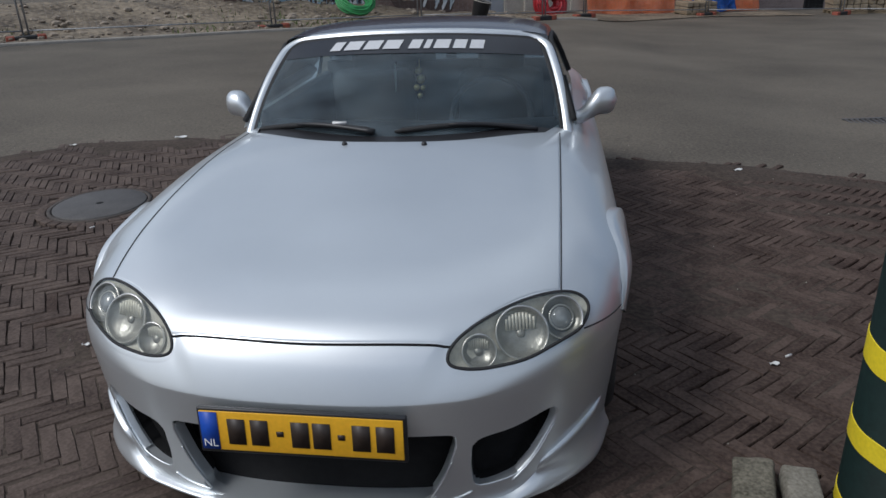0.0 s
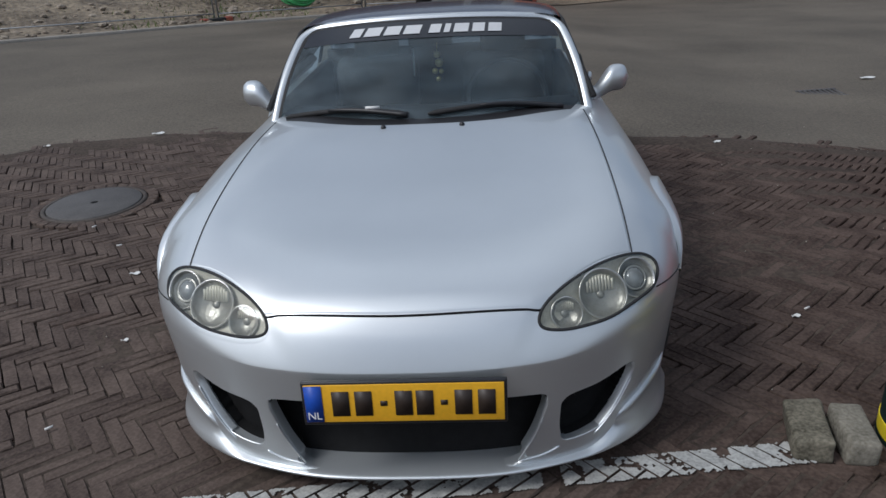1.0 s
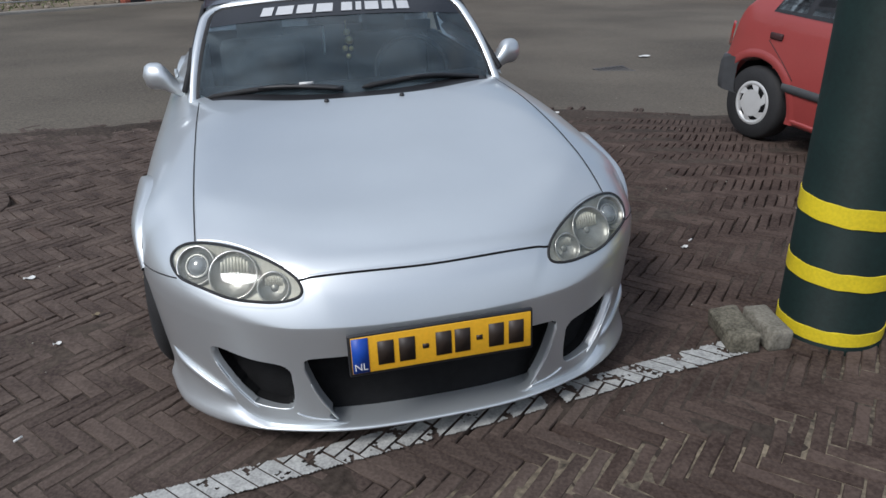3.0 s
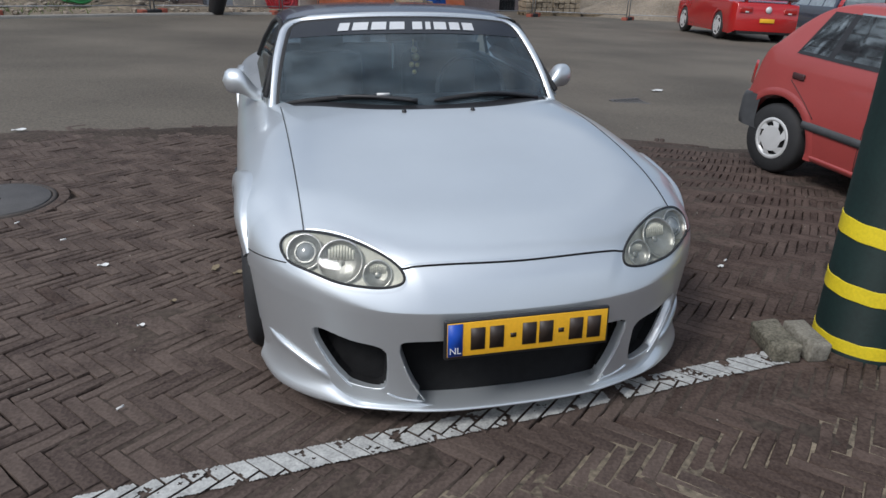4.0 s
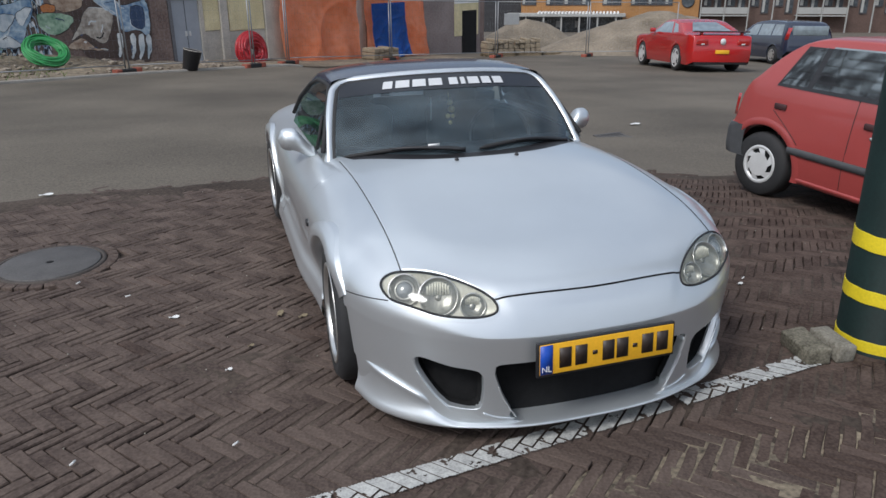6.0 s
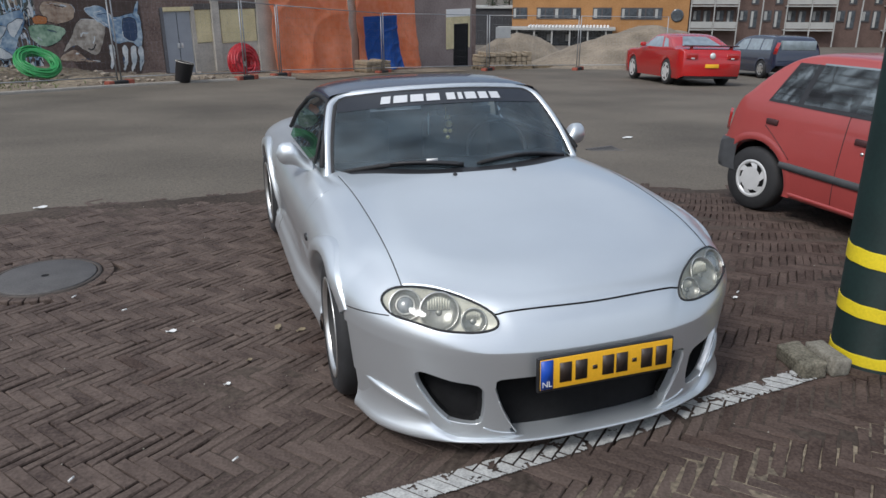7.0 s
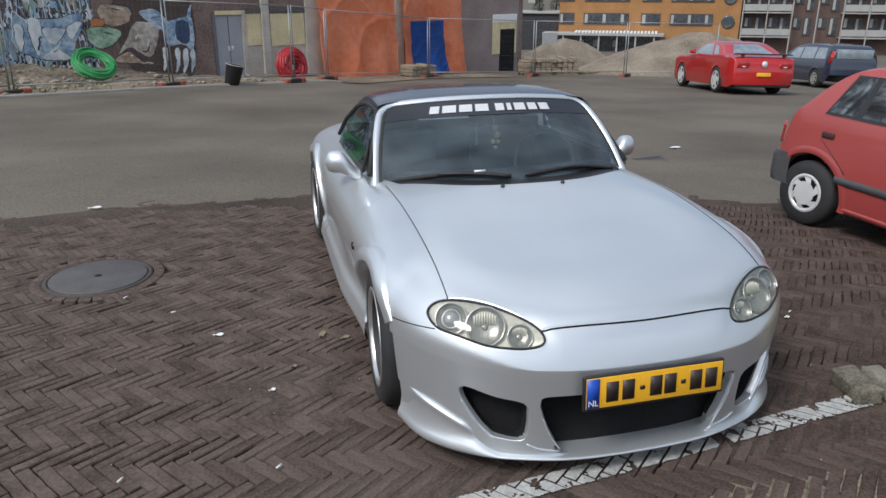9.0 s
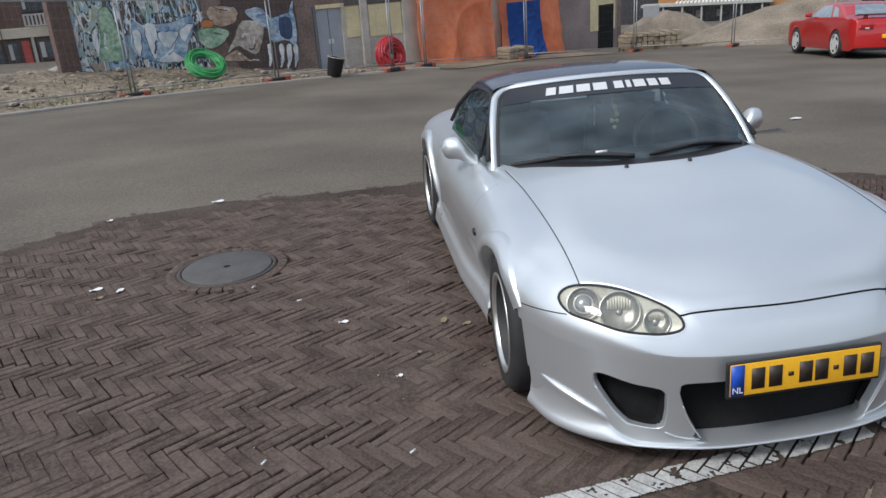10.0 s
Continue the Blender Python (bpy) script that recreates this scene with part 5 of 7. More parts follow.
# bright red coupe on the far side of the road
muscle_m = pose(13.16, 17.08, ground_z(13.16, 17.08) - 0.005, -3.0, 1.5, -15) @ Matrix.Diagonal((0.97, 1, 1.02, 1))
coupe, _, _ = lofted_car("coupe", muscle_m, "bright red two-door coupe with rear spoiler, parked across the road", red_gloss,
    ((0.0, 0.62), (0.03, 0.92), (0.10, 0.985), (0.55, 1.02), (0.75, 1.07), (1.4, 1.33), (1.8, 1.40), (2.4, 1.38), (2.75, 1.25), (3.25, 1.02), (4.4, 0.90), (4.75, 0.72), (4.85, 0.55)),
    0.0, 4.85, 0.95, 0.98, 0.19, (1.03, 3.80), 0.35, 0.40,
    ((((1.55, 1.02), (2.98, 1.02), (2.45, 1.31), (1.88, 1.33)), "side_window"), (((1.10, 1.04), (1.45, 1.03), (1.72, 1.30), (1.42, 1.25)), "side_window")), 0.55, 0.09)
for wy in (1.03, 3.80):
    for sgn in (-1, 1):
        plain_wheel(coupe, sgn * 0.84, wy, 0.35, sgn, 0.255, hub_white, 5, 0.22)
part("rear_window", bm_grid([[((0.62 - 0.05 * i) * (-1 + 2 * j / 8), 0.72 + 0.64 * i / 5, lerp_keys(((0.55, 1.02), (0.75, 1.07), (1.4, 1.33), (1.8, 1.4)), 0.72 + 0.64 * i / 5) + 0.008) for j in range(9)] for i in range(6)]), car_glass, coupe, "large sloping rear window")
for sgn in (-1, 1):
    part("tail_light", box(sgn * 0.62 - 0.17, sgn * 0.62 + 0.17, -0.02, 0.03, 0.74, 0.89, 0.01), red_light, coupe, "dark red tail light")
    part("reversing_light", box(sgn * 0.60 - 0.05, sgn * 0.60 + 0.05, -0.028, 0.0, 0.735, 0.77, 0.004), hub_white, coupe)
    part("spoiler_foot", box(sgn * 0.6 - 0.03, sgn * 0.6 + 0.03, 0.10, 0.22, 0.98, 1.07), red_gloss, coupe)
    part("door_mirror", box(sgn * 1.02 - 0.09, sgn * 1.02 + 0.09, 2.75, 2.85, 1.02, 1.14, 0.03), red_gloss, coupe)
part("spoiler", box(-0.80, 0.80, 0.04, 0.24, 1.065, 1.10, 0.012), brown_trim, coupe, "dark spoiler across the boot")
part("emblem", lathe([(0.0, -0.02), (0.075, -0.016), (0.085, 0.0)], 24, "y", 0, -0.005, 0.82), hub_white, coupe, "round silver badge")
part("number_plate", box(-0.20, 0.20, -0.03, 0.0, 0.50, 0.60, 0.004), plate_yellow, coupe, "yellow number plate")
part("lower_bumper", box(-0.80, 0.80, 0.02, 0.12, 0.21, 0.285, 0.02), black_plastic, coupe)

# dark blue estate beside it
est_m = pose(18.24, 18.98, ground_z(18.24, 18.98) - 0.005, -3.0, 1.5, -15) @ Matrix.Diagonal((0.96, 1, 0.93, 1))
estate, _, eside = lofted_car("estate_car", est_m, "dark blue estate car parked beside the red coupe", blue_dark,
    ((0.0, 0.62), (0.03, 0.95), (0.12, 1.20), (0.30, 1.42), (0.6, 1.47), (2.2, 1.46), (2.55, 1.36), (3.1, 1.02), (4.0, 0.90), (4.25, 0.75), (4.32, 0.55)),
    0.0, 4.32, 0.87, 0.94, 0.20, (0.8, 3.4), 0.31, 0.37,
    ((((0.35, 0.99), (1.0, 0.98), (1.02, 1.36), (0.48, 1.36)), "side_window"), (((1.07, 0.98), (1.9, 0.97), (1.9, 1.37), (1.09, 1.37)), "side_window"), (((1.97, 0.97), (2.85, 0.97), (2.4, 1.33), (1.97, 1.37)), "side_window")))
for wy in (0.8, 3.4):
    for sgn in (-1, 1):
        plain_wheel(estate, sgn * 0.77, wy, 0.31, sgn, 0.2, alloy, 6, 0.2)
for sgn in (-1, 1):
    part("tail_light", side_strip(eside, 0.02, 0.16, 0.85, 1.25, 0.008, sgn, 6), red_light, estate, "upright red tail light")
part("rear_window", box(-0.62, 0.62, 0.02, 0.16, 1.0, 1.32, 0.02), car_glass, estate)


# ---- building site across the road ----
FA, FB = Vector((-0.7, 24.6, 0.0)), radians(30)
FX, FN = Vector((math.cos(FB), math.sin(FB), 0)), Vector((math.sin(FB), -math.cos(FB), 0))   # along the facade; towards the road


def on_wall(s, z, out=0.0):
    """A pose on the old building's front: s along it, z up, out towards the road."""
    p = FA + FX * s + FN * out
    return pose(p.x, p.y, z, 0, 0, 30)


old_brick = mat("old_brown_brick", (0.17, 0.115, 0.10), 0.9, 0, 0.35, 1.5, 14, bump=0.01, bump_scale=9, tint=(0.26, 0.19, 0.165))
mauve_brick = mat("mauve_brick", (0.25, 0.195, 0.185), 0.9, 0, 0.2, 0.9, 14, bump=0.01, bump_scale=9, tint=(0.33, 0.27, 0.25))
concrete = mat("grey_concrete", (0.48, 0.445, 0.39), 0.9, 0, 0.2, 2, 25, bump=0.006)
yellow_panel = mat("pale_yellow_panel", (0.68, 0.58, 0.33), 0.8, 0, 0.2, 2, 25, tint=(0.78, 0.68, 0.42))
door_grey = mat("blue_grey_door", (0.33, 0.355, 0.39), 0.55, 0, 0.08, 3, 40)
orange_tarp = mat("orange_tarpaulin", (0.93, 0.36, 0.17), 0.42, 0, 0.06, 0.8, 5, tint=(0.97, 0.50, 0.32))
blue_tarp = mat("blue_tarpaulin", (0.03, 0.15, 0.52), 0.45, 0, 0.1, 1.5, 6)
sand_mat = mat("building_sand", (0.17, 0.137, 0.10), 0.95, 0, 0.3, 1.0, 14, bump=0.06, bump_scale=6, tint=(0.29, 0.24, 0.18))
earth_mat = mat("dry_earth", (0.10, 0.075, 0.055), 0.95, 0, 0.5, 0.8, 9, bump=0.08, bump_scale=5, tint=(0.30, 0.245, 0.175))
for sheet in (orange_tarp, blue_tarp):
    # thin woven sheet: part of the daylight behind it comes through
    tn, tl = sheet.node_tree.nodes, sheet.node_tree.links
    tb, tr_, tm = tn["Principled BSDF"], tn.new("ShaderNodeBsdfTranslucent"), tn.new("ShaderNodeMixShader")
    tl.new(tb.inputs["Base Color"].links[0].from_socket, tr_.inputs["Color"])
    tm.inputs[0].default_value = 0.4
    tl.new(tb.outputs[0], tm.inputs[1])
    tl.new(tr_.outputs[0], tm.inputs[2])
    tl.new(tm.outputs[0], tn["Material Output"].inputs["Surface"])
galvanised = mat("galvanised_steel", (0.30, 0.31, 0.32), 0.5, 0.5, 0.12, 9, 60)
wood_mat = mat("weathered_wood", (0.22, 0.17, 0.11), 0.85, 0, 0.3, 8, 40, bump=0.004)
red_foot = mat("red_concrete_foot", (0.26, 0.07, 0.045), 0.85, 0, 0.25, 6, 40)


def graffiti_material():
    """Sprayed pieces in blue, white, green and flesh tones, with black outlines, on brown brick."""
    m = bpy.data.materials.new("graffiti")
    m.use_nodes = True
    n, l = m.node_tree.nodes, m.node_tree.links
    b = n["Principled BSDF"]
    b.inputs["Roughness"].default_value = 0.8
    tc = n.new("ShaderNodeTexCoord")
    tall = n.new("ShaderNodeMapping")
    tall.inputs["Rotation"].default_value = (0, 0.18, 0)
    tall.inputs["Scale"].default_value = (1.25, 1.0, 0.42)
    l.new(tc.outputs["Object"], tall.inputs["Vector"])
    wob = n.new("ShaderNodeTexNoise")
    wob.inputs["Scale"].default_value, wob.inputs["Detail"].default_value = 2.0, 3.0
    l.new(tc.outputs["Object"], wob.inputs["Vector"])
    mixv = n.new("ShaderNodeMix")
    mixv.data_type = "RGBA"
    mixv.inputs["Factor"].default_value = 0.55
    l.new(tall.outputs["Vector"], mixv.inputs["A"])
    l.new(wob.outputs["Color"], mixv.inputs["B"])
    vor = n.new("ShaderNodeTexVoronoi")
    vor.inputs["Scale"].default_value = 4.6
    l.new(mixv.outputs["Result"], vor.inputs["Vector"])
    edge = n.new("ShaderNodeTexVoronoi")
    edge.feature = "DISTANCE_TO_EDGE"
    edge.inputs["Scale"].default_value = 4.6
    l.new(mixv.outputs["Result"], edge.inputs["Vector"])
    sep = n.new("ShaderNodeSeparateColor")
    l.new(vor.outputs["Color"], sep.inputs["Color"])
    ramp = n.new("ShaderNodeValToRGB")
    ramp.color_ramp.interpolation = "CONSTANT"
    cols = ((0.0, (0.13, 0.095, 0.08)), (0.2, (0.50, 0.50, 0.46)), (0.36, (0.22, 0.32, 0.40)), (0.44, (0.26, 0.36, 0.27)), (0.58, (0.36, 0.42, 0.33)), (0.70, (0.50, 0.48, 0.42)), (0.82, (0.34, 0.27, 0.20)), (0.92, (0.09, 0.10, 0.09)))
    el = ramp.color_ramp.elements
    el[0].position, el[0].color = 0.0, (*cols[0][1], 1)
    el[1].position, el[1].color = cols[1][0], (*cols[1][1], 1)
    for pos, c in cols[2:]:
        e = el.new(pos)
        e.color = (*c, 1)
    l.new(sep.outputs[0], ramp.inputs["Fac"])
    line = n.new("ShaderNodeMath")
    line.operation = "LESS_THAN"
    line.inputs[1].default_value = 0.016
    l.new(edge.outputs["Distance"], line.inputs[0])
    mx_ = n.new("ShaderNodeMix")
    mx_.data_type = "RGBA"
    mx_.inputs["B"].default_value = (0.02, 0.02, 0.025, 1)
    l.new(line.outputs[0], mx_.inputs["Factor"])
    l.new(ramp.outputs["Color"], mx_.inputs["A"])
    fade = n.new("ShaderNodeTexNoise")
    fade.inputs["Scale"].default_value, fade.inputs["Detail"].default_value = 7.0, 5.0
    l.new(tc.outputs["Object"], fade.inputs["Vector"])
    mul = n.new("ShaderNodeMix")
    mul.data_type, mul.blend_type = "RGBA", "OVERLAY"
    mul.inputs["Factor"].default_value = 0.5
    # sprayed white and black strokes: thin level lines of a stretched noise
    last = mx_.outputs["Result"]
    for scale, width, col in ((2.6, 0.022, (0.66, 0.67, 0.68)), (3.7, 0.018, (0.02, 0.02, 0.03)), (5.5, 0.02, (0.30, 0.45, 0.58))):
        st = n.new("ShaderNodeTexNoise")
        st.inputs["Scale"].default_value, st.inputs["Detail"].default_value = scale, 1.0
        l.new(tall.outputs["Vector"], st.inputs["Vector"])
        cmp_ = n.new("ShaderNodeMath")
        cmp_.operation = "COMPARE"
        cmp_.inputs[1].default_value, cmp_.inputs[2].default_value = 0.5, width
        l.new(st.outputs["Fac"], cmp_.inputs[0])
        sm = n.new("ShaderNodeMix")
        sm.data_type = "RGBA"
        sm.inputs["B"].default_value = (*col, 1)
        l.new(cmp_.outputs[0], sm.inputs["Factor"])
        l.new(last, sm.inputs["A"])
        last = sm.outputs["Result"]
    l.new(last, mul.inputs["A"])
    l.new(fade.outputs["Fac"], mul.inputs["B"])
    l.new(mul.outputs["Result"], b.inputs["Base Color"])
    return m


graffiti = graffiti_material()


def wall_piece(name, parent, s0, s1, z0, z1, depth, material, out=0.0, bevel=0.0, label=""):
    """A slab on the facade; its back is set into the wall."""
    ob = part(name, box(s0, s1, -out - 0.0, depth, z0, z1, bevel), material, parent, label, smooth=False)
    return ob


old = thing("old_building", on_wall(0, 0), "old brown brick building front with graffiti and covered openings", "building")
wall_piece("brick_wall", old, -7.5, -0.46, -1.6, 6.0, 0.4, old_brick)
part("graffiti_panel", box(-7.46, -4.0, -0.006, 0.0, -0.62, 2.6), graffiti, old, "graffiti in blue, white and green on brick", smooth=False)
wall_piece("brick_wall", old, 0.72, 3.25, 1.0, 6.0, 0.4, old_brick)
wall_piece("lintel", old, -0.46, 0.72, 0.98, 6.0, 0.4, old_brick)
wall_piece("door_frame", old, -0.44, -0.34, -1.3, 1.02, 0.2, mat("dark_grey_frame", (0.13, 0.13, 0.14), 0.7, 0, 0.15, 5, 40), 0.02)
wall_piece("door_frame", old, 0.60, 0.72, -1.3, 1.02, 0.2, concrete, 0.02)
wall_piece("door_head", old, -0.34, 0.60, 0.90, 1.02, 0.2, yellow_panel, 0.02)
site_door = wall_piece("site_door", old, -0.34, 0.60, -1.3, 0.89, 0.12, door_grey, -0.05, 0.01, "closed blue-grey double steel door")
for s in (0.06, 0.19):
    part("door_plate", box(s, s + 0.07, 0.03, 0.055, -0.18, -0.03, 0.005), hub_white, site_door, "pale door handle plate")
part("door_gap", box(0.125, 0.135, 0.04, 0.052, -1.25, 0.86), dark_void, site_door)
wall_piece("yellow_panel", old, 0.74, 1.30, -0.06, 0.98, 0.15, yellow_panel, 0.0, 0.01)
wall_piece("yellow_panel", old, 1.66, 3.02, -0.12, 0.90, 0.15, yellow_panel, 0.0, 0.01)
wall_piece("concrete_base", old, 0.72, 3.6, -1.7, -0.08, 0.3, concrete, -0.03)
wall_piece("column", old, 1.31, 1.60, -1.7, 6.0, 0.3, concrete, 0.06, 0.02)
wall_piece("column", old, 3.05, 3.75, -1.7, 6.0, 0.3, concrete, 0.04, 0.02)
wall_piece("beam", old, 0.72, 3.05, 0.92, 1.10, 0.3, mat("dark_beam", (0.10, 0.09, 0.085), 0.85, 0, 0.3, 4, 30), 0.03, 0.01)
wall_piece("column", old, 7.25, 7.68, -1.9, 6.0, 0.3, concrete, 0.05, 0.02)
wall_piece("brick_wall", old, 10.85, 14.95, -2.3, 6.0, 0.4, mauve_brick)
wall_piece("lintel", old, 3.75, 11.05, 3.2, 6.0, 0.3, old_brick, 0.0)
wall_piece("yellow_panel", old, 13.10, 14.80, -1.05, 0.60, 0.12, yellow_panel, 0.02, 0.01)
wall_piece("white_panel", old, 13.10, 14.80, 0.30, 0.62, 0.12, white_flat, 0.03, 0.01)
wall_piece("side_door", old, 13.62, 14.66, -1.95, 0.0, 0.12, dark_void, 0.03, 0.01, "dark side door")
wall_piece("side_wall", old, 14.95, 15.25, -2.4, 6.0, 9.0, old_brick)
wall_piece("brick_pier", old, -7.98, -7.5, -1.4, 6.0, 0.25, mat("dark_red_pier", (0.11, 0.072, 0.062), 0.9, 0, 0.25, 3, 20), 0.12, 0.02, "leaning dark red brick pier")
wall_piece("back_wall", old, -4.5, 15.0, -2.5, 5.9, 6.3, old_brick, -6.0)


spray_blue = mat("spray_blue", (0.07, 0.20, 0.40), 0.8, 0, 0.25, 2.2, 9, tint=(0.52, 0.62, 0.68))
spray_dark = mat("spray_dark_blue", (0.04, 0.07, 0.14), 0.8, 0, 0.3, 3, 20)
spray_grey = mat("spray_beige", (0.26, 0.21, 0.17), 0.8, 0, 0.25, 2.2, 9, tint=(0.62, 0.57, 0.50))
spray_white = mat("spray_white", (0.40, 0.50, 0.58), 0.8, 0, 0.25, 1.3, 3.5, tint=(0.90, 0.89, 0.86))
spray_black = mat("spray_black", (0.025, 0.023, 0.025), 0.8, 0, 0.2, 3, 20)
spray_green = mat("spray_green", (0.07, 0.22, 0.13), 0.8, 0, 0.25, 2.2, 9, tint=(0.48, 0.62, 0.46))
spray_flesh = mat("spray_flesh", (0.26, 0.15, 0.10), 0.8, 0, 0.25, 2.2, 9, tint=(0.58, 0.47, 0.36))
spray_orange = mat("spray_orange", (0.52, 0.20, 0.07), 0.8, 0, 0.3, 3, 20)
spray_brown = mat("spray_brown", (0.085, 0.06, 0.052), 0.85, 0, 0.3, 3, 20)


def paint_shape(parent, pts, material, out, label=""):
    """A flat painted patch with a smooth outline."""
    c = [p + 0.03 * Vector((noise.noise((p.x * 7, p.y * 7, 1)), noise.noise((p.x * 7, p.y * 7, 8)), 0)) for p in loop_curve([(s, z, 0) for s, z in pts], 48)]
    bm = extrude_poly([(p.x, p.y) for p in c], -0.004, "y")
    ob = part("painted_shape", bm, material, parent, label, smooth=False)
    ob.matrix_basis = pose(0, -out, 0)
    # broken sprayed outline, and short dark strokes inside the larger shapes
    m = sum(c, Vector()) / len(c)
    big = max((p - m).length for p in c)
    rg = random.Random(int(1000 * abs(m.x)))
    if material is not spray_brown:
        part("sprayed_outline", tube([(p.x, -0.002, p.y) for p in c], 0.010, 6, closed=True, taper=[1 + 0.6 * noise.noise((p.x * 5, p.y * 5, 3)) for p in c]), spray_black, ob).scale.y = 0.1
        for k in range(3):
            i0 = rg.randrange(48)
            run = [c[(i0 + i) % 48] for i in range(rg.randint(8, 18))]
            part("sprayed_line", tube([(p.x, -0.006, p.y) for p in run], rg.uniform(0.010, 0.022), 6, taper=[0.2] + [1] * (len(run) - 2) + [0.2]), spray_black if k < 2 else spray_white, ob).scale.y = 0.15
    if big > 0.35 and material is not spray_brown:
        for k in range(4):
            f, i0 = rg.uniform(0.35, 0.8), rg.randrange(48)
            run = [m + (c[(i0 + i) % 48] - m) * f + Vector((rg.uniform(-0.015, 0.015), rg.uniform(-0.015, 0.015), 0)) for i in range(rg.randint(6, 13))]
            part("sprayed_line", tube([(p.x, -0.007, p.y) for p in run], rg.uniform(0.012, 0.035), 6, taper=[0.2] + [1] * (len(run) - 2) + [0.2]), (spray_white, spray_black, spray_white, spray_dark)[k], ob).scale.y = 0.15
    return ob


paint_shape(old, ((-1.22, -0.75), (-1.20, 1.6), (-3.0, 1.8), (-3.5, 0.9), (-3.1, -0.5), (-2.2, -0.62)), spray_brown, 0.012)
paint_shape(old, ((-6.75, 1.34), (-6.53, 1.42), (-6.42, 1.06), (-6.34, 0.59), (-6.39, 0.13), (-6.95, 0.17), (-6.85, 0.75)), spray_green, 0.018)
paint_shape(old, ((-5.99, 1.12), (-5.75, 0.9), (-5.41, 0.92), (-4.97, 0.91), (-4.37, 1.04), (-4.35, 0.66), (-4.58, 0.25), (-4.8, -0.14), (-5.39, -0.09), (-5.81, 0.07), (-6.09, 0.26), (-6.06, 0.67)), spray_blue, 0.018)
paint_shape(old, ((-6.01, 0.77), (-5.83, 0.72), (-5.88, 0.26), (-6.0, 0.19)), spray_white, 0.026)
paint_shape(old, ((-5.67, 0.89), (-5.38, 0.81), (-5.51, 0.03), (-5.63, 0.26)), spray_white, 0.026)
paint_shape(old, ((-5.33, 0.65), (-4.79, 0.65), (-5.03, 0.33), (-5.17, 0.3)), spray_white, 0.026)
paint_shape(old, ((-4.73, 0.7), (-4.35, 0.83), (-4.57, 0.47), (-4.69, 0.45)), spray_white, 0.026)
paint_shape(old, ((-5.44, -0.06), (-5.06, 0.17), (-4.79, -0.11)), spray_white, 0.026)
paint_shape(old, ((-3.8, 1.21), (-3.37, 1.23), (-2.99, 1.09), (-3.08, 0.77), (-3.59, 0.7), (-3.85, 0.94)), spray_flesh, 0.018)
paint_shape(old, ((-4.07, 0.88), (-3.75, 0.85), (-3.81, 0.69), (-4.08, 0.72)), spray_orange, 0.024)
paint_shape(old, ((-4.18, 0.65), (-3.34, 0.57), (-3.49, 0.25), (-3.88, 0.12), (-4.16, 0.29)), spray_green, 0.018)
paint_shape(old, ((-2.86, 0.75), (-2.2, 0.61), (-2.37, 0.01), (-2.6, -0.19), (-3.07, 0.09), (-3.42, -0.04), (-3.16, 0.33)), spray_grey, 0.018)
paint_shape(old, ((-3.52, -0.26), (-3.16, -0.02), (-2.81, -0.29), (-2.5, -0.38)), spray_flesh, 0.018)
paint_shape(old, ((-2.69, 1.02), (-2.19, 1.09), (-1.91, 0.78), (-1.2, 0.9), (-1.09, 0.48), (-1.18, -0.11), (-1.47, 0.1), (-1.95, 0.09), (-2.03, 0.45), (-2.38, 0.71)), spray_blue, 0.020)
paint_shape(old, ((-1.61, 0.73), (-1.24, 0.67), (-1.32, 0.14), (-1.65, 0.26)), spray_dark, 0.026)
paint_shape(old, ((-1.31, 0.88), (-1.1, 1.21), (-1.18, 0.84)), spray_blue, 0.022)
paint_shape(old, ((-2.15, 0.02), (-2.0, 0.0), (-2.03, -0.38), (-2.18, -0.63), (-2.14, -0.3)), spray_white, 0.030)
paint_shape(old, ((-1.76, -0.02), (-1.61, -0.04), (-1.65, -0.42), (-1.8, -0.67), (-1.76, -0.35)), spray_white, 0.030)
paint_shape(old, ((-1.5, -0.05), (-1.35, -0.06), (-1.38, -0.45), (-1.54, -0.71), (-1.5, -0.38)), spray_white, 0.030)
paint_shape(old, ((-1.28, -0.07), (-1.13, -0.09), (-1.16, -0.48), (-1.31, -0.74), (-1.28, -0.4)), spray_white, 0.030)


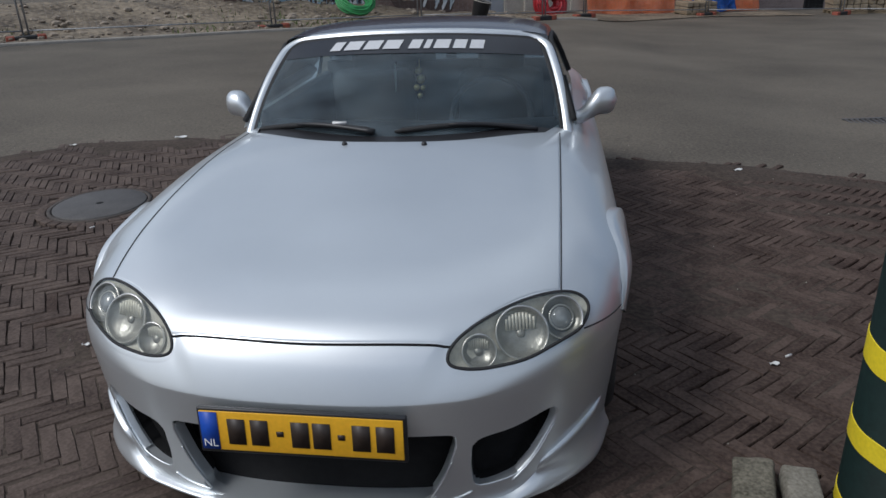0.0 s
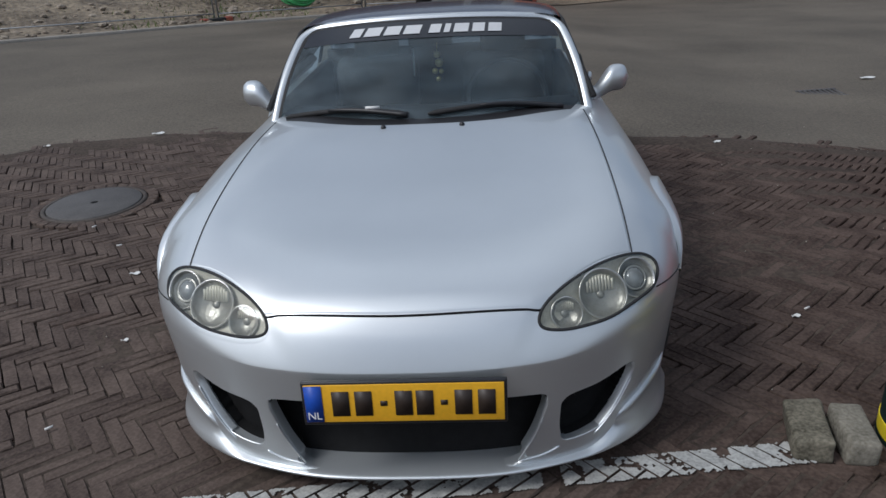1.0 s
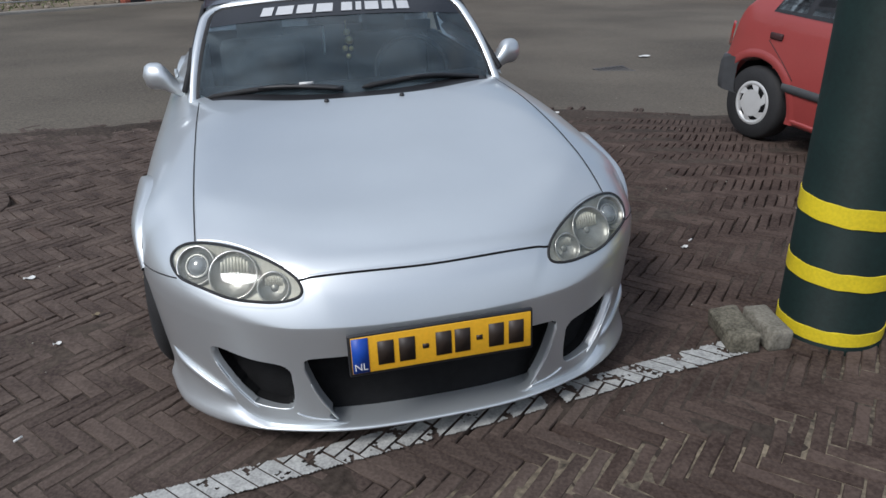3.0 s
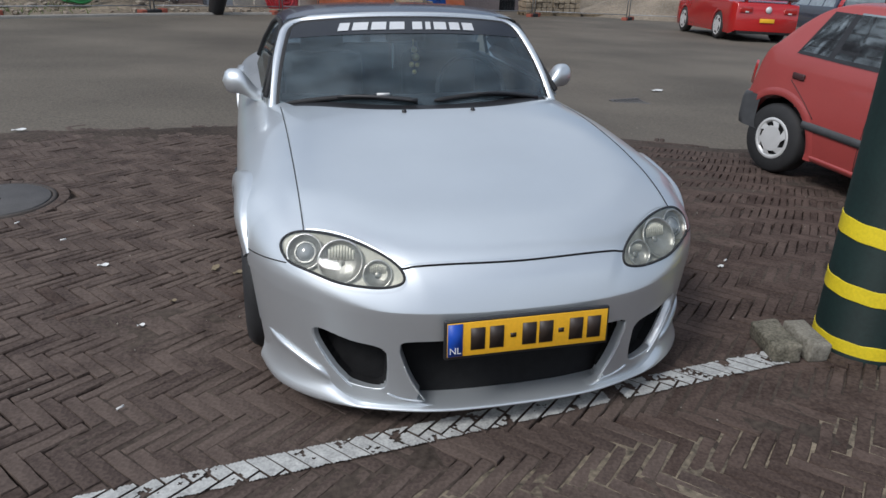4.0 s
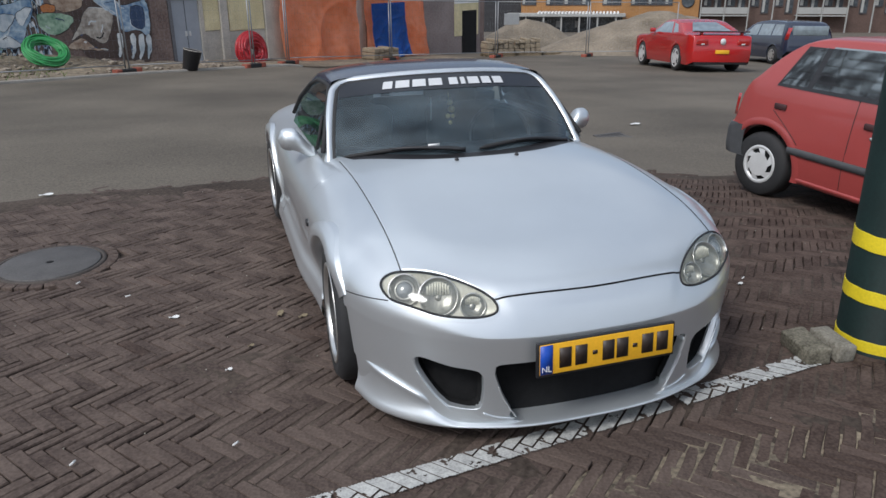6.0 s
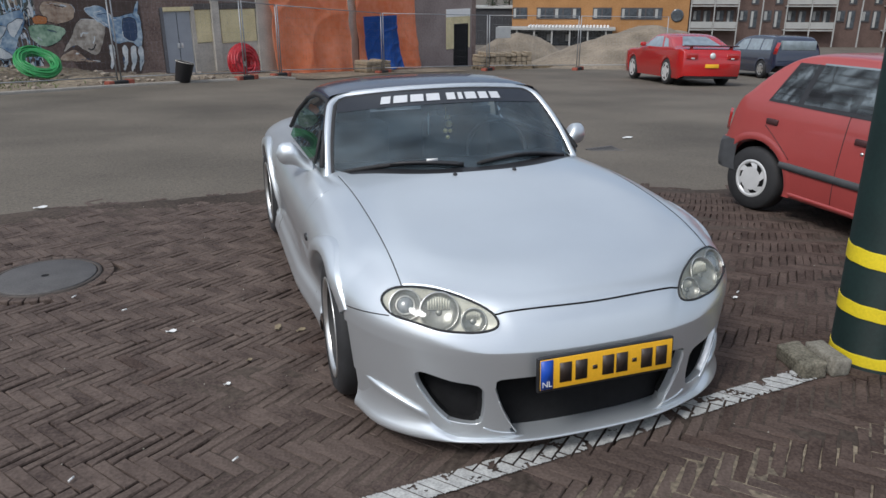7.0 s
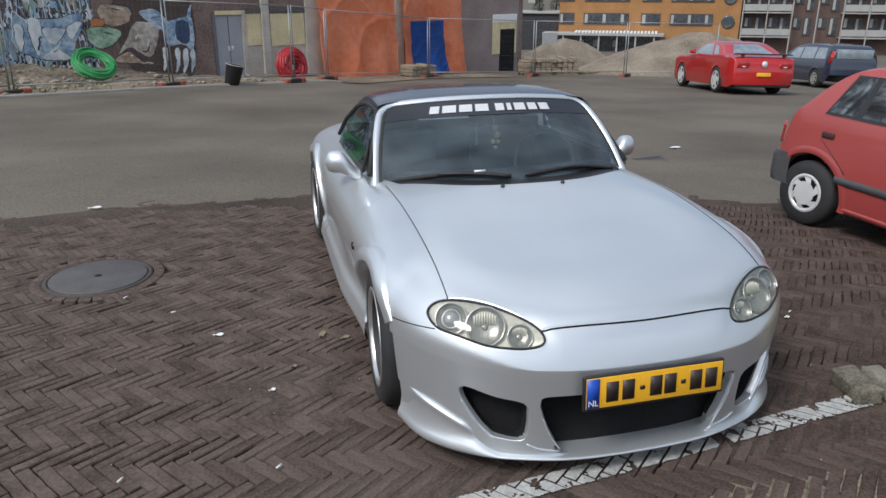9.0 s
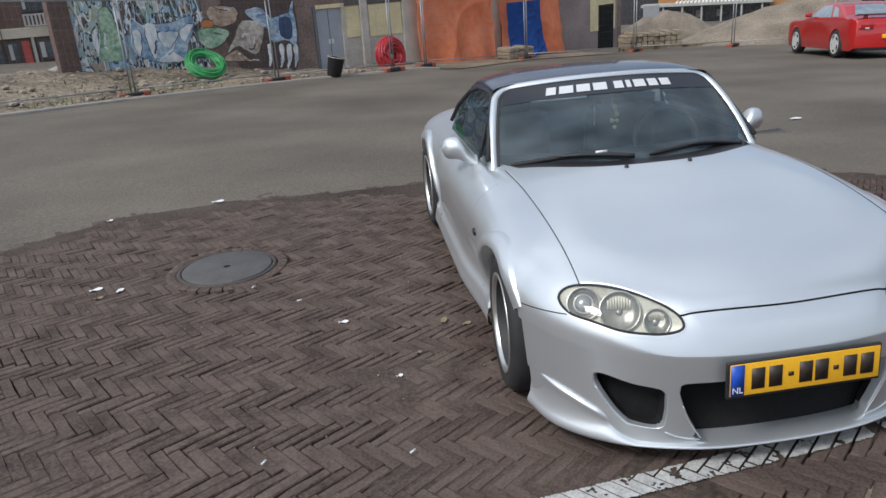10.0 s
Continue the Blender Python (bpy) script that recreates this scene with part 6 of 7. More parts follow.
def tarp(name, s0, s1, z0, z1, material, label, seed, ragged=0.12, out=0.18, slant=0.0, crease=1.0):
    """A sheet hung over an opening, creased and gathered at the foot."""
    rows = []
    for j in range(73):
        k = j / 72
        row = []
        for i in range(61):
            a = i / 60
            foot = z0 + ragged * (0.5 + noise.noise((a * 3 + seed, 0, 0))) + slant * a
            z = foot + (z1 - foot) * k
            s = s0 + (s1 - s0) * a + 0.05 * (1 - k) * noise.noise((a * 4, k * 3, seed))
            w1 = noise.noise((a * 2, k * 2, seed))
            pull = abs(math.sin(5.2 * (a * 0.8 + k * 0.9) + 2.2 * w1 + seed))
            cross = abs(math.sin(6.5 * (k * 1.1 - a * 0.5) + 2.5 * noise.noise((a * 1.5, k * 1.5, seed + 4))))
            fold = crease * (0.10 * (1 - pull) ** 2.5 + 0.08 * (1 - cross) ** 3)
            wrinkle = 0.035 * max(0.0, math.sin(30 * k + 5 * noise.noise((a * 2.5, 0, seed)))) ** 4 * abs(noise.noise((a * 3, k * 4, seed + 2)))
            y = -out - 0.10 * w1 - fold - wrinkle - 0.30 * (1 - k) ** 3 * (1 + 0.3 * math.sin(a * 17 + seed))
            row.append((s, y, z))
        rows.append(row)
    front = bm_grid(rows)
    bmesh.ops.solidify(front, geom=front.faces[:], thickness=0.012)
    bmesh.ops.recalc_face_normals(front, faces=front.faces)
    return single(name, front, material, on_wall(0, 0), label, "tarpaulin", "sheets over the openings")


tarp("tarpaulin", 3.42, 7.04, -1.62, 3.4, orange_tarp, "creased orange tarpaulin hung over a wide opening", 1)
tarp("tarpaulin", 7.42, 10.80, -1.75, 3.4, orange_tarp, "orange tarpaulin gathered beside a blue sheet", 5)
tarp("tarpaulin", 7.42, 9.28, -1.48, 0.52, blue_tarp, "dark blue tarpaulin over the lower opening", 9, 0.08, 0.62, 0.0, 0.4)


def coil(name, R, r, m, material, label):
    """A coil of ribbed pipe: a core of packed turns with loose turns over it, each one a part."""
    ob = thing(name, m, label, "pipe coil")
    turns, n = 16, 36
    rg = random.Random(int(R * 100))
    for k in range(turns):
        b = 2 * math.pi * k / turns + rg.uniform(-0.2, 0.2)
        rr = r * rg.uniform(0.78, 0.95)
        wob, ph = rg.uniform(0.01, 0.03), rg.uniform(0, 6.3)
        pts = []
        for i in range(n):
            a = 2 * math.pi * i / n
            q = R + rr * math.cos(b) + wob * math.sin(2 * a + ph)
            pts.append((q * math.cos(a), 0.75 * rr * math.sin(b) + wob * math.cos(3 * a + ph), q * math.sin(a)))
        part("pipe_turn", tube(pts, 2.6 * r / turns, 6, closed=True), material, ob)
    core = bm_grid([[((R + 0.86 * r * math.cos(t)) * math.cos(a), 0.66 * r * math.sin(t), (R + 0.86 * r * math.cos(t)) * math.sin(a)) for t in [2 * math.pi * j / 12 for j in range(12)]] for a in [2 * math.pi * i / 40 for i in range(40)]], close_u=True, close_v=True)
    bmesh.ops.recalc_face_normals(core, faces=core.faces)
    part("coil_core", core, material, ob)
    return ob


green_pipe = mat("green_plastic_pipe", (0.03, 0.24, 0.07), 0.5, 0, 0.15, 8, 60)
red_pipe = mat("red_plastic_pipe", (0.36, 0.018, 0.025), 0.4, 0, 0.15, 8, 60)
p = FA + FX * -4.66 + FN * 1.2
coil("pipe_coil", 0.42, 0.13, pose(p.x, p.y, -0.16, -54, 8, 20), green_pipe, "green plastic pipe coil leaning on an earth bank")
p = FA + FX * 1.55 + FN * 1.2
coil("pipe_coil", 0.37, 0.245, pose(p.x, p.y, -0.66, -14, 0, 38), red_pipe, "red plastic pipe coil leaning on concrete")


# earth strip, bank and kerb between road and wall
def kerb_point(s):
    keys = ((-20.0, 3.0), (-7.3, 15.2), (-5.3, 17.3), (-2.6, 19.6), (-1.13, 20.6), (1.7, 22.2), (3.5, 23.5), (6.5, 26.2), (12, 27.4), (17, 26.9))
    for (x0, y0), (x1, y1) in zip(keys, keys[1:]):
        if s <= x1:
            return Vector((s, y0 + (y1 - y0) * (s - x0) / (x1 - x0)))
    return Vector((s, keys[-1][1]))


rows = []
for j in range(25):
    k = j / 24
    row = []
    for i in range(81):
        s = -16 + 26 * i / 80
        q = kerb_point(s)
        x, y = q.x - 0.55 * 9 * k * (0.4 if s > 2 else 1), q.y + 0.83 * 9 * k
        mound = 0.50 * math.exp(-((k - 0.50) / 0.22) ** 2) * smooth01((0.5 - s) / 4) + 0.12 * k
        z = ground_z(x, y) + 0.02 + mound + 0.16 * smooth01(k * 6) * noise.noise((x * 1.1, y * 1.1, 4)) * smooth01((2.5 - s) / 3)
        row.append((x, y, z))
    rows.append(row)
bm = facing(bm_grid(rows), (0, 0, 1))
tagged(link_mesh("earth_bank", bm, earth_mat), "dry brown earth bank with rubble behind the kerb", "earth", kind="structure")
pts = [kerb_point(-16 + 0.5 * i) for i in range(38)]
bm = bmesh.new()
rows = []
for i, q in enumerate(pts):
    d = (pts[min(i + 1, 37)] - pts[max(i - 1, 0)]).normalized()
    nn = Vector((-d.y, d.x))
    rows.append([(q.x + nn.x * o, q.y + nn.y * o, ground_z(q.x, q.y) + h) for o, h in ((-0.02, -0.05), (-0.02, 0.035), (0.0, 0.05), (0.11, 0.05), (0.12, -0.05))])
tagged(link_mesh("kerb", facing(bm_grid(rows), (0, 0, 1)), mat("pale_kerb", (0.27, 0.25, 0.22), 0.9, 0, 0.2, 3, 40)), "pale concrete kerb along the road", "kerb", kind="structure")
rng = random.Random(21)
bm = bmesh.new()
for i in range(700):
    s = rng.uniform(-12, 1.5)
    q = kerb_point(s)
    k = rng.uniform(0.03, 0.75)
    x, y = q.x - 5 * k, q.y + 7.5 * k
    mound = 0.50 * math.exp(-((k - 0.50) / 0.22) ** 2) * smooth01((0.5 - s) / 4) + 0.12 * k
    c = bmesh.ops.create_icosphere(bm, subdivisions=1, radius=rng.uniform(0.02, 0.05) + 0.09 * rng.random() ** 4)
    for v in c["verts"]:
        v.co = Vector((v.co.x * rng.uniform(0.8, 1.5), v.co.y, v.co.z * 0.6))
    bmesh.ops.translate(bm, verts=c["verts"], vec=(x, y, ground_z(x, y) + mound + 0.04))
tagged(link_mesh("rubble", bm, mat("rubble", (0.24, 0.18, 0.13), 0.95, 0, 0.5, 2, 20, tint=(0.36, 0.31, 0.25)), smooth=False), "broken rubble and clods on the earth bank", "rubble", kind="stuff")
tuft = mat("weed_green", (0.07, 0.11, 0.03), 0.8, 0, 0.4, 5, 30, tint=(0.16, 0.19, 0.07))
bm = bmesh.new()
for i in range(420):
    s = rng.gauss(rng.choice((-9.5, -6.2, -5.0, -3.6)), 0.5)
    k = rng.uniform(0.04, 0.35)
    q = kerb_point(s)
    x, y = q.x - 5 * k, q.y + 7.5 * k
    z = ground_z(x, y) + 0.50 * math.exp(-((k - 0.50) / 0.22) ** 2) * smooth01((0.5 - s) / 4) + 0.02
    h, a = rng.uniform(0.05, 0.16), rng.uniform(0, 6.3)
    w = 0.02
    v = [bm.verts.new((x - w * math.cos(a), y - w * math.sin(a), z)), bm.verts.new((x + w * math.cos(a), y + w * math.sin(a), z)), bm.verts.new((x + rng.uniform(-.1, .1), y + rng.uniform(-.1, .1), z + h))]
    bm.faces.new(v)
tagged(link_mesh("weeds", bm, tuft, smooth=False), "tufts of weeds along the earth bank", "weeds", kind="stuff")


# ---- site fence ----
FEET = ((-12.6, 11.6), (-9.3, 14.5), (-5.44, 18.0), (-2.3, 20.45), (0.97, 21.85), (2.19, 23.5), (6.4, 26.6), (11.0, 27.5), (14.75, 26.9), (18.6, 26.3))


def fence_panel(a, b):
    za, zb = ground_z(*a), ground_z(*b)
    pa, pb = Vector((*a, za + 0.12)), Vector((*b, zb + 0.12))
    d = pb - pa
    L = math.hypot(d.x, d.y)
    ob = thing("site_fence", pose(a[0], a[1], za + 0.12, 0, 0, math.degrees(math.atan2(d.y, d.x))), "galvanised wire mesh site fence panel on concrete feet", "fence", "site fence")
    rise = d.z

    def at(s, z):
        return (s * L, 0.0, z + rise * s)
    e = 0.05 / L
    for s in (e, 1 - e):
        part("post", tube([at(s, 0), at(s, 2.0)], 0.019, 8), galvanised, ob)
    for z in (0.08, 1.98):
        part("rail", tube([at(e, z), at(1 - e, z)], 0.014, 8), galvanised, ob)
    bm = bmesh.new()
    n = int(L / 0.13)
    for i in range(n + 1):
        s = e + (1 - 2 * e) * i / n
        x, _, z0 = at(s, 0.08)
        v = [bm.verts.new((x - 0.001, 0, z0)), bm.verts.new((x + 0.001, 0, z0)), bm.verts.new((x + 0.001, 0, z0 + 1.9)), bm.verts.new((x - 0.001, 0, z0 + 1.9))]
        bm.faces.new(v)
    for k in range(8):
        z = 0.2 + 0.24 * k
        v = [bm.verts.new(at(s, z + o)) for s, o in ((e, 0), (1 - e, 0), (1 - e, 0.002), (e, 0.002))]
        bm.faces.new(v)
    part("wire_mesh", bm, galvanised, ob, smooth=False)
    return ob


for a, b in zip(FEET, FEET[1:]):
    fence_panel(a, b)
for x, y in FEET[1:-1]:
    foot = thing("concrete_block", pose(x, y - 0.02, ground_z(x, y) - 0.01, 0, 0, 35), "dark block with red-brown ends under the site fence", "fence foot", "fence blocks")
    part("block", box(-0.20, 0.20, -0.10, 0.10, 0, 0.12, 0.015), black_rubber, foot, smooth=False)
    for sg in (-1, 1):
        part("block_end", box(sg * 0.28 - 0.08, sg * 0.28 + 0.08, -0.11, 0.11, 0, 0.13, 0.02), red_foot, foot, "red-brown end", smooth=False)
sx, sy = 11.55, 27.3
single("fence_sign", box(-0.32, 0.32, -0.012, 0.012, 0, 0.42, 0.004), mat("grey_sign", (0.33, 0.34, 0.34), 0.6, 0, 0.1, 5, 40), pose(sx, sy, ground_z(sx, sy) + 1.25), "plain grey sign plate hung on the site fence", "sign", smooth=False)

# black bin, pallets
bx, by = -0.80, 20.9
bin_ob = thing("waste_bin", pose(bx, by, ground_z(bx, by) + 0.02, 6, 13, 20) @ Matrix.Scale(0.86, 4), "black plastic tub with a pale rim leaning by the fence", "bin")
part("tub", lathe([(0.0, 0.0), (0.20, 0.0), (0.22, 0.02), (0.27, 0.58), (0.28, 0.60), (0.26, 0.60), (0.25, 0.56), (0.2, 0.05), (0.0, 0.04)], 24), black_plastic, bin_ob)
part("rim", lathe([(0.272, 0.59), (0.282, 0.60), (0.28, 0.615), (0.264, 0.61)], 24), concrete, bin_ob, "pale rim")


def pallet(x, y, rz, load, label):
    ob = thing("pallet", pose(x, y, ground_z(x, y) + 0.0, 0, 0, rz), label, "pallet", "pallets on the site")
    for k in range(3):
        part("bearer", box(-0.6, 0.6, -0.4 + 0.36 * k, -0.31 + 0.36 * k, 0.0, 0.10, 0.005), wood_mat, ob, smooth=False)
    for k in range(6):
        part("board", box(-0.6 + 0.21 * k, -0.45 + 0.21 * k, -0.42, 0.42, 0.10, 0.122, 0.003), wood_mat, ob, smooth=False)
    if load:
        lm = mat("stacked_bricks", (0.24, 0.19, 0.13), 0.9, 0, 0.3, 6, 30, tint=(0.34, 0.28, 0.2))
        rg = random.Random(int(x * 10))
        for a in range(5):
            for b in range(load):
                part("block", box(-0.58 + 0.235 * a + rg.uniform(-0.02, 0.01), -0.37 + 0.235 * a, -0.38 + rg.uniform(-0.06, 0.05), 0.38, 0.124 + 0.2 * b, 0.31 + 0.2 * b - (rg.uniform(0, 0.12) if b == load - 1 else 0), 0.02), lm, ob, smooth=False)
    return ob


pallet(6.15, 27.0, 20, 2, "wooden pallet stacked with pale blocks")
pallet(11.55, 28.6, 0, 3, "wooden pallet stacked with brown blocks")
pallet(13.0, 29.0, -8, 3, "wooden pallet stacked with brown blocks")
pallet(14.4, 29.2, -4, 0, "empty flat wooden pallet on the ground")


# ---- sand heaps ----
def heap_bm(cx, cy, rx, ry, h, seed):
    rows = []
    for j in range(33):
        row = []
        for i in range(65):
            x, y = rx * (-1 + 2 * i / 64), ry * (-1 + 2 * j / 32)
            d = math.hypot(x / rx, y / ry)
            top = max(0.0, 1 - d) ** 0.9
            z = h * (top if top < 0.72 else 0.72 + (top - 0.72) * 0.45) * (1 + 0.25 * noise.noise((x * 0.5, y * 0.5, seed))) + 0.06 * noise.noise((x * 1.8, y * 1.8, seed)) * (d < 1)
            row.append((x, y, ground_z(cx + x, cy + y) - 0.03 + max(0, z)))
        rows.append(row)
    return facing(bm_grid(rows), (0, 0, 1))


def heap(name, cx, cy, rx, ry, h, label, seed):
    return single(name, heap_bm(cx, cy, rx, ry, h, seed), sand_mat, pose(cx, cy, 0), label, "sand pile", "sand heaps")


heap("sand_mound", 20.6, 30.0, 6.6, 4.0, 2.1, "large heap of pale building sand with a flattened top", 2)
heap("sand_mound", 18.6, 40.0, 3.4, 2.8, 1.75, "smaller heap of brownish building sand", 6)

single("covered_heap", heap_bm(-7.9, 24.6, 1.5, 0.9, 0.62, 11), mat("grey_sheet", (0.20, 0.195, 0.19), 0.7, 0, 0.3, 2, 14, bump=0.02, bump_scale=6, tint=(0.30, 0.29, 0.28)), pose(-7.9, 24.6, 0.38), "low heap covered with dusty grey sheeting on the bank", "heap")

# ---- orange building and balcony block in the distance ----
OP, OX = Vector((52.26, 84.07, 0.0)), Vector((0.8428, -0.5383, 0))
O_ROT = math.degrees(math.atan2(OX.y, OX.x))
orange_wall = mat("orange_render", (0.31, 0.15, 0.05), 0.85, 0, 0.15, 0.5, 6, tint=(0.38, 0.195, 0.075))
far_glass = mat("far_window", (0.06, 0.07, 0.08), 0.12, 0, 0.5, 0.6, 3, coat=0.6)
frame_brown = mat("dark_window_frame", (0.06, 0.05, 0.05), 0.6, 0, 0.2, 5, 20)
far_white = mat("pale_balcony", (0.33, 0.33, 0.315), 0.8, 0, 0.1, 1, 8)
dark_brick = mat("dark_far_brick", (0.105, 0.068, 0.056), 0.9, 0, 0.2, 0.7, 6)
office = thing("office_building", pose(OP.x, OP.y, 0, 0, 0, O_ROT), "orange rendered building with dark window bands and a shop canopy", "building")
part("wall", box(-11.3, 10.4, 0.0, 12.0, -7.2, 9.5), orange_wall, office, smooth=False)
part("roof", box(-11.6, 10.7, -0.3, 12.3, 9.5, 9.9), far_white, office, smooth=False)


def far_window(parent, s0, s1, z0, z1, bars):
    w = part("window", box(s0, s1, -0.08, 0.05, z0, z1), frame_brown, parent, smooth=False)
    n = bars
    for k in range(n):
        a, b = s0 + (s1 - s0) * k / n + 0.08, s0 + (s1 - s0) * (k + 1) / n - 0.08
        part("pane", box(a, b, -0.11, -0.06, z0 + 0.12, z1 - 0.12), far_glass, w, smooth=False)
        if k % 2 == 0:
            part("blind", box(a + 0.05, a + (b - a) * 0.45, -0.125, -0.112, z0 + 0.2, z1 - 0.15), far_white, w, smooth=False)


for dz in (0.0, 2.75, 5.5):
    for s0, s1, bars in ((-11.25, -9.4, 2), (-8.2, -2.65, 5), (-1.18, 1.14, 2), (2.26, 7.26, 5)):
        far_window(office, s0, s1, -2.55 + dz, -1.15 + dz, bars)
    part("round_window", lathe([(0.0, -0.1), (0.62, -0.1), (0.75, -0.12), (0.78, 0.05)], 24, "y", 9.05, 0, -2.05 + dz), far_glass, office, "round window")
canopy = part("canopy", box(-13.0, 1.7, -3.0, 0.0, -3.75, -3.45, 0.03), far_white, office, "pale flat canopy over the shop front", smooth=False)
for k in range(24):
    part("canopy_tile", box(-9.0 + 0.42 * k, -8.75 + 0.42 * k, -2.6, -0.2, -3.44, -3.22, 0.03), white_flat, canopy, smooth=False)
for k in range(7):
    part("canopy_post", box(-12.7 + 2.2 * k, -12.5 + 2.2 * k, -2.8, -2.6, -7.2, -3.7), far_white, canopy, smooth=False)
part("shop_window", box(-12.5, 1.4, -0.25, 0.0, -6.9, -3.8), far_glass, office, smooth=False)
shop_green = mat("shop_green", (0.02, 0.16, 0.09), 0.6, 0, 0.2, 2, 10)
part("shop_counter", box(-5.5, -1.5, -0.6, -0.3, -6.9, -5.9), shop_green, office, "green counter behind the shop front", smooth=False)
for s in (-8.6, -6.8, -4.4):
    part("shop_poster", box(s, s + 0.6, -0.32, -0.27, -5.2, -4.4), far_white, office, smooth=False)

flats = thing("apartment_building", pose(OP.x, OP.y, 0, 0, 0, O_ROT), "dark brick flats with rows of pale balconies", "building")
part("wall", box(10.45, 42.0, 1.2, 12.0, -7.2, 9.5), dark_brick, flats, smooth=False)
part("roof_edge", box(20.5, 42.0, 0.4, 12.0, 0.75 + 8.2, 9.6), orange_wall, flats, smooth=False)
for bay in range(11):
    s0 = 10.6 + 2.75 * bay
    part("post", box(s0 - 0.06, s0 + 0.06, -0.25, -0.05, -7.2, 9.4), far_white, flats, smooth=False)
    for dz in (-2.78, 0.0, 2.78, 5.56):
        z = 0.0 + dz
        if bay % 4 != 2 and bay % 4 != 3:
            balc = part("balcony", box(s0, s0 + 2.75, -0.2, 1.2, z - 1.0, z - 0.88), far_white, flats, "pale balcony with a solid front", smooth=False)
            part("balcony_front", box(s0 + 0.1, s0 + 2.65, -0.22, -0.14, z - 0.72, z + 0.02), far_white, balc, smooth=False)
        far_window(flats, s0 + 0.35, s0 + 1.35, z + 0.0, z + 1.35, 1)
        far_window(flats, s0 + 1.6, s0 + 2.5, z - 0.8, z + 1.35, 1)
for ob in flats.children:
    if ob.name.startswith("window"):
        ob.location.y = 1.2

shed = thing("dark_shed", pose(OP.x, OP.y, 0, 0, 0, O_ROT), "low dark flat-roofed shed beside the orange building", "shed")
part("wall", box(-24.0, -11.4, 1.0, 9.0, -7.2, -1.3), mat("black_boards", (0.03, 0.03, 0.033), 0.8, 0, 0.3, 2, 10), shed, smooth=False)
part("roof", box(-24.2, -11.3, 0.7, 9.2, -1.3, -1.1), far_white, shed, smooth=False)
part("small_window", box(-15.5, -14.6, 0.9, 1.0, 0, 0.8), far_white, shed, smooth=False)

# houses past the left end of the old building
LP, LX = Vector((-19.53, 57.14, 0.0)), Vector((0.9547, 0.2977, 0))
house = thing("terraced_house", pose(LP.x, LP.y, 0, 0, 0, math.degrees(math.atan2(LX.y, LX.x))), "brick terraced house with shop front, red door and white rail", "house")
part("wall", box(-16, 12, 0.0, 8, -4.0, 6.0), dark_brick, house, smooth=False)
part("roof", extrude_poly([(-0.4, 6.0), (8.4, 6.0), (4.0, 9.0)], 28.0, "x"), mat("dark_roof_tiles", (0.05, 0.045, 0.045), 0.8, 0, 0.2, 2, 8), house, smooth=False).location = (-16, 0, 0)
for off in (-6.0, -3.0, 0.0):
    part("fascia", box(off - 1.6, off + 1.35, -0.15, 0.0, -0.52, 0.14, 0.02), mat("cream_fascia", (0.45, 0.41, 0.33), 0.8, 0, 0.1, 2, 10), house, smooth=False)
    part("door", box(off - 0.55, off - 0.08, -0.06, 0.0, -2.4, -0.72), red_matt if off == 0 else door_grey, house, "dull red door", smooth=False)
    far_window(house, off + 0.40, off + 1.30, -2.1, -0.72, 1)
    far_window(house, off - 1.5, off - 0.75, -2.1, -0.72, 1)
    part("column", box(off + 0.08, off + 0.26, -0.12, 0.0, -2.5, -0.5), far_white, house, smooth=False)
    part("balcony_rail", join_bm(box(off - 0.1, off + 1.35, -0.5, -0.44, 0.9, 1.0), box(off - 0.1, off + 1.35, -0.5, -0.44, 0.2, 0.28), *[box(off - 0.1 + 0.24 * k, off + 0.02 + 0.24 * k, -0.5, -0.44, 0.28, 0.9) for k in range(6)]), far_white, house, "white balcony rail", smooth=False)
    far_window(house, off - 0.1, off + 1.3, 1.1, 2.2, 2)

# far conifers against the sky
leaf_dark = mat("conifer_green", (0.035, 0.06, 0.03), 0.85, 0, 0.4, 2, 12, tint=(0.06, 0.095, 0.045))
bark = mat("bark", (0.07, 0.05, 0.035), 0.9, 0, 0.3, 5, 30)


def conifer(x, y, z0, h, seed):
    rg = random.Random(seed)
    ob = thing("conifer", pose(x, y, z0), "dark green conifer far behind the buildings", "tree", "far conifers")
    part("trunk", tube([(0, 0, 0), (0.05, 0, h * 0.5), (0, 0, h)], 0.18, 8, taper=[1, 0.6, 0.1]), bark, ob)
    bm = bmesh.new()
    for i in range(1100):
        t = rg.random() ** 0.7
        z = h * (0.12 + 0.88 * t)
        rr = (1 - t) * h * 0.20 * rg.uniform(0.5, 1.1) + 0.05
        a = rg.uniform(0, 6.283)
        c = Vector((rr * math.cos(a), rr * math.sin(a), z - rr * 0.25))
        d = Vector((math.cos(a), math.sin(a), -0.3)) * 0.35
        s = Vector((-math.sin(a), math.cos(a), 0)) * 0.14
        bm.faces.new([bm.verts.new(c - s), bm.verts.new(c + s), bm.verts.new(c + d)])
    part("crown", bm, leaf_dark, ob, smooth=False)


for k, (x, y, h) in enumerate(((43.0, 97.0, 9.5), (46.5, 99.0, 10.5), (40.0, 101.0, 8.5), (35.0, 104.0, 9.0))):
    conifer(x, y, -7.0, h, k)
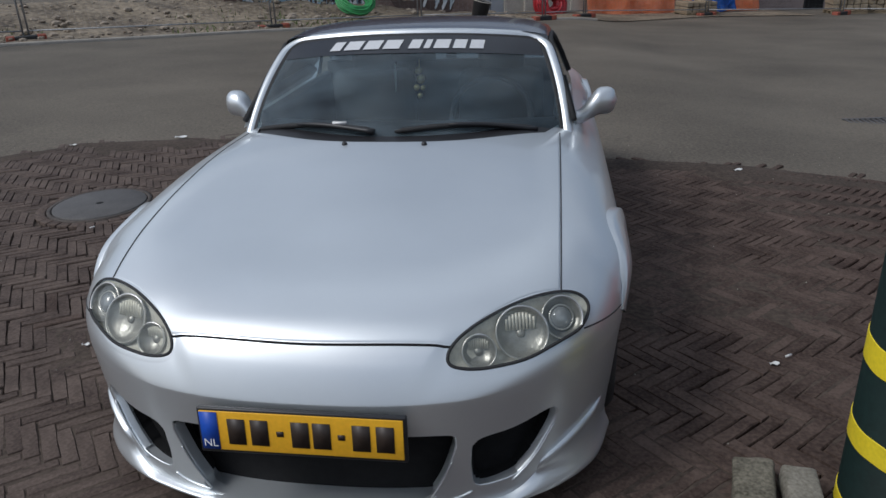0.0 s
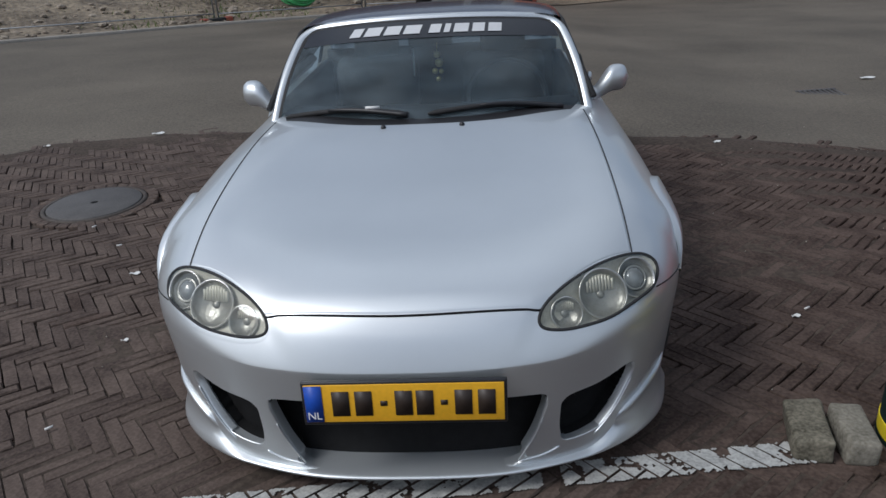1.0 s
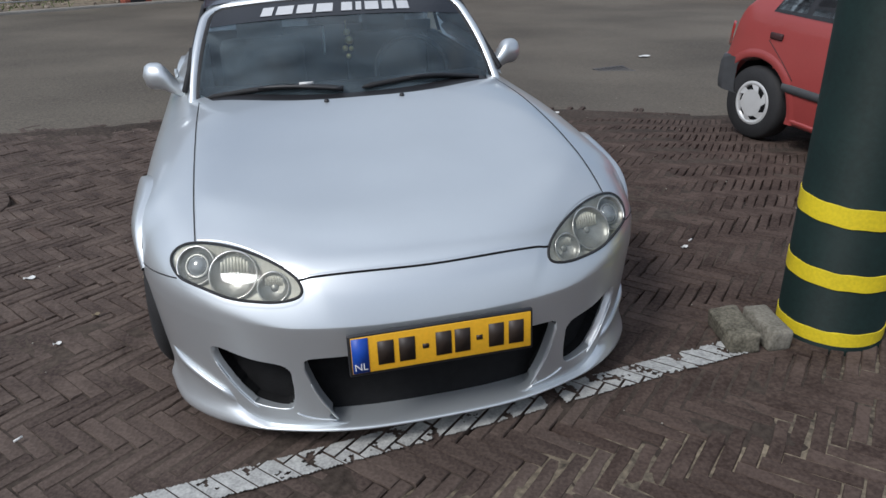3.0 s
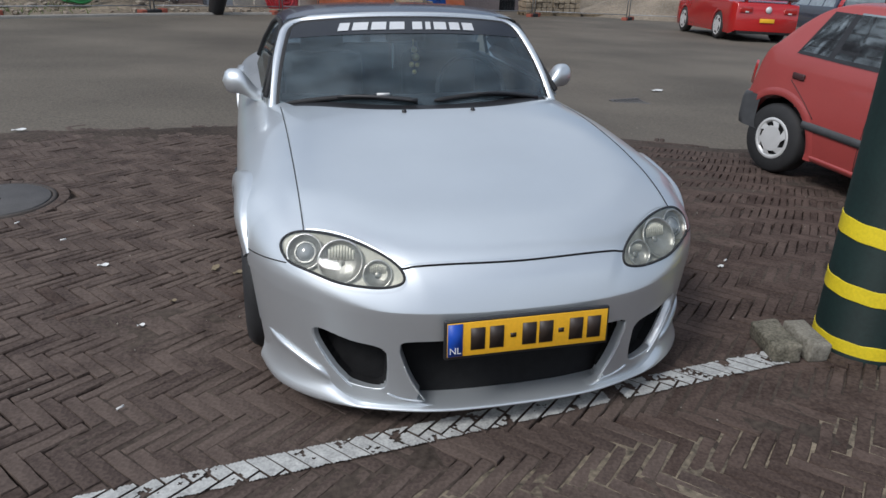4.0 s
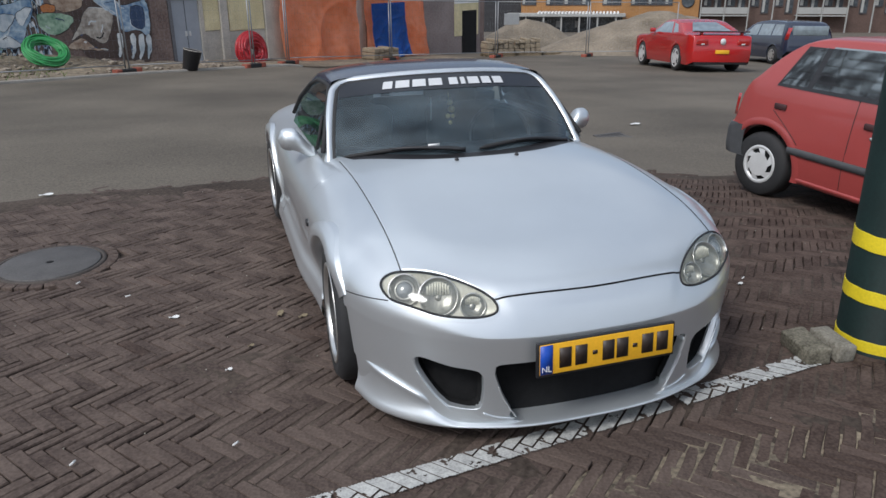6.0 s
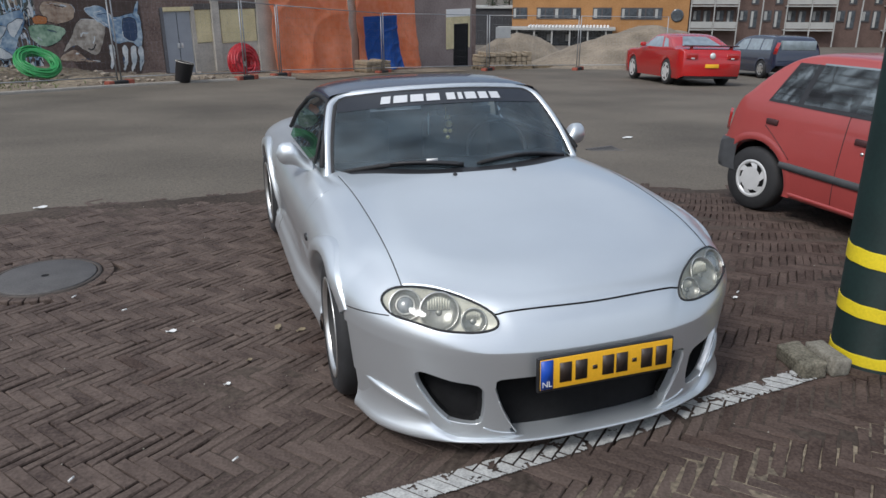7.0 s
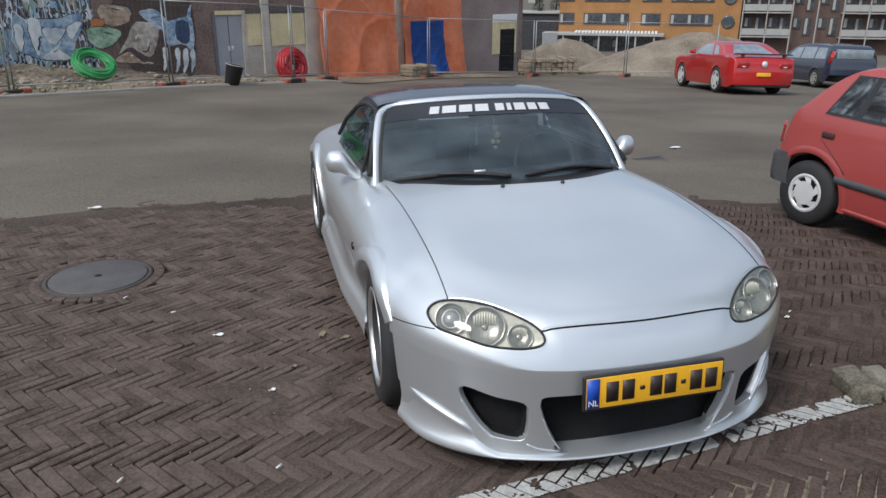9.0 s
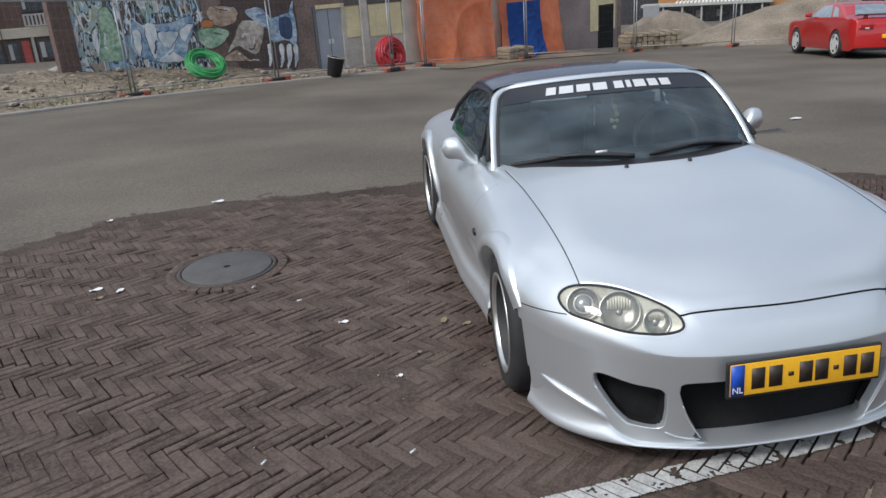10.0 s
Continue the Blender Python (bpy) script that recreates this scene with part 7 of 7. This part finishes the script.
# far row of buildings that closes the view
wall_row = thing("closing_wall_row", pose(0, 0, 0), "plain brick walls closing the view, one added unseen behind the camera", "building", kind="structure")
part("wall", box(-90, 20, 120, 130, -8, -0.5), dark_brick, wall_row, smooth=False)
part("wall", box(95, 105, 10, 90, -8, 6), dark_brick, wall_row, smooth=False)
part("wall", box(-70, -60, -20, 130, -8, 6), dark_brick, wall_row, smooth=False)
# unseen low wall added behind the camera to darken the car's reflections
part("wall", box(-40, 40, -21, -20, -0.5, 4.0), dark_brick, wall_row, smooth=False)


# ---- brick paving ----
MANHOLE = (-2.285, 4.465, 0.300)


def brick_verts(l, w, seed, soft):
    """Worn top with an uneven chamfer and chipped corners, and short sides."""
    rg = random.Random(seed)
    rim = []
    for i in range(5):
        rim.append((-l / 2 + l * i / 4 + (rg.uniform(-0.003, 0.003) if 0 < i < 4 else 0), -w / 2 + rg.uniform(-0.0005, 0.003)))
    for i in range(5):
        rim.append((l / 2 - l * i / 4 + (rg.uniform(-0.003, 0.003) if 0 < i < 4 else 0), w / 2 - rg.uniform(-0.0005, 0.003)))
    n = len(rim)
    top = []
    for x, y in rim:
        c = rg.uniform(0.0015, 0.0035) * soft
        top.append((x - math.copysign(c, x) if abs(x) > l * 0.45 else x, y - math.copysign(c, y)))
    v = [(x, y, rg.uniform(-0.0012, 0.0006)) for x, y in top] + [(x, y, -0.006) for x, y in rim] + [(x, y, -0.03) for x, y in rim]
    f = [tuple(range(n))] + [(n + i, n + (i + 1) % n, (i + 1) % n, i) for i in range(n)] + [(2 * n + i, 2 * n + (i + 1) % n, n + (i + 1) % n, n + i) for i in range(n)]
    return v, f


def build_paving():
    pave = thing("pavement", Matrix(), "dark brown herringbone brick paving with open joints", "pavement", kind="structure")
    # bed of sand below the bricks
    def fill(x, y):
        """How high dirt fills the joints: open in places, level with the bricks in others, drifted over at the road's edge."""
        n1 = noise.noise((x * 1.3, y * 1.3, 9)) + 0.6 * noise.noise((x * 5, y * 5, 3))
        drift = smooth01(1 - (brick_edge(x) - y) / 0.7)
        worn = worn_at(x, y)
        return min(0.0030 + 0.006 * drift + 0.0016 * worn, max(-0.030, -0.010 + 0.060 * n1) + 0.030 * drift + 0.016 * worn)
    xs = [-9 + 0.1 * i for i in range(181)]
    rows = []
    for j in range(110):
        k = j / 109
        rows.append([(x, -4 + (brick_edge(x) - 0.1 + 4) * k, ground_z(x, -4 + (brick_edge(x) - 0.1 + 4) * k) + (fill(x, -4 + (brick_edge(x) + 4) * k) if j < 109 else -0.02)) for x in xs])
    bed = bm_grid(rows, flip=True)
    bmesh.ops.recalc_face_normals(bed, faces=bed.faces)
    part("joint_bed", bed, joint_mat, pave, "dark dirt in the joints")
    rows = []
    for k in range(31):
        row = []
        for x in [-2.6 + 0.05 * i for i in range(85)]:
            y = -0.4 + (1.66 + 0.076 * x + 0.08 * noise.noise((x * 3, 0, 0)) + 0.4) * k / 30
            rim = k in (0, 30) or x < -2.58 or x > 1.58
            row.append((x, y, ground_z(x, y) + (-0.012 if rim else min(0.0034, 0.0006 + 0.007 * noise.noise((x * 2.6, y * 2.6, 5)) + 0.0045 * noise.noise((x * 11, y * 11, 2))))))
        rows.append(row)
    part("joint_sand", facing(bm_grid(rows), (0, 0, 1)), sand_joint, pave, "pale sand filling the joints")
    kinds = []
    for seed in range(14):
        # bricks laid one way stand tight, those laid the other way have opened up
        v, f = brick_verts(BW * BN - (0.0015 if seed < 7 else 0.004), BW - (0.0004 if seed < 7 else 0.0035 + 0.0013 * (seed - 7)), seed, 0.7 if seed < 7 else 1.6)
        pair = []
        for stuff in (brick_mat, brick_red):
            me = bpy.data.meshes.new("brick")
            me.from_pydata(v, [], f)
            me.materials.append(stuff)
            pair.append(me)
        kinds.append((pair, v))
    rng = random.Random(4)
    near, far_v, far_f, far_m = 0, [], [], []
    R = 230
    bricks = []
    for k in range(-R, R):
        for m in range(-R // BN, R // BN):
            bricks.append((k + 2 * BN * m + BN / 2, k + 0.5, 0))
            bricks.append((k + 0.5, k - (2 * BN - 1) - 2 * BN * m + BN / 2, 1))
    for a, b, turn in bricks:
        x, y, swing, size = pave_place(a, b)
        if not (-6.5 < x < 6.5 and -3.6 < y < 7):
            continue
        edge = brick_edge(x) + 0.22 * noise.noise((x * 1.7, 3.1, 0)) + 0.12 * noise.noise((x * 7, 1.1, 0)) + rng.uniform(-0.10, 0.06) - 0.06
        if y > edge - 0.06 or math.hypot(x - MANHOLE[0], y - MANHOLE[1]) < MANHOLE[2] + 0.07:
            continue
        dz = 0.004 * noise.noise((x * 1.1, y * 1.1, 7)) + rng.uniform(-0.003, 0.003) - 0.010 * smooth01(1 - (brick_edge(x) - y) / 0.7)
        dz *= 1 - 0.7 * worn_at(x, y)
        rot = PAVE_ANGLE + swing + (math.pi / 2 if turn else 0) + rng.uniform(-0.022, 0.022) + 0.03 * noise.noise((x * 0.7, y * 0.7, 2))
        red = int(smooth01((x + 0.15) / 0.8) > 0.15 + 0.5 * noise.noise((x * 1.9, y * 1.9, 4)) + rng.uniform(0.0, 0.5))
        kind = rng.randrange(7 if worn_at(x, y) < 0.35 or not turn else 3) + (7 if turn else 0)
        mtx = pose(x + rng.uniform(-0.003, 0.003), y + rng.uniform(-0.003, 0.003), ground_z(x, y) + 0.006 + dz,
                   (rng.uniform(-1.3, 1.3) + (1.0 if turn else 0.2)) * (1 - 0.6 * worn_at(x, y)), rng.uniform(-0.6, 0.6), math.degrees(rot)) @ Matrix.Scale(size, 4)
        if -1.75 < x < 0.75 and 1.0 < y < 2.42 and near < 300:
            ob = new("brick", kinds[kind][0][red])
            ob.matrix_world = mtx
            ob.parent = pave
            near += 1
        else:
            o = len(far_v)
            far_v += [tuple(mtx @ Vector(p)) for p in kinds[kind][1]]
            far_f += [tuple(o + i for i in q) for q in f]
            far_m += [red] * len(f)
    fm = bpy.data.meshes.new("bricks")
    fm.from_pydata(far_v, [], far_f)
    fm.materials.append(brick_mat)
    fm.materials.append(brick_red)
    fm.polygons.foreach_set("material_index", far_m)
    ob = new("brick_field", fm)
    ob.parent = pave
    tagged(ob, "dark brown paving bricks in herringbone bond", kind="stuff")


build_paving()
